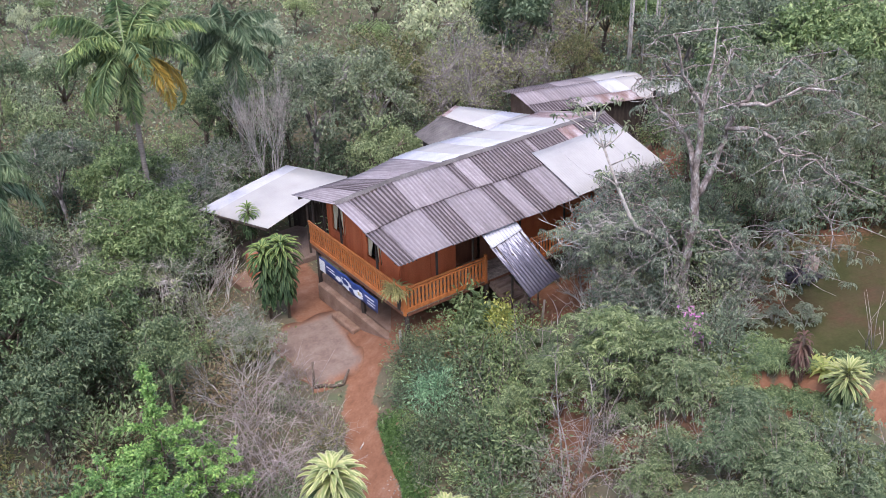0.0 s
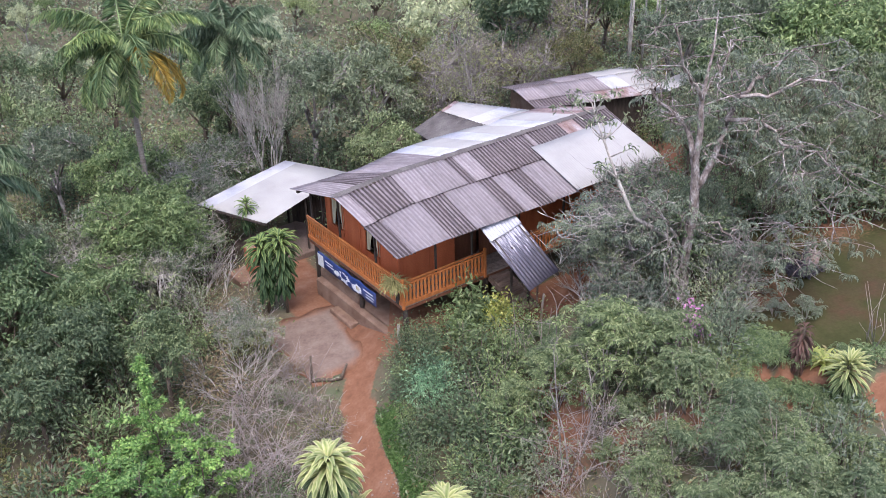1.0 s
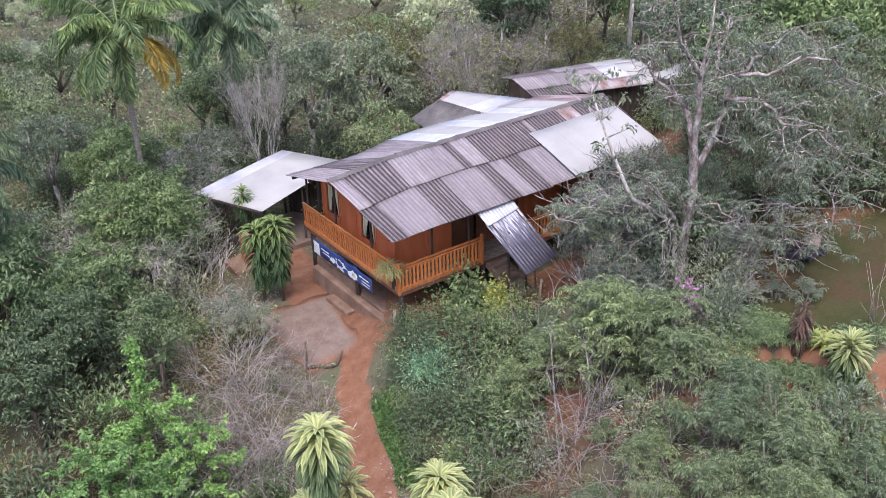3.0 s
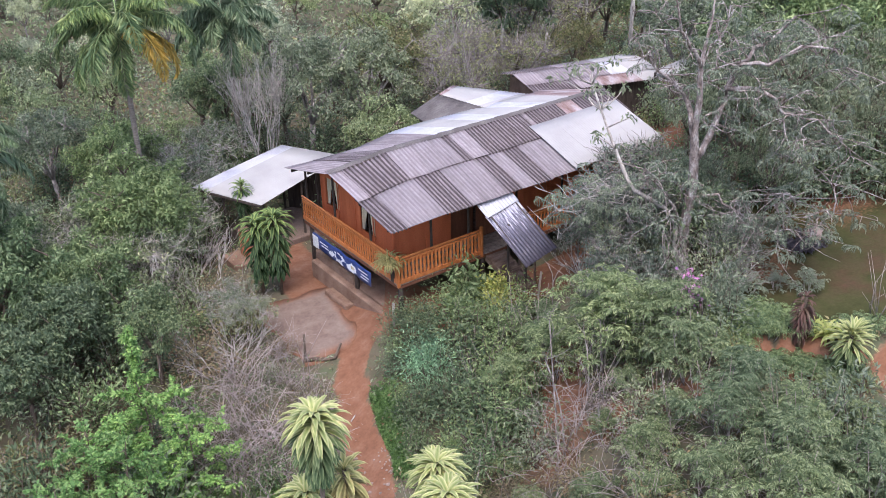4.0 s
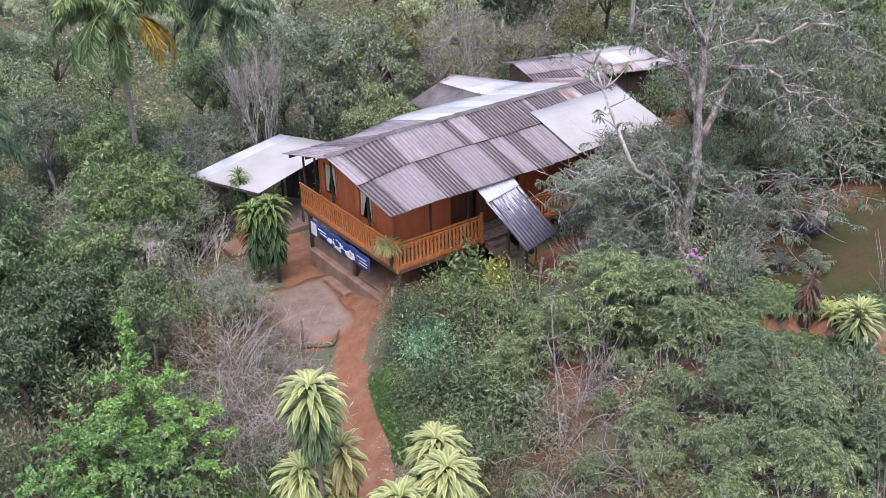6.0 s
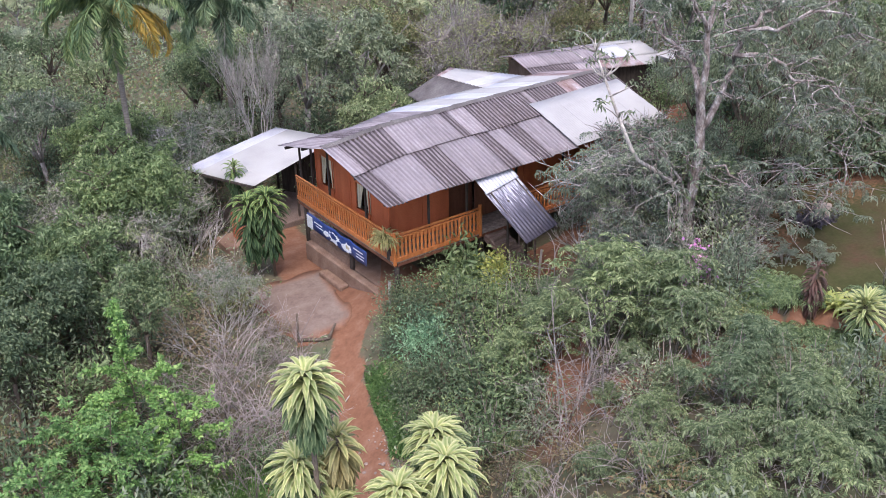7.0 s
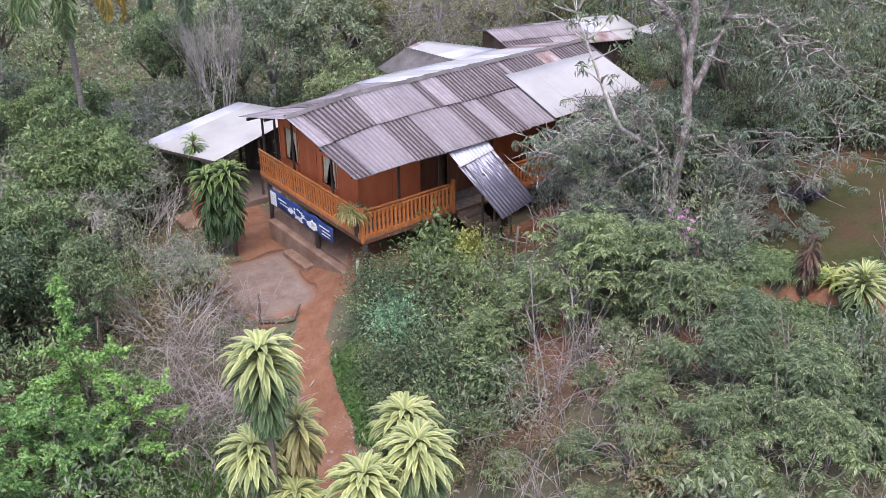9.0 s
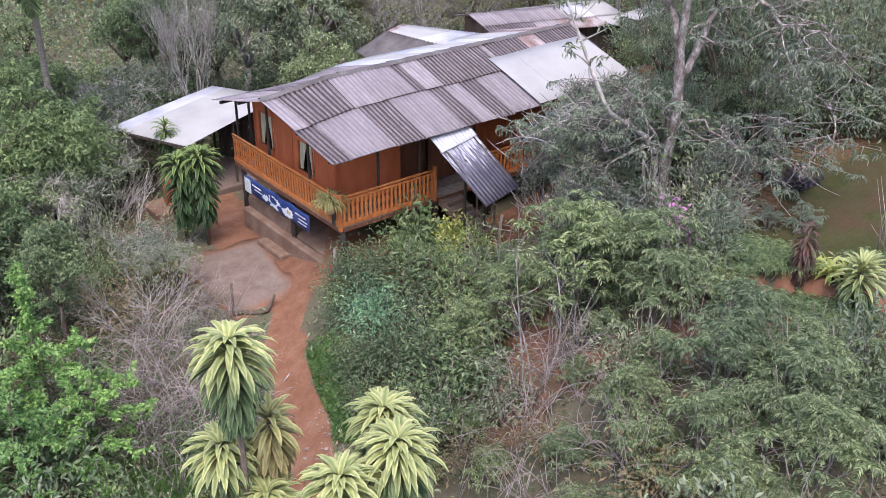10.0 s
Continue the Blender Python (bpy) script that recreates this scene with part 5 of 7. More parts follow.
def palm(name, label, seed, tall, fronds=19, length=3.3, yellow=(), lean=(0.3, 0.1), leaf="palm_leaf", hang=0.55):
    """A feather palm: ringed trunk and arching fronds, each a rib with two rows of leaflets."""
    py, rng = random.Random(seed), np.random.default_rng(seed)
    t = thing(name, label, "palm", "palms")
    top = Vector((lean[0], lean[1], tall))
    pts = [(Vector((lean[0] * u * u, lean[1] * u * u, tall * u - 0.3 * (1 - u))), 0.105 - 0.02 * u + 0.005 * (i % 2)) for i, u in ((i, i / 24) for i in range(25))]
    part_mesh("trunk", tubes("trunk", [pts], M["palm_trunk"], 10), t)
    for k in range(fronds):
        f = k / fronds
        az = k * 2.399
        d = Vector((math.cos(az), math.sin(az), 0))
        side = Vector((-d.y, d.x, 0))
        ang = 1.35 - 1.5 * f + py.uniform(-0.1, 0.1)
        ln = length * py.uniform(0.85, 1.1)
        p, rib, C, A, S = top + Vector((0, 0, 0.05)), [], [], [], []
        n = 110
        for i in range(n + 1):
            u = i / n
            rib.append((p.copy(), 0.03 * (1 - u) + 0.004))
            fw = d * math.cos(ang) + Vector((0, 0, math.sin(ang)))
            if u > 0.14:
                ll = 0.72 * math.sin(math.pi * min(1, 0.12 + u * 0.86)) ** 0.7
                for sd in (-1, 1):
                    dirn = (side * sd * 0.8 + fw * 0.55 - Vector((0, 0, hang + 0.45 * py.random() - 0.15))).normalized()
                    C.append(tuple(p + dirn * ll * 0.5))
                    A.append(tuple(dirn))
                    S.append(ll)
            p = p + fw * ln / n
            ang -= (2.05 + 0.35 * f) / n * (0.45 + u)
        C, A, S = np.array(C), np.array(A) + rng.normal(size=(len(C), 3)) * 0.2, np.array(S)
        dry = k in yellow
        fr = part_mesh("frond", tubes("frond", [rib[::3]], M["palm_yellow" if dry else leaf], 4), t, "yellowed dying frond" if dry else "")
        part_mesh("feathering", leaves("feathering", C, A, S, 0.034, M["palm_yellow" if dry else leaf], rng, 0.2, 0.3), fr)
    return t


def bare_tree(name, label, seed, tall, spread, bark, stems=7, twigs=5, thick=0.05, group="bare trees", jit=0.38):
    """A leafless tree: several stems from the foot that fork again and again into fine twigs."""
    py = random.Random(seed)
    t = thing(name, label, "tree", group)
    paths, stout = [], []
    def grow(p, d, ln, r, depth):
        q = p + d * ln
        path = limb(p, q, r, r * 0.62, 0.07, py, 3)
        (stout if depth == twigs else paths).append(path)
        if depth == 0:
            return
        for _ in range(2 if depth < 3 else 3):
            nd = (d + Vector((py.gauss(0, jit), py.gauss(0, jit), py.uniform(-0.05, 0.35)))).normalized()
            grow(q if py.random() < 0.7 else p.lerp(q, 0.6), nd, ln * py.uniform(0.62, 0.85), r * 0.6, depth - 1)
    for k in range(stems):
        a = k / stems * 6.283
        d = Vector((math.cos(a) * spread, math.sin(a) * spread, 1)).normalized()
        grow(Vector((math.cos(a) * 0.08, math.sin(a) * 0.08, -0.2)), d, tall * 0.36, thick, twigs)
    for path in stout:
        part_mesh("stem", tubes("stem", [path], M[bark], 6), t)
    part_mesh("branching", tubes("branching", paths, M[bark], 4), t)["kind"] = "stuff"
    return t


def dry_heap(name, label, seed, r, h, n):
    """A tangle of dead arching canes that fan out of one another."""
    py = random.Random(seed)
    t = thing(name, label, "brush", "dead brush")
    paths = []
    for k in range(n):
        a = py.uniform(0, 6.283)
        rr = r * py.uniform(0.4, 1.75)
        s = Vector((py.gauss(0, r * 0.35), py.gauss(0, r * 0.35), py.uniform(-0.1, h * 0.4)))
        e = s + Vector((math.cos(a) * rr, math.sin(a) * rr, py.uniform(-0.3, 0.75) * h))
        m = s.lerp(e, 0.5) + Vector((0, 0, h * py.uniform(0.15, 0.5)))
        pts = [s.lerp(m, u).lerp(m.lerp(e, u), u) for u in (0, 0.2, 0.4, 0.6, 0.8, 1)]
        w = py.uniform(0.007, 0.016)
        paths.append([(p, w * (1 - 0.12 * i)) for i, p in enumerate(pts)])
        for _ in range(2):
            q = pts[py.randint(2, 5)]
            paths.append([(q, w * 0.6), (q + Vector((py.gauss(0, 0.2), py.gauss(0, 0.2), py.gauss(0, 0.16))), w * 0.35)])
    part_mesh("cane_work", tubes("cane_work", paths, M["twig_dry"], 3), t)["kind"] = "stuff"
    return t


def put(ob, x, y, turn=0.0, s=1.0, z=None, sz=None):
    """Stand a copy of a plant on the ground at x, y."""
    zz = hz(x, y) if z is None else z
    m = Matrix.Translation((x, y, zz)) @ Matrix.Rotation(radians(turn), 4, "Z") @ Matrix.Diagonal((s, s, sz or s, 1))
    return copy_thing(ob, m)


def settle(ob, x, y, turn=0.0, s=1.0, z=None):
    """Stand the first of a kind itself on the ground."""
    ob.matrix_basis = Matrix.Translation((x, y, hz(x, y) if z is None else z)) @ Matrix.Rotation(radians(turn), 4, "Z") @ Matrix.Diagonal((s, s, s, 1))
    return ob


# trees of the wood: six kinds, each stood where the first one grows
T = {
    "dark": broad_tree("forest_tree", "dense dark green forest tree with rounded crown", 11, 6.4, 2.2, 2.4, "leaf_dark", "bark_brown", 120, 52, L=0.21, W=0.09, rad=0.42),
    "dark2": broad_tree("forest_tree", "tall dark green forest tree with uneven crown", 12, 7.6, 2.0, 2.9, "leaf_dark", "bark_brown", 120, 50, L=0.22, W=0.09, rad=0.42),
    "olive": broad_tree("forest_tree", "olive green forest tree with thin brownish crown", 13, 6.0, 2.3, 2.2, "leaf_olive", "bark_brown", 110, 50, L=0.16, W=0.068, bare=0.15, rad=0.42),
    "grey": broad_tree("forest_tree", "grey-green forest tree with loose crown", 14, 6.4, 2.5, 2.3, "leaf_grey", "bark_grey", 120, 54, L=0.19, W=0.068, bare=0.12, rad=0.44),
    "bright": broad_tree("forest_tree", "mid-green leafy tree with low crown", 15, 5.0, 2.2, 2.0, "leaf_mid", "bark_brown", 120, 66, L=0.175, W=0.066, rad=0.4),
    "twiggy": broad_tree("forest_tree", "half-bare brownish tree with dense fine twigs", 17, 5.2, 2.1, 2.2, "leaf_pale", "bark_grey", 130, 30, L=0.12, W=0.045, bare=0.5, twigs=130, sides=4),
    "thin": broad_tree("slender_tree", "slender pale-trunked forest tree with small crown", 16, 10.0, 1.2, 1.6, "leaf_grey", "bark_pale", 34, 46, trunk=0.065),
}
S_ = {
    "green": shrub("shrub", "leafy green shrub of the undergrowth", 21, 0.95, 1.3, "leaf_dark", n=800, L=0.11, W=0.042),
    "grey": shrub("shrub", "grey-green shrub of the undergrowth", 22, 0.95, 1.4, "leaf_grey", n=860, L=0.1, W=0.034),
    "olive": shrub("shrub", "olive shrub with withered leaves", 23, 1.0, 1.2, "leaf_olive", n=700, L=0.115, W=0.042),
    "brown": shrub("shrub", "half-withered brown shrub of the undergrowth", 24, 0.9, 1.1, "leaf_brown", n=700, L=0.1, W=0.035),
    "bright": shrub("shrub", "fresh green shrub of the undergrowth", 25, 0.9, 1.2, "leaf_mid", n=900, L=0.095, W=0.034),
}
PINNATE = [pinnate_bush("feathery_bush", "tall loose bush with pale feathered grey-green leaves", 31, 1.35, 3.1, "leaf_feather", 6, 58),
           pinnate_bush("feathery_bush", "spreading bush with arching feathered leaves", 32, 1.2, 2.1, "leaf_feather", 5, 46, low=0.3),
           pinnate_bush("feathery_bush", "low grey-green bush with feathered leaves", 33, 1.0, 1.5, "leaf_feather", 5, 36, low=0.25)]

# woods behind and beside the house
WOOD_BEHIND = (("grey", 4.4, 13.2, 0.95), ("grey", 6.6, 12.2, 0.95), ("olive", 8.6, 13.6, 0.95), ("twiggy", 10.6, 12.0, 0.95), ("twiggy", 12.6, 12.2, 1.05), ("twiggy", 9.7, 10.2, 0.8),
        ("dark2", 15.2, 12.8, 1.0), ("twiggy", 14.4, 11.2, 0.95))
WOOD_RIGHT = (("thin", 19.50, 9.70, 0.90), ("thin", 20.30, 9.00, 0.75), ("thin", 21.20, 9.60, 0.85), ("thin", 22.40, 8.40, 0.90), ("thin", 20.60, 10.80, 0.80), ("thin", 23.40, 9.20, 0.90),
        ("thin", 22.00, 7.20, 0.70), ("thin", 21.80, 11.00, 0.95), ("thin", 24.60, 7.40, 0.80), ("thin", 18.20, 11.40, 0.70), ("thin", 21.05, -1.35, 0.85), ("thin", 22.47, -0.93, 0.94),
        ("olive", 16.80, 10.60, 0.70), ("twiggy", 17.40, 13.00, 1.10), ("bright", 19.69, 0.61, 1.06), ("grey", 17.94, 5.19, 0.99), ("grey", 16.31, 0.35, 1.00), ("dark", 13.96, -0.58, 0.78),
        ("dark", 14.66, -4.36, 0.94), ("bright", 16.31, -2.63, 1.18), ("dark2", 17.78, -6.04, 0.93), ("grey", 14.00, -3.33, 0.68))
WOOD_LEFT = (("dark", 2.6, 17.6, 0.9), ("bright", -3.2, 14.6, 0.75), ("grey", -5.2, 16.4, 0.7),
        ("bright", -4.0, 9.8, 0.72), ("dark", -8.2, 5.4, 0.82), ("dark", -9.8, 4.2, 0.8), ("bright", -6.8, 7.6, 0.8), ("bright", -4.1, 10.2, 0.95), ("bright", -7.8, 6.6, 0.75), ("bright", -9.4, 8.6, 0.9), ("dark", -11.8, 5.8, 0.95),
        ("grey", -8.4, 11.6, 0.75), ("dark2", -6.4, 3.0, 0.5))
WOOD = WOOD_BEHIND + WOOD_RIGHT + WOOD_LEFT


def plant_wood():
    py = random.Random(5)
    used = set()
    for kind, x, y, s in WOOD:
        turn = py.uniform(0, 360)
        if kind in used:
            put(T[kind], x, y, turn, s * py.uniform(0.93, 1.07))
        else:
            settle(T[kind], x, y, turn, s)
            used.add(kind)


plant_wood()


# ---- plants about the yard, each where it grows ----
def put_first(store, key, ob, *args, **kw):
    """The first time settles the plant itself; later ones are copies."""
    if key in store:
        return put(ob, *args, **kw)
    store.add(key)
    return settle(ob, *args, **kw)


DONE = set()

# palms: a tall one beyond the shelter, its neighbour, and one at the wood's edge
settle(palm("feather_palm", "tall feather palm with one yellow dying frond", 41, 7.1 - hz(-3.35, 11.5), fronds=21, yellow=(18, 15), lean=(0.15, 0.0)), -3.35, 11.5, 20)
settle(palm("feather_palm", "feather palm with fresh pale spear leaves", 42, 5.9 - hz(1.9, 14.7), fronds=18, length=2.8, lean=(-0.2, 0.1), leaf="palm_blue", hang=0.8), 1.9, 14.7, 75)
settle(palm("feather_palm", "leaning feather palm with long hanging fronds", 43, 4.7 - hz(-9.8, 9.0), fronds=20, length=3.1, lean=(0.2, -0.2), leaf="palm_blue", hang=1.0), -9.8, 9.0, 140)
settle(bare_tree("bare_tree", "leafless pale tree with many upright branches", 44, 5.0, 0.13, "bark_pale", 4, 6, 0.045, jit=0.2), 1.9, 12.4, 10)
settle(broad_tree("small_tree", "small pale olive tree behind the house", 45, 3.4, 1.3, 1.15, "leaf_bamboo", "bark_brown", 56, 70, L=0.15, W=0.05, rad=0.4, group="garden trees"), 5.3, 9.0)

HALF = broad_tree("half_bare_tree", "spreading low tree with pale twisting twigs and thin leaves", 46, 3.4, 2.0, 1.1, "leaf_grey", "bark_pale", 90, 40, L=0.16, W=0.05, rad=0.36, trunk=0.05, bare=0.4, twigs=50, sides=4, group="trees of the wood")
settle(HALF, -3.7, 11.0, 0, 0.95)
put(HALF, -5.4, 11.0, 220, 1.0)
put(HALF, -7.6, 9.6, 310, 1.05)
for i, (x, y, s) in enumerate(((-3.2, 9.4, 0.85), (-4.4, 9.2, 0.95), (-2.5, 10.4, 0.9), (-5.2, 8.2, 0.9), (-4.2, 12.2, 1.0), (-1.6, 12.4, 0.95), (-0.7, 11.9, 0.75), (0.6, 13.8, 0.9), (-2.4, 14.4, 1.0))):
    put(HALF, x, y, 80 + i * 75, s)

# strap-leaved plants: a clump of tall canes by the path, others in the garden
for x, y, top, leaf, skirt, seed in ((-7.3, -8.7, 5.62, 0.62, 1.6, 51), (-7.45, -8.35, 3.75, 0.6, 0.5, 52), (-7.05, -8.85, 2.95, 0.6, 0.5, 53), (-6.75, -8.55, 4.1, 0.55, 1.2, 54),
                                    (-6.75, -10.4, 4.2, 0.6, 0.6, 55), (-5.85, -10.45, 4.35, 0.66, 1.1, 56), (-5.3, -9.35, 3.95, 0.64, 0.9, 57), (-6.1, -9.6, 3.3, 0.6, 0.6, 58)):
    g = hz(x, y)
    settle(strap_plant("variegated_cane_plant", "tall cane plant with yellow-edged strap leaves", seed, top - g - 0.3, leaf * 1.05, 0.07, skirt * 0.5, "strap_dry" if seed == 54 else "strap", count=26 if seed == 54 else 84, group="cane plants by the path"), x, y, seed * 40)
settle(strap_plant("variegated_cane_plant", "cane plant with yellow-green strap leaves at the garden's edge", 59, 3.55 - hz(4.6, -11.3), 0.6, 0.055, 0.45, count=58, stiff=0.6, group="cane plants in the garden"), 4.6, -11.3)
for x, y, top, leaf, seed in ((-1.45, 4.95, 2.05, 0.66, 60), (-1.95, 5.3, 1.9, 0.62, 61)):
    settle(strap_plant("strap_leaved_shrub", "full strap-leaved shrub with drooping green leaves", seed, top - hz(x, y), leaf * 1.15, 0.085, 1.6, "strap_green", count=44, dense=75, group="strap-leaved shrubs by the shelter"), x, y, seed * 30)
settle(strap_plant("strap_leaved_shrub", "thin dusty strap-leaved plant by the shelter", 62, 1.7 - hz(-0.8, 8.8), 0.5, 0.045, 0.7, "strap_green", count=34, group="strap-leaved shrubs by the shelter"), -0.8, 8.8)


def rosette(name, label, seed, leaf, width, count, material, category="fern", group="low garden plants", rise=1.2, fall=1.9):
    py = random.Random(seed)
    t = thing(name, label, category, group)
    V, F, UV = [], [], []
    for i in range(count):
        f = i / count
        strap_leaf(V, F, UV, (py.uniform(-0.06, 0.06), py.uniform(-0.06, 0.06), 0.02), i * 2.399, leaf * py.uniform(0.7, 1.1), width, rise - rise * 0.8 * f, fall, 0, py)
    part_mesh("foliage", strap_mesh("foliage", V, F, UV, M[material]), t)
    return t


FERN = pinnate_bush("fern", "low spreading green fern", 71, 0.34, 0.5, "leaf_mid", 3, 9, per=6, pairs=9, reach=0.36, L=0.09, W=0.024, low=0.45, group="low garden plants", category="fern")
for i, (x, y) in enumerate(((3.61, -9.29), (4.07, -9.66), (4.55, -10.11), (3.33, -8.90), (4.31, -9.10), (3.86, -8.72), (4.76, -9.65), (3.09, -9.46), (3.38, -9.75), (3.85, -10.12), (2.83, -9.06), (4.03, -9.29))):
    put_first(DONE, "fern", FERN, x, y, i * 50, 0.9 + 0.12 * (i % 4), z=hz(x, y) - 0.03)
for i, (x, y) in enumerate(((3.8, -10.0), (4.0, -10.7), (4.12, -10.35), (4.4, -10.65), (4.5, -11.05), (4.75, -11.4), (4.25, -11.0), (3.7, -8.5), (3.95, -8.8), (4.15, -9.1), (4.4, -9.4), (4.6, -9.35), (4.3, -8.7), (3.8, -8.1), (4.5, -8.9), (4.05, -8.4), (5.5, -10.7), (5.8, -11.1))):
    put(FERN, x, y, i * 83, 1.0 + 0.1 * (i % 3), z=hz(x, y) - 0.03)
BROM = rosette("bromeliad", "yellow-green rosette plant beside the cane plant", 72, 0.62, 0.05, 36, "leaf_yellow", "bromeliad")
for i, (x, y) in enumerate(((4.85, -10.55), (5.1, -10.75), (4.95, -10.2))):
    put_first(DONE, "brom", BROM, x, y, i * 70, 0.85, z=hz(x, y) + 0.02)
settle(strap_plant("red_cordyline", "dark red cordyline with hanging dead leaves", 73, 1.15, 0.36, 0.04, 0.85, "leaf_red", count=20, stiff=1.5, group="low garden plants"), 4.36, -10.2)

# feathery bushes between path, stairs and garden
# tall ones on the slope above the path, middling ones before the garden bank, low ones towards the path
FEATHERY_TALL = ((1.3, -7.1, 0.88), (0.6, -6.0, 0.68), (1.9, -6.3, 0.66), (2.1, -8.1, 0.78), (1.2, -5.0, 0.5), (2.7, -7.6, 0.56), (-0.1, -5.4, 0.62))
FEATHERY_MID = ((1.7, -9.3, 0.75), (1.6, -10.8, 0.85), (2.4, -11.6, 0.68), (0.6, -11.2, 0.95), (1.4, -12.3, 0.9), (2.6, -12.9, 0.72), (0.5, -12.7, 0.95), (3.5, -13.6, 0.7),
                 (-0.6, -12.0, 0.85), (1.4, -13.8, 0.95), (-0.4, -13.6, 0.9), (-0.6, -10.2, 0.7), (0.4, -9.9, 0.6), (-1.4, -11.2, 0.7), (-1.5, -12.8, 0.8), (2.6, -14.4, 0.9))
FEATHERY_LOW = ((3.1, -8.4, 0.6), (2.8, -9.3, 0.6), (2.5, -10.3, 0.66), (0.9, -8.2, 0.75), (-0.4, -6.2, 0.9), (-0.9, -5.3, 0.8), (0.3, -4.4, 0.85), (1.5, -4.0, 0.7), (2.0, -4.9, 0.7), (-1.7, -9.9, 0.8), (-0.2, -8.6, 0.6), (2.7, -5.6, 0.6), (-2.4, -11.6, 0.8), (0.9, -3.3, 0.7), (2.2, -2.9, 0.75), (1.7, -3.3, 0.8), (2.6, -3.6, 0.6), (-1.5, -7.0, 0.7), (-2.2, -8.4, 0.7),
                (3.3, -12.2, 0.6), (4.2, -13.0, 0.55), (3.2, -11.3, 0.5), (5.0, -13.4, 0.6), (4.15, -11.15, 0.4), (4.55, -11.85, 0.42), (3.75, -11.7, 0.45), (4.4, -10.75, 0.36), (4.6, -11.2, 0.38), (4.3, -11.5, 0.4), (4.15, -10.4, 0.3), (3.6, -9.95, 0.3), (3.95, -11.3, 0.42))
for i, (k, x, y, s) in enumerate([(k, *p) for k, row in enumerate((FEATHERY_TALL, FEATHERY_MID, FEATHERY_LOW)) for p in row]):
    put_first(DONE, "pinnate%d" % k, PINNATE[k], x, y, i * 67, s)

LUSH = shrub("leafy_bush", "lush dark green bush below the railing", 83, 0.55, 1.5, "leaf_mid", n=640, L=0.2, W=0.07, hang=0.6, group="garden shrubs")
settle(LUSH, 2.05, -0.6, 0, 1.1)
put(LUSH, 1.4, -1.1, 90, 0.75)
TEAL = shrub("blue_green_shrub", "soft blue-green leafy shrub beside the path", 81, 0.75, 1.5, "leaf_teal", n=1500, L=0.1, W=0.034, group="garden shrubs")
for i, (x, y, s) in enumerate(((-0.85, -2.55, 1.0), (-0.45, -2.05, 0.75))):
    put_first(DONE, "teal", TEAL, x, y, i * 100, s)
YEL = shrub("yellow_shrub", "bright yellow-green shrub beside the staircase", 82, 0.45, 1.1, "leaf_yellow", n=620, L=0.15, W=0.06, group="garden shrubs")
for i, (x, y, s) in enumerate(((2.65, -1.2, 1.0), (2.4, -1.35, 0.95), (3.35, -4.96, 0.72))):
    put_first(DONE, "yel", YEL, x, y, i * 80, s)
for i, (k, x, y, s) in enumerate((("green", 0.16, -3.25, 1.20), ("bright", -0.57, -4.50, 1.19), ("bright", -0.61, -6.07, 1.16), ("green", -1.01, -4.01, 1.00), ("bright", -1.35, -3.30, 0.60), ("green", 0.59, -2.21, 1.10), ("green", -0.40, -1.60, 0.80), ("bright", 1.19, -1.71, 0.75),
                                  ("green", -1.01, -5.34, 1.09), ("bright", -1.72, -5.23, 0.80), ("bright", -1.75, -6.58, 1.09), ("grey", -1.21, -7.66, 1.05), ("green", 0.30, -0.75, 0.62), ("bright", 1.00, -0.80, 0.80), ("bright", 1.32, -2.83, 0.99), ("olive", -2.63, -6.84, 0.80),
                                  ("grey", -2.22, -6.03, 0.70), ("brown", -2.17, -7.91, 0.88), ("brown", -1.64, -9.15, 0.84), ("bright", 0.56, -3.89, 1.08))):
    put_first(DONE, k, S_[k], x, y, i * 47, s)

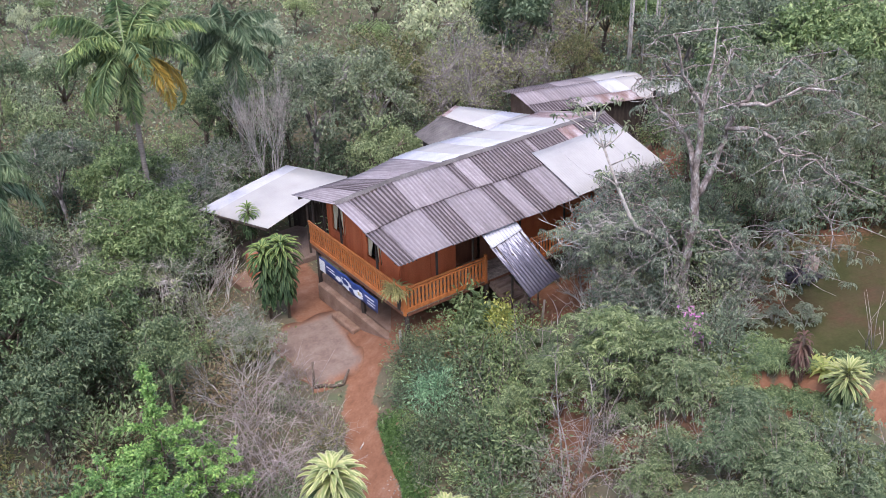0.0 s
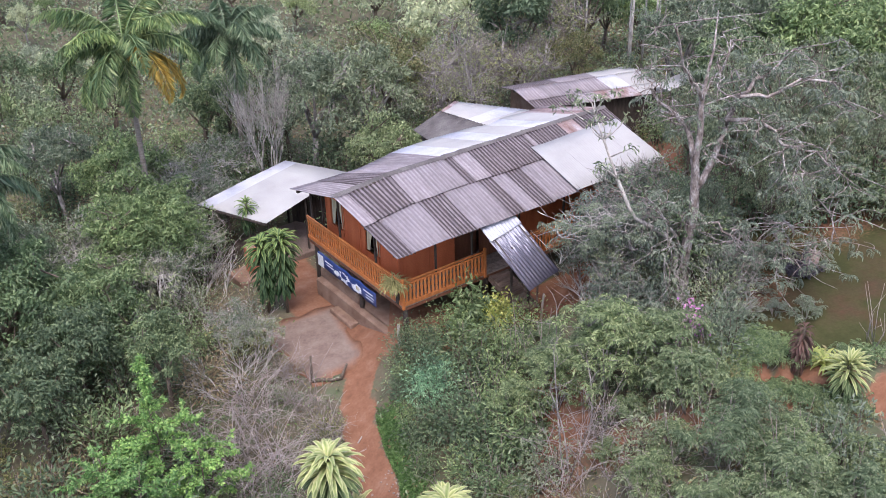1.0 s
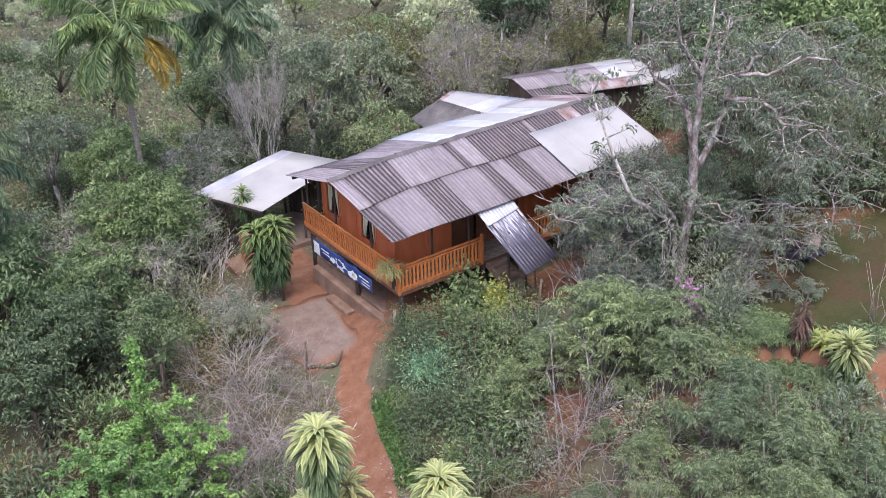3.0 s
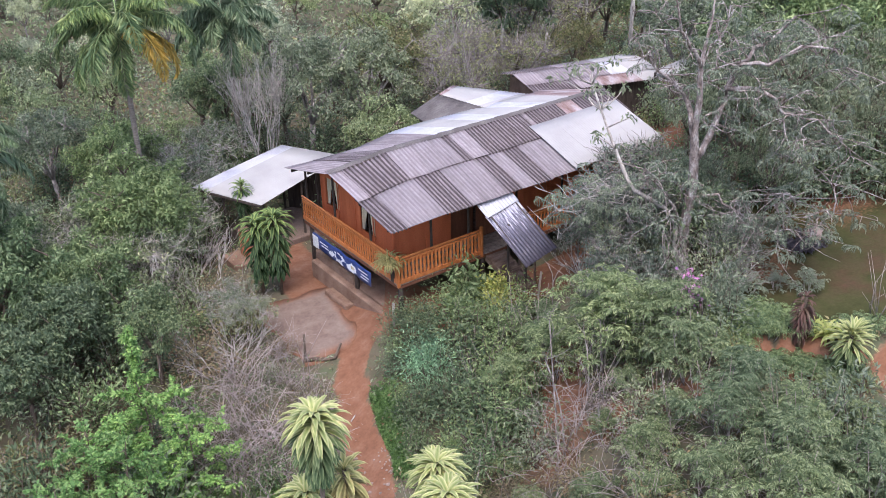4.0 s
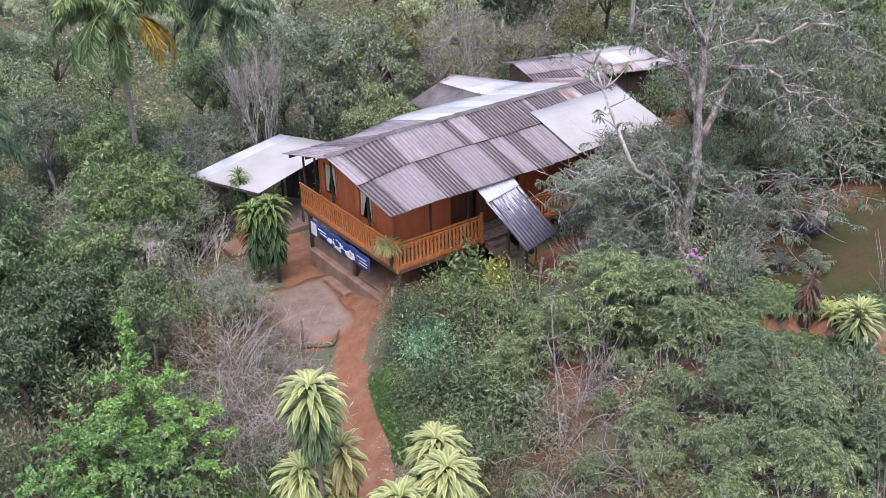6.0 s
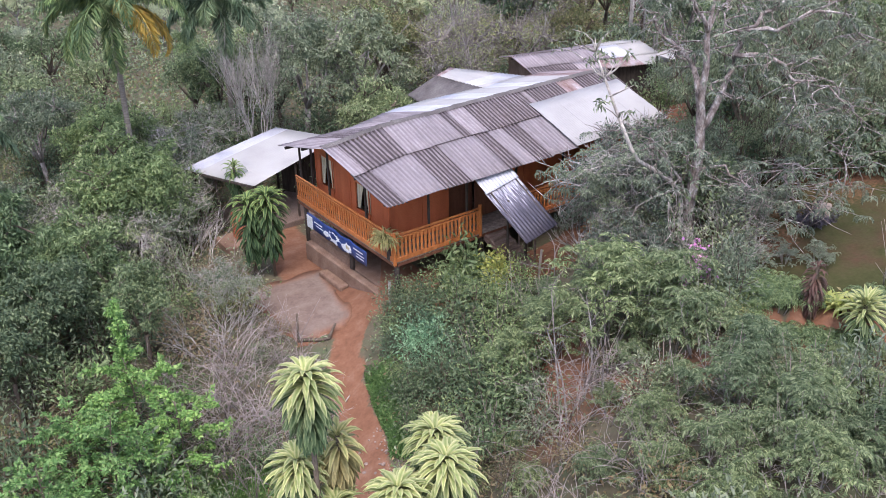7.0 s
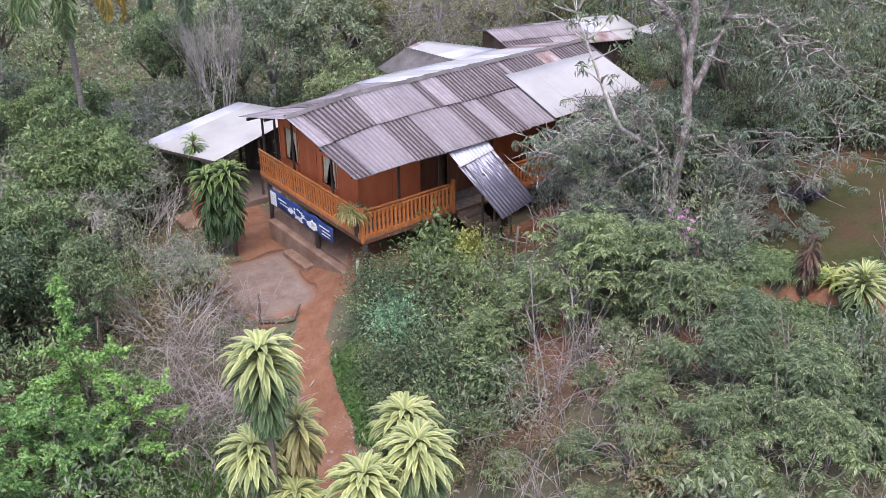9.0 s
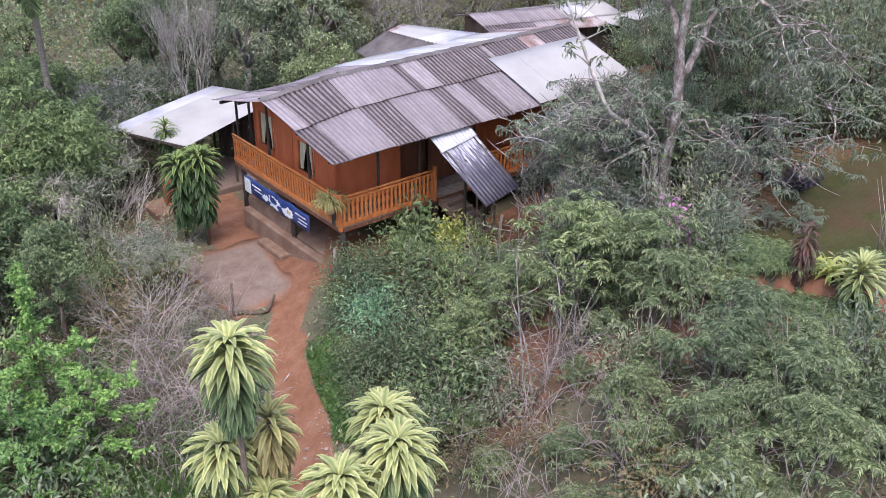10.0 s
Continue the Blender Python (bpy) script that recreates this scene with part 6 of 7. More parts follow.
# the pale forked tree over the garden, its crown thin
def old_tree():
    rng, py = np.random.default_rng(91), random.Random(91)
    t = thing("old_garden_tree", "tall old tree with pale lichened limbs and thin crown", "tree", "garden trees")
    g = hz(5.05, -6.05)
    trunk = ((5.0, -6.05, g - 0.3), (5.11, -6.06, 2.87), (5.08, -6.01, 3.86), (5.17, -6.07, 5.22), (5.11, -6.05, 6.22), (5.07, -6.02, 6.67), (5.13, -6.04, 7.39), (5.14, -5.95, 8.21), (5.27, -5.92, 8.66), (5.50, -5.87, 9.38), (5.66, -5.75, 10.29))
    crown_spur = ((5.14, -5.95, 8.12), (5.29, -6.01, 8.57), (5.66, -6.10, 8.93), (5.93, -6.01, 9.56))
    left_fork = ((5.14, -5.95, 8.21), (4.85, -5.97, 8.66), (4.53, -5.97, 9.02), (4.21, -5.97, 9.52), (3.94, -5.89, 10.29))
    left_limb = ((5.12, -6.05, 6.13), (5.02, -5.87, 7.12), (5.00, -5.64, 7.48), (4.89, -5.35, 7.75), (4.71, -5.01, 7.98), (4.59, -4.80, 8.48))
    right_limb = ((5.12, -6.05, 5.76), (5.47, -6.17, 6.40), (5.77, -6.16, 6.99), (5.95, -6.17, 7.57), (6.26, -6.16, 8.07), (6.72, -6.26, 8.48), (7.26, -6.41, 8.66), (7.80, -6.56, 9.11))
    right_twist = ((5.95, -6.17, 7.57), (6.17, -6.55, 7.62), (6.35, -7.00, 7.57), (6.48, -7.31, 7.30), (6.62, -7.62, 7.12), (6.93, -8.16, 7.08), (7.29, -8.63, 6.58))
    right_top = ((6.26, -6.16, 8.07), (6.73, -6.71, 8.12), (7.19, -7.24, 8.61), (7.71, -7.82, 8.57), (8.09, -8.29, 7.94))
    low_bough = ((5.14, -6.06, 4.77), (5.58, -6.58, 4.95), (5.80, -6.94, 4.59), (6.15, -7.40, 4.41), (6.69, -7.99, 4.50), (7.39, -8.70, 4.59))
    low_left = ((5.11, -6.04, 3.91), (4.71, -5.97, 4.59), (4.31, -5.82, 5.18), (4.04, -5.63, 5.49))
    limbs = ((0.03, crown_spur, 0.3), (0.06, left_fork, 0.15), (0.085, left_limb, 0.12), (0.1, right_limb, 0.6), (0.065, right_twist, 0.75), (0.055, right_top, 0.7), (0.04, low_bough, 0.8), (0.045, low_left, 0.5))
    paths = [[(Vector(p), 0.185 * (1 - i / 10.6)) for i, p in enumerate(trunk)]]
    tips = []
    for r, pts, leafy in limbs:
        fine = []
        for a, b in zip(pts[:-1], pts[1:]):
            a, b = Vector(a), Vector(b)
            fine += [a, a.lerp(b, 0.5) + Vector((py.gauss(0, 0.05), py.gauss(0, 0.05), py.gauss(0, 0.05)))]
        fine.append(Vector(pts[-1]))
        path = [(p, r * (1 - 0.8 * i / len(fine))) for i, p in enumerate(fine)]
        paths.append(path)
        for i, (p, rr) in enumerate(path[3:]):
            for _ in range(2):
                e = p + Vector((py.gauss(0, 0.6), py.gauss(0, 0.6), py.uniform(-0.5, 0.6)))
                tw = limb(p, e, max(rr * 0.45, 0.014), 0.008, 0.35, py, 5)
                paths.append(tw)
                for _ in range(4):
                    q = tw[py.randint(2, 5)][0]
                    f = q + Vector((py.gauss(0, 0.26), py.gauss(0, 0.26), py.uniform(-0.4, 0.25)))
                    paths.append(limb(q, f, 0.012, 0.005, 0.3, py, 3))
                    if py.random() < leafy:
                        tips.append(f)
    limb_paths = [p for p in paths if p[0][1] > 0.025]
    # boughs that arch out over the lawn and hang down in leafy twigs
    for bx, by, bz, n in ((6.3, -7.7, 6.6, 9), (7.0, -7.6, 5.9, 9), (6.2, -8.0, 5.3, 8), (7.4, -8.2, 6.4, 8), (5.6, -7.4, 4.9, 9), (6.9, -7.2, 4.8, 8), (4.1, -6.2, 4.2, 6), (3.9, -5.6, 5.6, 7), (7.9, -7.7, 5.4, 8), (8.3, -8.4, 5.9, 6), (5.9, -8.3, 4.0, 8), (6.4, -8.7, 4.1, 7)):
        e = Vector((bx, by, bz))
        root = min((q for path in limb_paths for q, _ in path), key=lambda q: (q - e).length)
        crest = root.lerp(e, 0.45) + Vector((py.gauss(0, 0.15), py.gauss(0, 0.15), 0.35))
        bough = [(root.lerp(crest, u / 8).lerp(crest.lerp(e, u / 8), u / 8) + Vector((py.gauss(0, 0.03), py.gauss(0, 0.03), py.gauss(0, 0.03))), 0.024 - 0.0018 * u) for u in range(9)]
        paths.append(bough)
        for k in range(n + 4):
            q = bough[py.randint(3, 8)][0]
            f = q + Vector((py.gauss(0, 0.6), py.gauss(0, 0.6), py.uniform(-1.0, 0.35)))
            paths.append(limb(q, f, 0.013, 0.005, 0.3, py, 4))
            tips.append(f)
    part_mesh("trunk", tubes("trunk", paths, M["bark_lichen"], 7), t, "pale lichened bark")
    C, A, S = [], [], []
    for p in tips:
        if py.random() < 0.75:
            whorl(C, A, S, p, py, 5, 7, 0.3, 0.105, (-0.5, 0.9))
    C, A, S = np.array(C), np.array(A), np.array(S)
    part_mesh("crown", leaves("crown", C, A + rng.normal(size=A.shape) * 0.12, S, S * 0.28, M["leaf_slate"], rng, 0.18, 0.9), t)


old_tree()


def leaning_tree():
    """A thin pale trunk that leans across the white roof, with tufts at its top, and low bare boughs at its foot."""
    rng, py = np.random.default_rng(92), random.Random(92)
    t = thing("leaning_tree", "thin pale leaning trunk with a few leaf tufts", "tree", "garden trees")
    spine = [Vector(p) for p in ((4.86, -6.02, hz(4.86, -6.02) - 0.2), (4.9, -5.96, 3.3), (4.87, -5.88, 4.1), (4.6, -5.7, 4.55), (4.2, -5.5, 4.85), (3.8, -5.34, 5.14), (3.7, -5.2, 5.4), (3.6, -4.8, 6.13), (3.67, -4.42, 6.58), (3.74, -4.1, 6.95), (3.8, -3.68, 7.5))]
    paths = [[(p, 0.08 - 0.0052 * i) for i, p in enumerate(spine)]]
    tips = []
    for i, n in ((7, 2), (8, 3), (9, 5), (10, 6)):
        for _ in range(n):
            e = spine[i] + Vector((py.gauss(0, 0.4), py.gauss(0, 0.4), py.uniform(0.0, 0.6)))
            paths.append(limb(spine[i], e, 0.025, 0.008, 0.2, py, 3))
            tips.append(e)
    low = []
    for k in range(9):
        s = spine[3 + k % 3].lerp(spine[4 + k % 3], py.random())
        e = Vector((py.uniform(2.5, 4.1), py.uniform(-4.3, -2.3), py.uniform(3.2, 4.7)))
        b = [(q + Vector((py.gauss(0, 0.09), py.gauss(0, 0.09), py.gauss(0, 0.09))) * min(1, i), w) for i, (q, w) in enumerate(limb(s, e, 0.022, 0.007, 0.35, py, 9))]
        paths.append(b)
        for q, _ in b[2:]:
            for _ in range(2):
                f = q + Vector((py.gauss(0, 0.35), py.gauss(0, 0.35), py.gauss(0, 0.3)))
                paths.append(limb(q, f, 0.014, 0.005, 0.25, py, 3))
                if py.random() < 0.55:
                    low.append(f)
    part_mesh("trunk", tubes("trunk", paths, M["bark_pale"], 6), t)
    P = np.array([tuple(p) for p in tips])
    pos, A = clump_leaves(rng, P, 16, 0.22, hang=0.3)
    part_mesh("crown", leaves("crown", pos, A, 0.16, 0.05, M["leaf_grey"], rng), t)
    C, A, S = [], [], []
    for p in low:
        whorl(C, A, S, p, py, 5, 7, 0.28, 0.1, (-0.4, 0.9))
    C, A, S = np.array(C), np.array(A), np.array(S)
    part_mesh("low_foliage", leaves("low_foliage", C, A + rng.normal(size=A.shape) * 0.12, S, S * 0.28, M["leaf_slate"], rng, 0.18, 0.9), t, "grey-green leaves on the low boughs")


leaning_tree()
BOUGH = bare_tree("bare_bush", "bare pale branching bush with tangled twigs", 93, 2.3, 0.9, "bark_pale", 4, 4, 0.028, "bare bushes")
for i, (x, y, s) in enumerate(((5.09, -2.42, 0.81), (4.81, -4.04, 0.81), (4.07, -3.71, 0.69), (4.02, -4.99, 0.71), (-3.10, 8.40, 1.10), (-4.60, 8.00, 1.00), (4.80, -7.63, 0.95), (-1.40, 13.40, 1.00), (-3.40, 7.30, 1.50), (-4.90, 6.40, 1.50), (-2.70, 9.60, 1.40), (-6.00, 9.60, 1.70))):
    put_first(DONE, "bough", BOUGH, x, y, i * 55, s)
for i, (k, x, y, s) in enumerate((("grey", 3.58, -5.17, 0.71), ("grey", 4.29, -5.07, 0.88), ("grey", 5.39, -3.82, 0.90), ("bright", 3.55, -5.47, 0.80), ("grey", 3.8, -5.5, 0.8), ("green", 4.84, -5.20, 1.22), ("grey", 3.25, -6.63, 0.75), ("green", 3.94, -7.14, 0.7), ("grey", 5.85, -6.9, 0.9),
                                  ("grey", 4.81, -7.44, 1.04), ("grey", 3.92, -8.33, 0.86), ("green", 5.64, -5.92, 1.38), ("grey", 3.21, -8.69, 1.12), ("olive", 2.81, -9.25, 0.69), ("grey", 6.27, -4.93, 1.29), ("grey", 6.33, -3.52, 1.08), ("green", 8.72, -2.43, 1.03), ("grey", 7.81, -4.42, 1.12), ("green", 9.49, -5.20, 1.35), ("grey", 10.38, -5.73, 1.43), ("green", 11.34, -6.30, 1.35), ("grey", 12.39, -6.87, 1.45), ("green", 13.09, -7.62, 1.35))):
    put_first(DONE, k, S_[k], x, y, i * 41, s)
DROOP = broad_tree("garden_tree", "broad grey-green tree with drooping leafy boughs", 94, 7.2, 2.9, 2.6, "leaf_grey", "bark_brown", 120, 56, L=0.165, W=0.05, rad=0.5, trunk=0.12, hang=0.8, bare=0.28, group="garden trees")
settle(DROOP, 9.9, -4.6, 0, 0.8)
for i, (x, y, s) in enumerate(((8.76, -4.60, 0.81), (12.57, -2.51, 0.91), (13.42, -4.42, 0.87), (12.17, -0.20, 0.76), (3.80, -5.0, 0.40), (5.9, -5.3, 0.54), (11.90, -5.23, 0.64), (14.15, -5.98, 0.69), (8.48, -6.04, 0.51), (10.7, -5.9, 0.55), (12.9, -6.5, 0.6))):
    put(DROOP, x, y, 60 + i * 75, s)

SLATE = [pinnate_bush("garden_thicket", "slate-green twiggy thicket round the old tree", 36, 1.2, 2.4, "leaf_slate", 8, 62, per=6, pairs=7, reach=0.28, L=0.1, W=0.028, low=0.12, group="garden thicket"),
         pinnate_bush("garden_thicket", "dark slate-green bush with hanging leaves", 37, 0.9, 1.5, "leaf_slate", 6, 40, per=6, pairs=7, reach=0.27, L=0.1, W=0.028, low=0.12, group="garden thicket")]
for i, (k, x, y, s) in enumerate(((1, 3.0, -6.6, 0.75), (1, 3.3, -6.9, 0.7), (0, 3.3, -5.6, 0.75), (1, 4.0, -7.2, 0.6), (1, 4.9, -7.7, 0.8), (0, 5.9, -7.4, 0.75), (0, 3.8, -6.0, 0.8), (0, 4.6, -5.2, 0.9), (0, 5.6, -5.6, 0.95), (0, 3.9, -4.7, 0.9), (0, 4.9, -4.4, 0.95), (0, 6.4, -6.2, 0.9), (1, 4.5, -8.1, 0.65), (1, 5.3, -8.1, 0.6), (1, 6.4, -9.0, 0.6),
                                  (1, 5.9, -8.4, 0.5), (0, 6.1, -4.8, 0.95), (0, 7.0, -5.4, 1.0), (0, 7.6, -4.6, 1.05), (0, 5.2, -3.7, 0.8), (0, 6.3, -3.7, 0.95), (0, 7.4, -3.4, 1.0))):
    put_first(DONE, "slate%d" % k, SLATE[k], x, y, i * 71, s)
for i, (x, y, s) in enumerate(((3.0, -5.8, 1.15), (3.9, -6.8, 1.0), (4.7, -7.2, 1.0), (5.8, -6.9, 1.1))):
    put(BOUGH, x, y, 20 + i * 80, s)
DUSK = shrub("dark_flower_bed", "low dark purple bush on the lawn", 104, 0.85, 0.42, "leaf_dusk", n=1000, L=0.12, W=0.06, group="flower bushes")
settle(DUSK, 8.05, -7.5, 0, 1.0)
THICKET = broad_tree("thicket_tree", "low grey-green tree with pale bare twigs beside the staircase", 105, 3.0, 1.25, 1.1, "leaf_slate", "bark_grey", 60, 44, L=0.13, W=0.045, rad=0.42, trunk=0.06, bare=0.45, group="garden trees")
for i, (x, y, s) in enumerate(((5.49, -2.49, 0.90), (5.67, -3.39, 0.91), (4.82, -2.58, 0.66), (4.51, -5.01, 0.97), (3.45, -5.3, 0.7), (4.0, -4.9, 0.8), (5.6, -7.3, 0.60), (6.2, -1.75, 1.05), (7.5, -1.6, 1.15), (8.7, -1.5, 1.1))):
    put_first(DONE, "thicket", THICKET, x, y, i * 77, s)

# fresh green saplings below the path's outer side
SAP = (tiered_sapling("sapling", "fresh green sapling with long level leafy boughs", 95, 3.5, 2.1, "leaf_bright"),
       tiered_sapling("sapling", "young green sapling with spreading leafy boughs", 94, 2.7, 1.7, "leaf_bright", 14))
for i, (k, x, y, s) in enumerate(((0, -7.9, 0.1, 1.0), (0, -9.5, -0.2, 0.95), (1, -7.3, -1.4, 0.95), (0, -8.9, -2.0, 0.95), (1, -10.6, -1.6, 1.2), (1, -8.3, 1.2, 0.7))):
    put_first(DONE, "sap%d" % k, SAP[k], x, y, i * 52, s)
for i, (k, x, y, s) in enumerate((("brown", -8.8, 3.0, 1.4), ("brown", -9.9, 2.4, 1.5), ("olive", -10.6, 3.2, 1.4), ("brown", -9.4, 1.4, 1.2), ("brown", -11.0, 1.2, 1.4), ("olive", -8.2, 2.2, 1.0))):
    put_first(DONE, k, S_[k], x, y, i * 61, s)
def tall_shoot(x, y, top):
    """One upright stem, leafy all the way up in short whorled sprigs."""
    rng, py = np.random.default_rng(96), random.Random(96)
    g = hz(x, y)
    h = top - g
    t = thing("tall_shoot", "upright green shoot standing out of the saplings", "sapling", "saplings by the path", at=(x, y, g))
    part_mesh("stem", tubes("stem", [[(Vector((0, 0, -0.2)), 0.03), (Vector((0.06, 0.03, h * 0.5)), 0.022), (Vector((0, 0, h)), 0.006)]], M["bark_brown"], 6), t)
    P = np.array([(py.gauss(0, 0.05) + 0.2 * math.cos(k * 2.4) * py.random(), py.gauss(0, 0.05) + 0.2 * math.sin(k * 2.4) * py.random(), h * (0.4 + 0.6 * k / 90)) for k in range(91)])
    pos, A = clump_leaves(rng, P, 16, 0.12, out=0.9, hang=0.15)
    part_mesh("foliage", leaves("foliage", pos, A, 0.11, 0.05, M["leaf_bright"], rng), t)


tall_shoot(-7.8, 0.15, 2.8)
HEAP = dry_heap("dead_brush", "tangled heap of dead grey canes", 97, 1.3, 2.3, 84)
HEAP2 = dry_heap("dry_stalks", "thin dry stalks among the bushes", 98, 1.2, 1.5, 48)
for i, (x, y, s) in enumerate(((-5.6, -0.5, 1.0), (-4.8, 0.9, 0.85), (-6.1, -1.6, 0.9), (-5.2, -1.5, 0.75), (-6.4, 0.7, 0.8))):
    put_first(DONE, "heap", HEAP, x, y, i * 95, s)
for i, (x, y, s) in enumerate(((-0.74, -8.24, 0.84), (-1.59, -8.71, 0.85), (-0.34, -10.25, 0.80), (-1.31, -10.55, 0.91), (0.37, -9.27, 0.71), (-0.70, -12.45, 0.88), (-1.42, -6.47, 0.78), (0.35, -7.80, 0.91), (0.90, -10.86, 0.69), (-2.69, -9.91, 0.86))):
    put_first(DONE, "heap2", HEAP2, x, y, i * 95, s)
for i, (x, y, s) in enumerate(((-3.5, 3.0, 0.6), (-3.7, 3.9, 0.65))):
    put(HALF, x, y, 40 + i * 110, s * 0.8)
put(BOUGH, -4.0, 2.6, 30, 1.0)
put(BOUGH, -5.0, 2.2, 200, 1.15)
for i, (x, y, s) in enumerate(((-3.7, 0.2, 0.55), (-3.5, -0.9, 0.5), (-3.3, 1.6, 0.5), (-4.0, -1.9, 0.55))):
    put(HEAP, x, y, 30 + i * 95, s)
for i, (k, x, y, s) in enumerate((("green", -0.1, -0.25, 0.55), ("green", -0.6, -0.75, 0.6), ("bright", -0.95, -1.3, 0.55), ("green", -1.35, -1.75, 0.5), ("bright", -1.75, -2.5, 0.45), ("green", -2.0, -3.2, 0.5), ("grey", -3.9, 0.9, 0.5), ("grey", -3.6, -1.7, 0.45), ("olive", -4.1, -2.8, 0.5), ("green", -2.3, -4.2, 0.6), ("green", 0.1, -1.2, 0.7))):
    put_first(DONE, k, S_[k], x, y, i * 53, s)
settle(shrub("mauve_shrub", "shrub with dusty mauve flower heads", 98, 0.7, 1.3, "leaf_mauve", n=420, L=0.1, W=0.06, group="garden shrubs"), -3.4, 4.5, 0, 0.8)
VIO = shrub("purple_flower_bush", "slender bush with purple flowers at its top", 101, 0.22, 2.1, "flower_purple", stems=6, n=420, L=0.1, W=0.08, spread=0.06, group="flower bushes")
settle(VIO, 2.95, -7.95, 0, 0.82)


# ---- undergrowth and far woods ----
def clear(x, y):
    """True where the ground stays open: house, shelter, yard, path, lawn."""
    if -1.0 < x < 11.5 and -1.6 < y < 5.9 or -1.6 < x < 3.4 and 7.2 < y < 11.4 or 5.2 < x < 15.3 and 3.6 < y < 8.8:
        return True
    p, q = np.array([x]), np.array([y])
    if along(p, q, PATH_LINE, 0.75, 0.3)[0] > 0.3 or along(p, q, [(-1.0, 1.0), (-1.1, 3.0), (-0.9, 5.2), (0.2, 7.6)], 1.3, 0.3)[0] > 0.3:
        return True
    if math.hypot(x + 1.5, y - 7.9) < 1.3 or math.hypot(x + 5.2, y - 0.2) < 1.9 or math.hypot(x + 4.4, y - 1.6) < 1.2 or math.hypot(x + 8.8, y + 0.2) < 0.8 or math.hypot(x + 6.5, y + 9.5) < 2.2 or math.hypot(x - 4.6, y + 10.8) < 1.0 or math.hypot(x - 4.6, y + 2.4) < 1.6:
        return True
    return along(p, q, [(6.5, -8.1), (9.8, -8.4), (13.9, -10.0)], 2.3, 0.5)[0] > 0.3 or along(p, q, [(3.3, -9.3), (4.4, -10.7), (5.5, -12.3)], 0.7, 0.3)[0] > 0.3


def slant_sapling(seed, a, b):
    """A thin bare sapling that leans over the bushes."""
    py = random.Random(seed)
    a, b = Vector(a), Vector(b)
    t = thing("bare_sapling", "thin pale leaning sapling with bare twigs", "sapling", "bare saplings", at=a)
    stem = limb((0, 0, -0.2), b - a, 0.028, 0.01, 0.06, py, 6)
    paths = []
    for p, _ in stem[2:]:
        for _ in range(2):
            e = p + Vector((py.gauss(0, 0.3), py.gauss(0, 0.3), py.uniform(0.1, 0.5)))
            paths.append(limb(p, e, 0.01, 0.004, 0.2, py, 3))
    part_mesh("stem", tubes("stem", [stem], M["bark_grey"], 6), t)
    part_mesh("twig_work", tubes("twig_work", paths, M["bark_grey"], 4), t)["kind"] = "stuff"


for k, (a, b) in enumerate((((-0.85, -7.9), (-0.1, -6.6, 3.4)), ((-0.75, -7.95), (-0.75, -7.2, 2.9)), ((-0.35, -7.9), (0.35, -7.3, 3.2)), ((1.2, -6.0), (0.9, -5.6, 3.6)), ((2.6, -8.9), (3.0, -8.4, 3.9)), ((-0.4, -8.8), (-0.1, -8.3, 2.6)))):
    slant_sapling(151 + k, (*a, hz(*a)), b)


def undergrowth():
    py = random.Random(8)
    n = 0
    spots = []
    while n < 215:
        d = py.uniform(-15, 17)
        r = py.uniform(-0.36, 0.36) * (d + 40) * 0.95
        x, y = 0.825 * r + 0.565 * d, -0.565 * r + 0.825 * d
        if clear(x, y) or any((x - a) ** 2 + (y - b) ** 2 < 0.9 for a, b in spots):
            continue
        if r > 0 and d < -2 and py.random() < 0.62:
            continue
        spots.append((x, y))
        right = r > 1.5
        pool = ("grey", "grey", "bright", "bright", "olive", "brown") if right and d < 3 else ("green", "green", "grey", "olive", "brown", "bright")
        k = py.choice(pool)
        if along(np.array([x]), np.array([y]), [(0.2, -8.6), (1.3, -9.6)], 0.7, 0.2)[0] > 0.5 or along(np.array([x]), np.array([y]), [(-1.3, -8.0), (-0.3, -7.4)], 0.7, 0.2)[0] > 0.5:
            n += 1
            continue
        if right and d < -2 and py.random() < 0.5:
            put(PINNATE[2], x, y, py.uniform(0, 360), py.uniform(0.55, 0.85))
            n += 1
            continue
        near = d < 1 and -5 < r < 5
        s = py.uniform(0.55, 0.85) if near else py.uniform(0.85, 1.6)
        put_first(DONE, k, S_[k], x, y, py.uniform(0, 360), s)
        n += 1


undergrowth()


def dry_twigs():
    """Thin dead stalks and twigs that stand and lean all through the undergrowth."""
    rng, py = np.random.default_rng(125), random.Random(125)
    paths = []
    while len(paths) < 2600:
        d = py.uniform(-15, 15)
        r = py.uniform(-0.36, 0.36) * (d + 40)
        x, y = 0.825 * r + 0.565 * d, -0.565 * r + 0.825 * d
        if clear(x, y):
            continue
        g = hz(x, y)
        top = py.uniform(0.6, 1.9)
        a = Vector((x, y, g + py.uniform(0, 0.3)))
        for _ in range(3):
            e = a + Vector((py.gauss(0, 0.35), py.gauss(0, 0.35), top * py.uniform(0.6, 1.0)))
            m = a.lerp(e, 0.5) + Vector((py.gauss(0, 0.08), py.gauss(0, 0.08), 0.05))
            paths.append([(a, 0.009), (m, 0.007), (e, 0.004)])
    tagged(new("dry_twigs", tubes("dry_twigs", paths, M["twig_dry"], 3)), "thin dead stalks and twigs in the undergrowth", "twigs", "", "stuff")


dry_twigs()


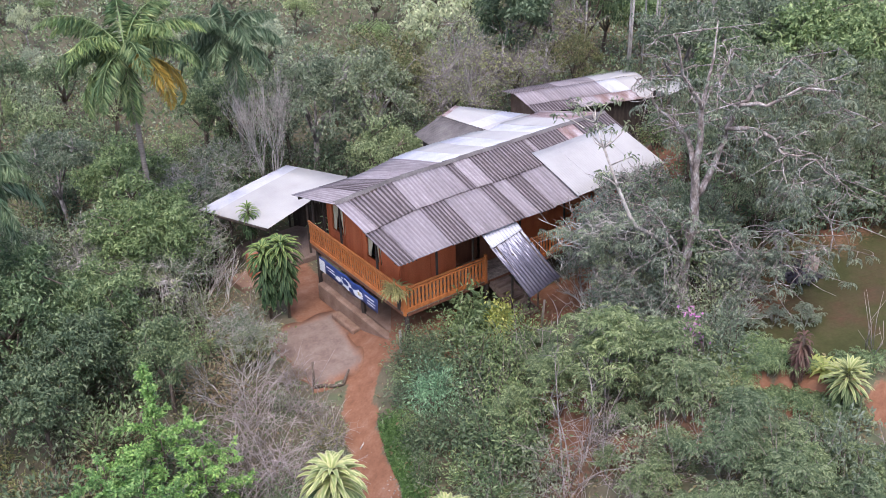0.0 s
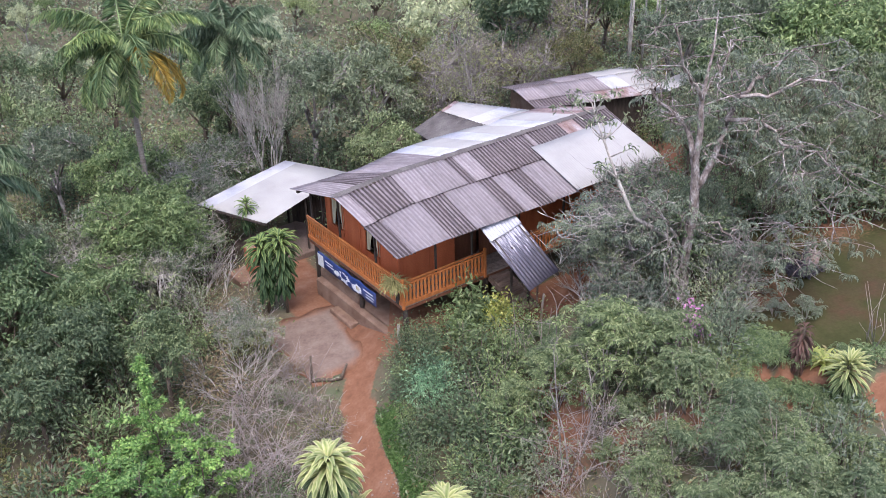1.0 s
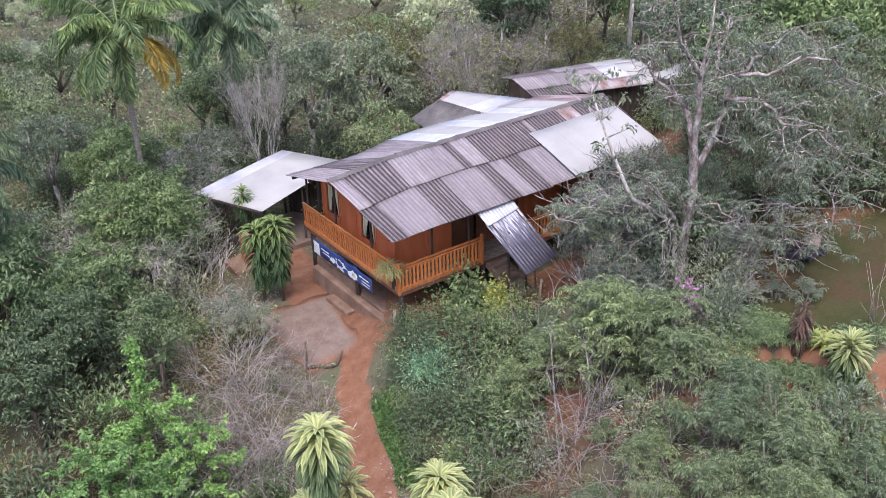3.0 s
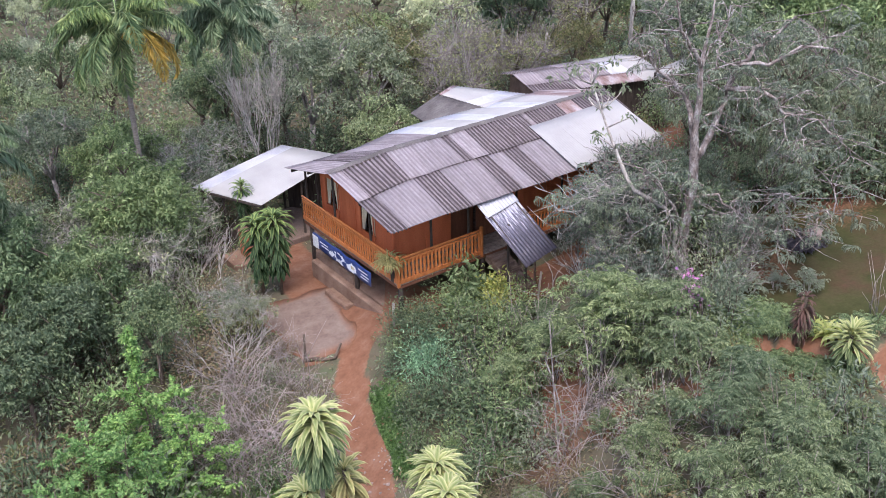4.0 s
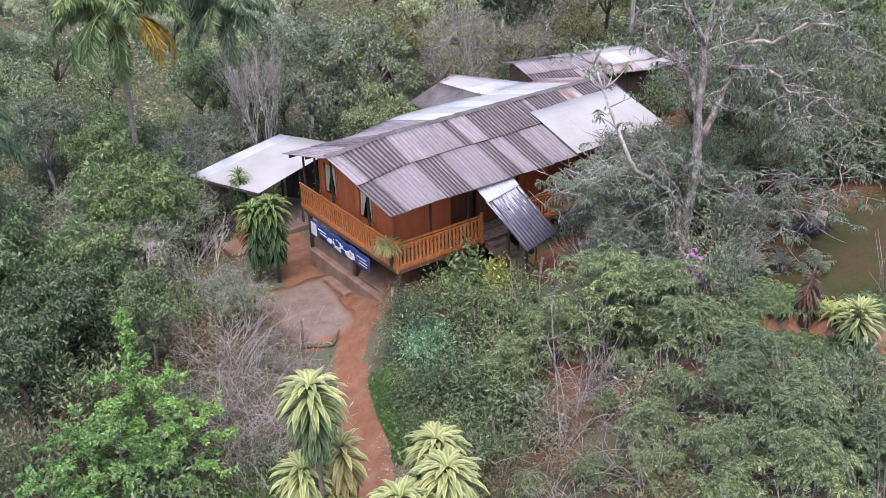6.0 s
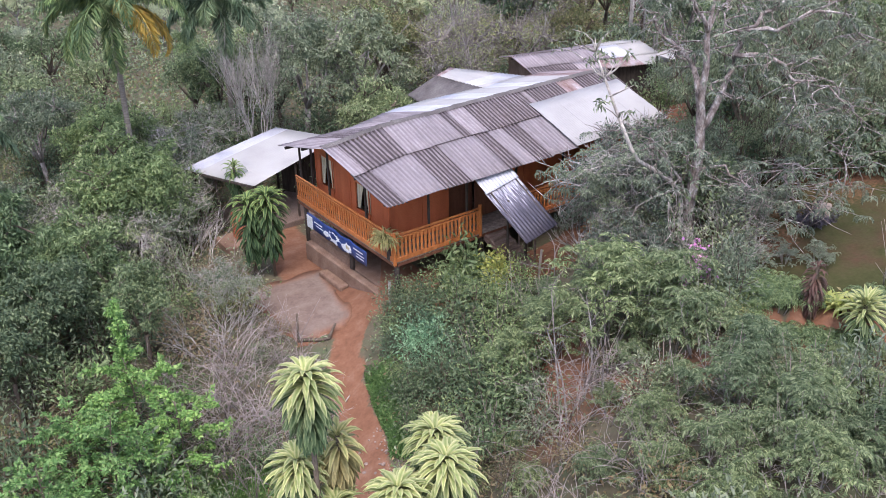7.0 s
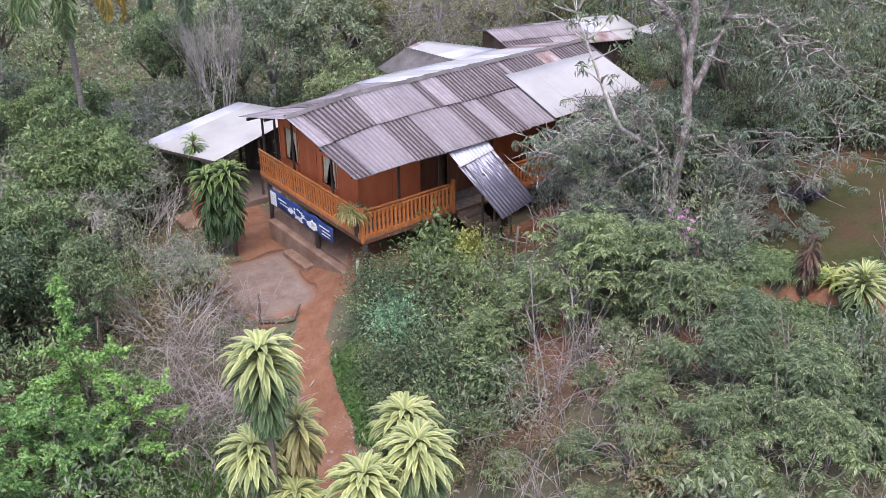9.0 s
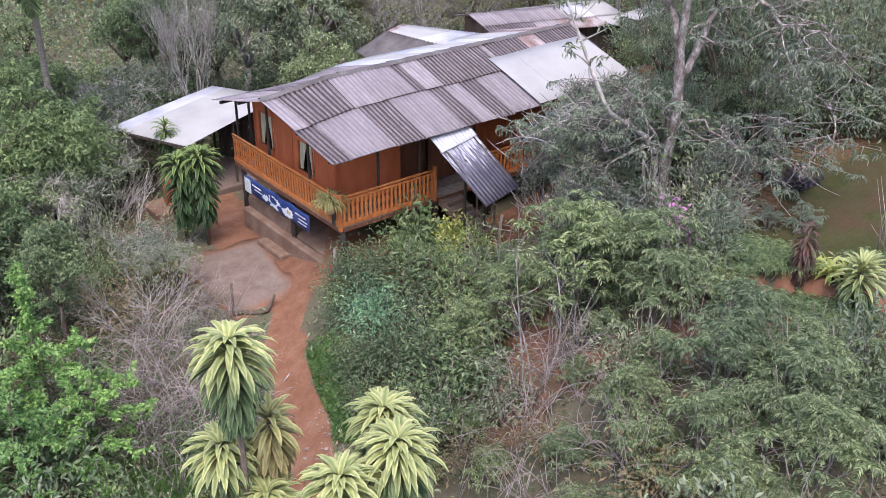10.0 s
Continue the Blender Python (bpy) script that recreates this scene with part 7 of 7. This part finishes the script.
def ground_cover():
    """Low leaves, seedlings and grass over the open forest floor: one sheet of many small blades."""
    rng = np.random.default_rng(121)
    n = 64000
    d = rng.uniform(-16, 34, n)
    r = rng.uniform(-0.37, 0.37, n) * (d + 40)
    x, y = 0.825 * r + 0.565 * d, -0.565 * r + 0.825 * d
    open_ = (earth_zone(x, y) < 0.25 + 0.3 * rng.random(n)) & (lawn_zone(x, y) < 0.4 + 0.5 * rng.random(n))
    built = ((x > -0.9) & (x < 10.5) & (y > -0.9) & (y < 5.8)) | ((x > -1.0) & (x < 2.8) & (y > 7.6) & (y < 10.9)) | ((x > -2.7) & (x < -0.4) & (y > 0.8) & (y < 5.2))
    keep = open_ & ~built
    x, y, d, r = x[keep], y[keep], d[keep], r[keep]
    clump = 0.5 + 0.5 * np.sin(x * 1.9 + np.sin(y * 1.3) * 2) * np.cos(y * 1.7 + np.sin(x * 0.9) * 2)
    h = rng.random(len(x)) ** 1.5 * (0.1 + 0.45 * clump)
    C = np.stack([x, y, height(x, y) + 0.03 + h], axis=1)
    A = rng.normal(size=C.shape) * 0.7 + np.array([[0, 0, 0.5]])
    s = 0.6 + 0.8 * rng.random(len(x)) + np.clip(d, 0, 40) * 0.035
    for k, (name, label, m) in enumerate((("ground_cover", "low green leaves and seedlings over the forest floor", "leaf_grey"), ("ground_cover", "fresh grass and low herbs over the forest floor", "grass"), ("ground_litter", "withered leaves and dry stalks on the forest floor", "leaf_brown"))):
        kind = np.arange(len(x)) % 3
        kind = np.where((r > -2) & (d < -3) & (np.arange(len(x)) % 2 == 0), 2, kind)
        sel = kind == k
        me = leaves(name, C[sel], A[sel], 0.11 * s[sel], (0.02 if m == "grass" else 0.045) * s[sel], M[m], rng)
        tagged(new(name, me), label, "ground cover", "", "stuff")


ground_cover()


def far_scrub():
    """Low scrub that closes the forest floor far off."""
    rng = np.random.default_rng(123)
    n = 80000
    d = 15 + 62 * rng.random(n) ** 0.8
    r = rng.uniform(-0.4, 0.4, n) * (d + 32)
    x, y = 0.825 * r + 0.565 * d, -0.565 * r + 0.825 * d
    lump = 0.5 + 0.5 * np.sin(x * 1.1 + 2 * np.sin(y * 0.53)) * np.cos(y * 0.9 + 2 * np.sin(x * 0.47))
    keep = ~((x > 5) & (x < 15.5) & (y > 3) & (y < 9))
    x, y, d, lump = x[keep], y[keep], d[keep], lump[keep]
    C = np.stack([x, y, height(x, y) + rng.random(len(x)) * (0.3 + 1.5 * lump)], axis=1)
    A = rng.normal(size=C.shape) * 0.8 + np.array([[0, 0, 0.3]])
    s = (0.13 + 0.0035 * d) * (0.7 + 0.6 * rng.random(len(x)))
    # the first scrub's leaf colour has distance haze painted in
    for k, (label, m) in enumerate((("distant green scrub paled with painted haze between the trees", "leaf_far"), ("distant fresh green scrub between the trees", "leaf_grey"), ("distant dark green scrub between the trees", "leaf_mid"))):
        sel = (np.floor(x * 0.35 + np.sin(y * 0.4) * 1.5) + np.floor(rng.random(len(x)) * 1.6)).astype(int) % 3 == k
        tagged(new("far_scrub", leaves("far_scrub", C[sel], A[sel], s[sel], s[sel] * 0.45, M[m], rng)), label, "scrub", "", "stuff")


far_scrub()


def verge():
    """Fresh grass along the path's upper side."""
    rng = np.random.default_rng(122)
    n = 9000
    u = rng.random(n)
    x = -2.15 + 0.55 * rng.normal(size=n) * 0.6 - u * 0.9
    y = -1.9 - u * 2.6 + 0.25 * rng.normal(size=n)
    keep = earth_zone(x, y) < 0.45
    x, y = x[keep], y[keep]
    h = 0.06 + 0.24 * rng.random(len(x)) ** 1.6
    C = np.stack([x, y, height(x, y) + h * 0.5], axis=1)
    A = rng.normal(size=C.shape) * 0.8 + np.array([[0, 0, 0.5]])
    tagged(new("verge_grass", leaves("verge_grass", C, A, 0.07 + h * 0.5, 0.035, M["leaf_verge"], rng)), "fresh green grass beside the path", "grass", "", "stuff")


verge()


def low_grass():
    """Grass below the saplings and round the foot of the cane plants."""
    rng = np.random.default_rng(126)
    n = 15000
    u = rng.random(n)
    x = -9.4 + 3.1 * u + 0.6 * rng.normal(size=n)
    y = -1.0 - 2.1 * u + 0.8 * rng.normal(size=n)
    keep = earth_zone(x, y) < 0.4
    x, y = x[keep], y[keep]
    h = 0.1 + 0.16 * rng.random(len(x))
    C = np.stack([x, y, height(x, y) + h * 0.5], axis=1)
    A = rng.normal(size=C.shape) * 0.5 + np.array([[0, 0, 0.9]])
    tagged(new("low_grass", leaves("low_grass", C, A, h * 1.3, 0.022, M["grass"], rng)), "fresh green grass below the saplings", "grass", "", "stuff")


low_grass()


FAR = [broad_tree("far_tree", "distant dark green forest tree", 111, 5.2, 1.9, 1.9, "leaf_mid", "bark_brown", 52, 32, L=0.28, W=0.11, rad=0.6, group="far woods", twigs=8, sides=4),
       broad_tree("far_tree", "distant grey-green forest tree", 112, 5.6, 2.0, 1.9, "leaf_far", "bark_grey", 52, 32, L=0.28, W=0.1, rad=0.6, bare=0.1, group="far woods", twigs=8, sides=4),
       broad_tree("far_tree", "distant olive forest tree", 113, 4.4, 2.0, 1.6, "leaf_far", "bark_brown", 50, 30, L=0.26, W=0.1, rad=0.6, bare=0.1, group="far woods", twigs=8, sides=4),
       broad_tree("far_tree", "distant fresh green forest tree", 114, 4.8, 2.1, 1.7, "leaf_bamboo", "bark_brown", 52, 32, L=0.28, W=0.1, rad=0.6, group="far woods", twigs=8, sides=4)]


MID = [broad_tree("forest_tree", "%s forest tree beyond the houses" % tone, 115 + i, 3.6 + 0.3 * i, 1.5, 1.5, leaf, "bark_brown", 62, 34, L=0.17, W=0.07, rad=0.45, bare=0.1, group="trees of the wood", twigs=14, sides=4)
       for i, (tone, leaf) in enumerate((("mid-green", "leaf_bamboo"), ("grey-green", "leaf_grey"), ("fresh green", "leaf_feather"), ("dark green", "leaf_dark")))]


def far_woods():
    py = random.Random(9)
    n, spots = 0, []
    while n < 140:
        d = py.uniform(14, 62)
        r = py.uniform(-0.42, 0.42) * (d + 28)
        x, y = 0.825 * r + 0.565 * d, -0.565 * r + 0.825 * d
        if any((x - a) ** 2 + (y - b) ** 2 < 2.6 for a, b in spots) or any((x - a) ** 2 + (y - b) ** 2 < 3 for _, a, b, _ in WOOD) or math.hypot(x - 1.5, y - 13) < 2.8 or clear(x, y):
            continue
        spots.append((x, y))
        if d < 24:
            kk = py.choice((0, 1, 2, 2) if r < 0 else (0, 1, 3))
            put_first(DONE, "mid%d" % kk, MID[kk], x, y, py.uniform(0, 360), py.uniform(0.8, 1.15))
            n += 1
            continue
        k = py.choice((1, 3, 3, 1, 0, 2) if r < 0 else (0, 0, 1, 2, 3))
        s = py.uniform(0.5, 0.95) if r < 0 and d < 50 else py.uniform(0.8, 1.35)
        put_first(DONE, "far%d" % k, FAR[k], x, y, py.uniform(0, 360), s)
        n += 1


far_woods()


# ---- small things about the house ----
def hanging_plant():
    """A grass-like plant in a clay pot on the deck's corner, leaves falling over the railing."""
    t = thing("potted_plant", "potted plant with long yellow-green leaves over the railing", "plant", at=(-0.1, 0.28, DECK))
    bm = bmesh.new()
    bmesh.ops.create_cone(bm, cap_ends=True, segments=18, radius1=0.1, radius2=0.15, depth=0.24)
    bmesh.ops.translate(bm, verts=bm.verts, vec=(0, 0, 0.5))
    part("pot", bm, M["clay"], t, "round clay pot")
    bm = bmesh.new()
    box(bm, (0.06, -0.08, 0), (0.2, 0.08, 0.4), 0.01)
    part("stand", bm, M["wood_dark"], t, "dark wooden stand")
    py = random.Random(131)
    V, F, UV = [], [], []
    for i in range(300):
        strap_leaf(V, F, UV, (py.uniform(-0.1, 0.08), py.uniform(-0.1, 0.1), 0.62), i * 2.399, py.uniform(0.35, 0.7), 0.02, py.uniform(0.3, 1.4), py.uniform(2.4, 3.3), 0.15 + py.random() * 0.4, py)
    part_mesh("foliage", strap_mesh("foliage", V, F, UV, M["strap_dry"]), t)


hanging_plant()


def yard_log():
    t = thing("log", "weathered bent log lying in the yard", "log", at=(-1.9, 0.9, 0))
    pts = [(-2.75, 1.0), (-2.5, 0.86), (-2.2, 0.62), (-2.0, 0.56)]
    path = [(Vector((x + 1.9, y - 0.9, hz(x, y) + 0.07)), 0.065 - 0.006 * i) for i, (x, y) in enumerate(pts)]
    path.append((Vector((0.27, -0.1, hz(-1.63, 0.8) + 0.26)), 0.04))
    part_mesh("bole", tubes("bole", [path], M["bark_brown"], 8), t)


yard_log()


def stake(x, y, h, r, label, m="wood_grey", lean=(0, 0)):
    t = thing("stake", label, "post", "wooden stakes", at=(x, y, hz(x, y)))
    part_mesh("shaft", tubes("shaft", [[(Vector((0, 0, -0.2)), r), (Vector((lean[0] * 0.5, lean[1] * 0.5, h * 0.5)), r * 0.95), (Vector((lean[0], lean[1], h)), r * 0.85)]], M[m], 8), t)


stake(-2.72, 1.05, 0.9, 0.04, "thin brown stake standing in the yard", "bark_brown", (0.04, 0.02))
stake(-0.25, -0.05, 0.75, 0.05, "short pale stake beside the corner stilt", "bark_pale")
stake(3.3, -2.4, 0.9, 0.04, "grey stake at the foot of the stairs", "wood_grey", (0.1, 0))
for x, y, ln, az in ((-2.75, -1.7, 0.4, 0.6), (-2.3, -2.4, 0.3, 2.4)):
    t = thing("stick", "short pale stick lying on the path", "stick", "sticks on the path", at=(x, y, hz(x, y)))
    part_mesh("shaft", tubes("shaft", [[(Vector((-math.cos(az) * ln / 2, -math.sin(az) * ln / 2, 0.03)), 0.02), (Vector((0, 0, 0.035)), 0.022), (Vector((math.cos(az) * ln / 2, math.sin(az) * ln / 2, 0.03)), 0.016)]], M["bark_pale"], 6), t)


def stones():
    """Pale rubble where the path breaks off, and a few stones in the yard."""
    py = random.Random(141)
    spots = [(-3.05 + py.gauss(0, 0.16), -3.85 + py.gauss(0, 0.3), py.uniform(0.02, 0.045)) for _ in range(22)] + [(-3.75 + py.gauss(0, 0.12), -3.2 + py.gauss(0, 0.35), py.uniform(0.03, 0.07)) for _ in range(12)] + [(-3.4 + py.gauss(0, 0.3), -4.6 + py.gauss(0, 0.3), py.uniform(0.03, 0.07)) for _ in range(16)]
    meshes = []
    for k in range(4):
        bm = bmesh.new()
        bmesh.ops.create_icosphere(bm, subdivisions=1, radius=1.0)
        for v in bm.verts:
            v.co *= 0.75 + 0.4 * py.random()
            v.co.z *= 0.6
        me = bpy.data.meshes.new("stone")
        bm.to_mesh(me)
        bm.free()
        me.materials.append(M["rubble"])
        meshes.append(me)
    for i, (x, y, r) in enumerate(spots):
        ob = new("stone", meshes[i % 4])
        ob.matrix_basis = Matrix.Translation((x, y, hz(x, y) + r * 0.25)) @ Matrix.Rotation(py.uniform(0, 6.28), 4, "Z") @ Matrix.Diagonal((r, r * py.uniform(0.7, 1.0), r, 1))
        tagged(ob, "pale broken stone at the path's edge", "stone", "rubble on the path")


stones()


def brick_pillar():
    """A short brick oven pier on a slab before the shelter."""
    x, y = -1.15, 8.15
    g = hz(x, y)
    t = thing("brick_pier", "short red brick pier on a concrete slab", "pier", at=(x, y, g))
    part("slab", box(bmesh.new(), (-0.75, -0.65, -0.35), (0.4, 0.55, 0.12), 0.03), M["earth_wall"], t, "pale mortar slab")
    core = part("core", box(bmesh.new(), (-0.155, -0.155, 0.12), (0.155, 0.155, 1.12)), M["earth_wall"], t, "mortar joints")
    me = bpy.data.meshes.new("brick")
    bm = box(bmesh.new(), (-0.115, -0.055, -0.034), (0.115, 0.055, 0.034), 0.006)
    bm.to_mesh(me)
    bm.free()
    me.materials.append(M["brick"])
    for c in range(12):
        z = 0.165 + c * 0.082
        off = 0.05 if c % 2 else -0.05
        for side in range(4):
            m = Matrix.Rotation(side * math.pi / 2, 4, "Z") @ Matrix.Translation((off, -0.118, z))
            part_mesh("brick", me, core, "", m)


brick_pillar()


def lawn_slab():
    t = thing("stone_slab", "grey stone slab lying on the lawn", "slab", at=(9.0, -7.3, hz(9.0, -7.3)))
    bm = bmesh.new()
    box(bm, (-0.5, -0.24, -0.1), (0.5, 0.24, 0.06), 0.03)
    for v in bm.verts:
        v.co.x += 0.2 * v.co.y
    part("body", bm, M["rubble"], t)
    t.rotation_euler = (0, 0, 0.5)


lawn_slab()


def far_shelter():
    """A small white lean-to beyond the rear house."""
    t = thing("lean_to", "small open lean-to with a white sheet roof", "shelter", at=(16.6, 4.4, hz(16.6, 4.4)))
    part("roof_sheet", beam(bmesh.new(), (-0.9, 0, 2.2), (0.9, 0, 2.35), 0.9, 0.02, 0.0), M["zinc_white"], t)
    for x in (-0.8, 0.8):
        for y in (-0.4, 0.4):
            part("post", box(bmesh.new(), (x - 0.04, y - 0.04, -0.2), (x + 0.04, y + 0.04, 2.19 + 0.08 * x), 0.005), M["wood_dark"], t)


far_shelter()
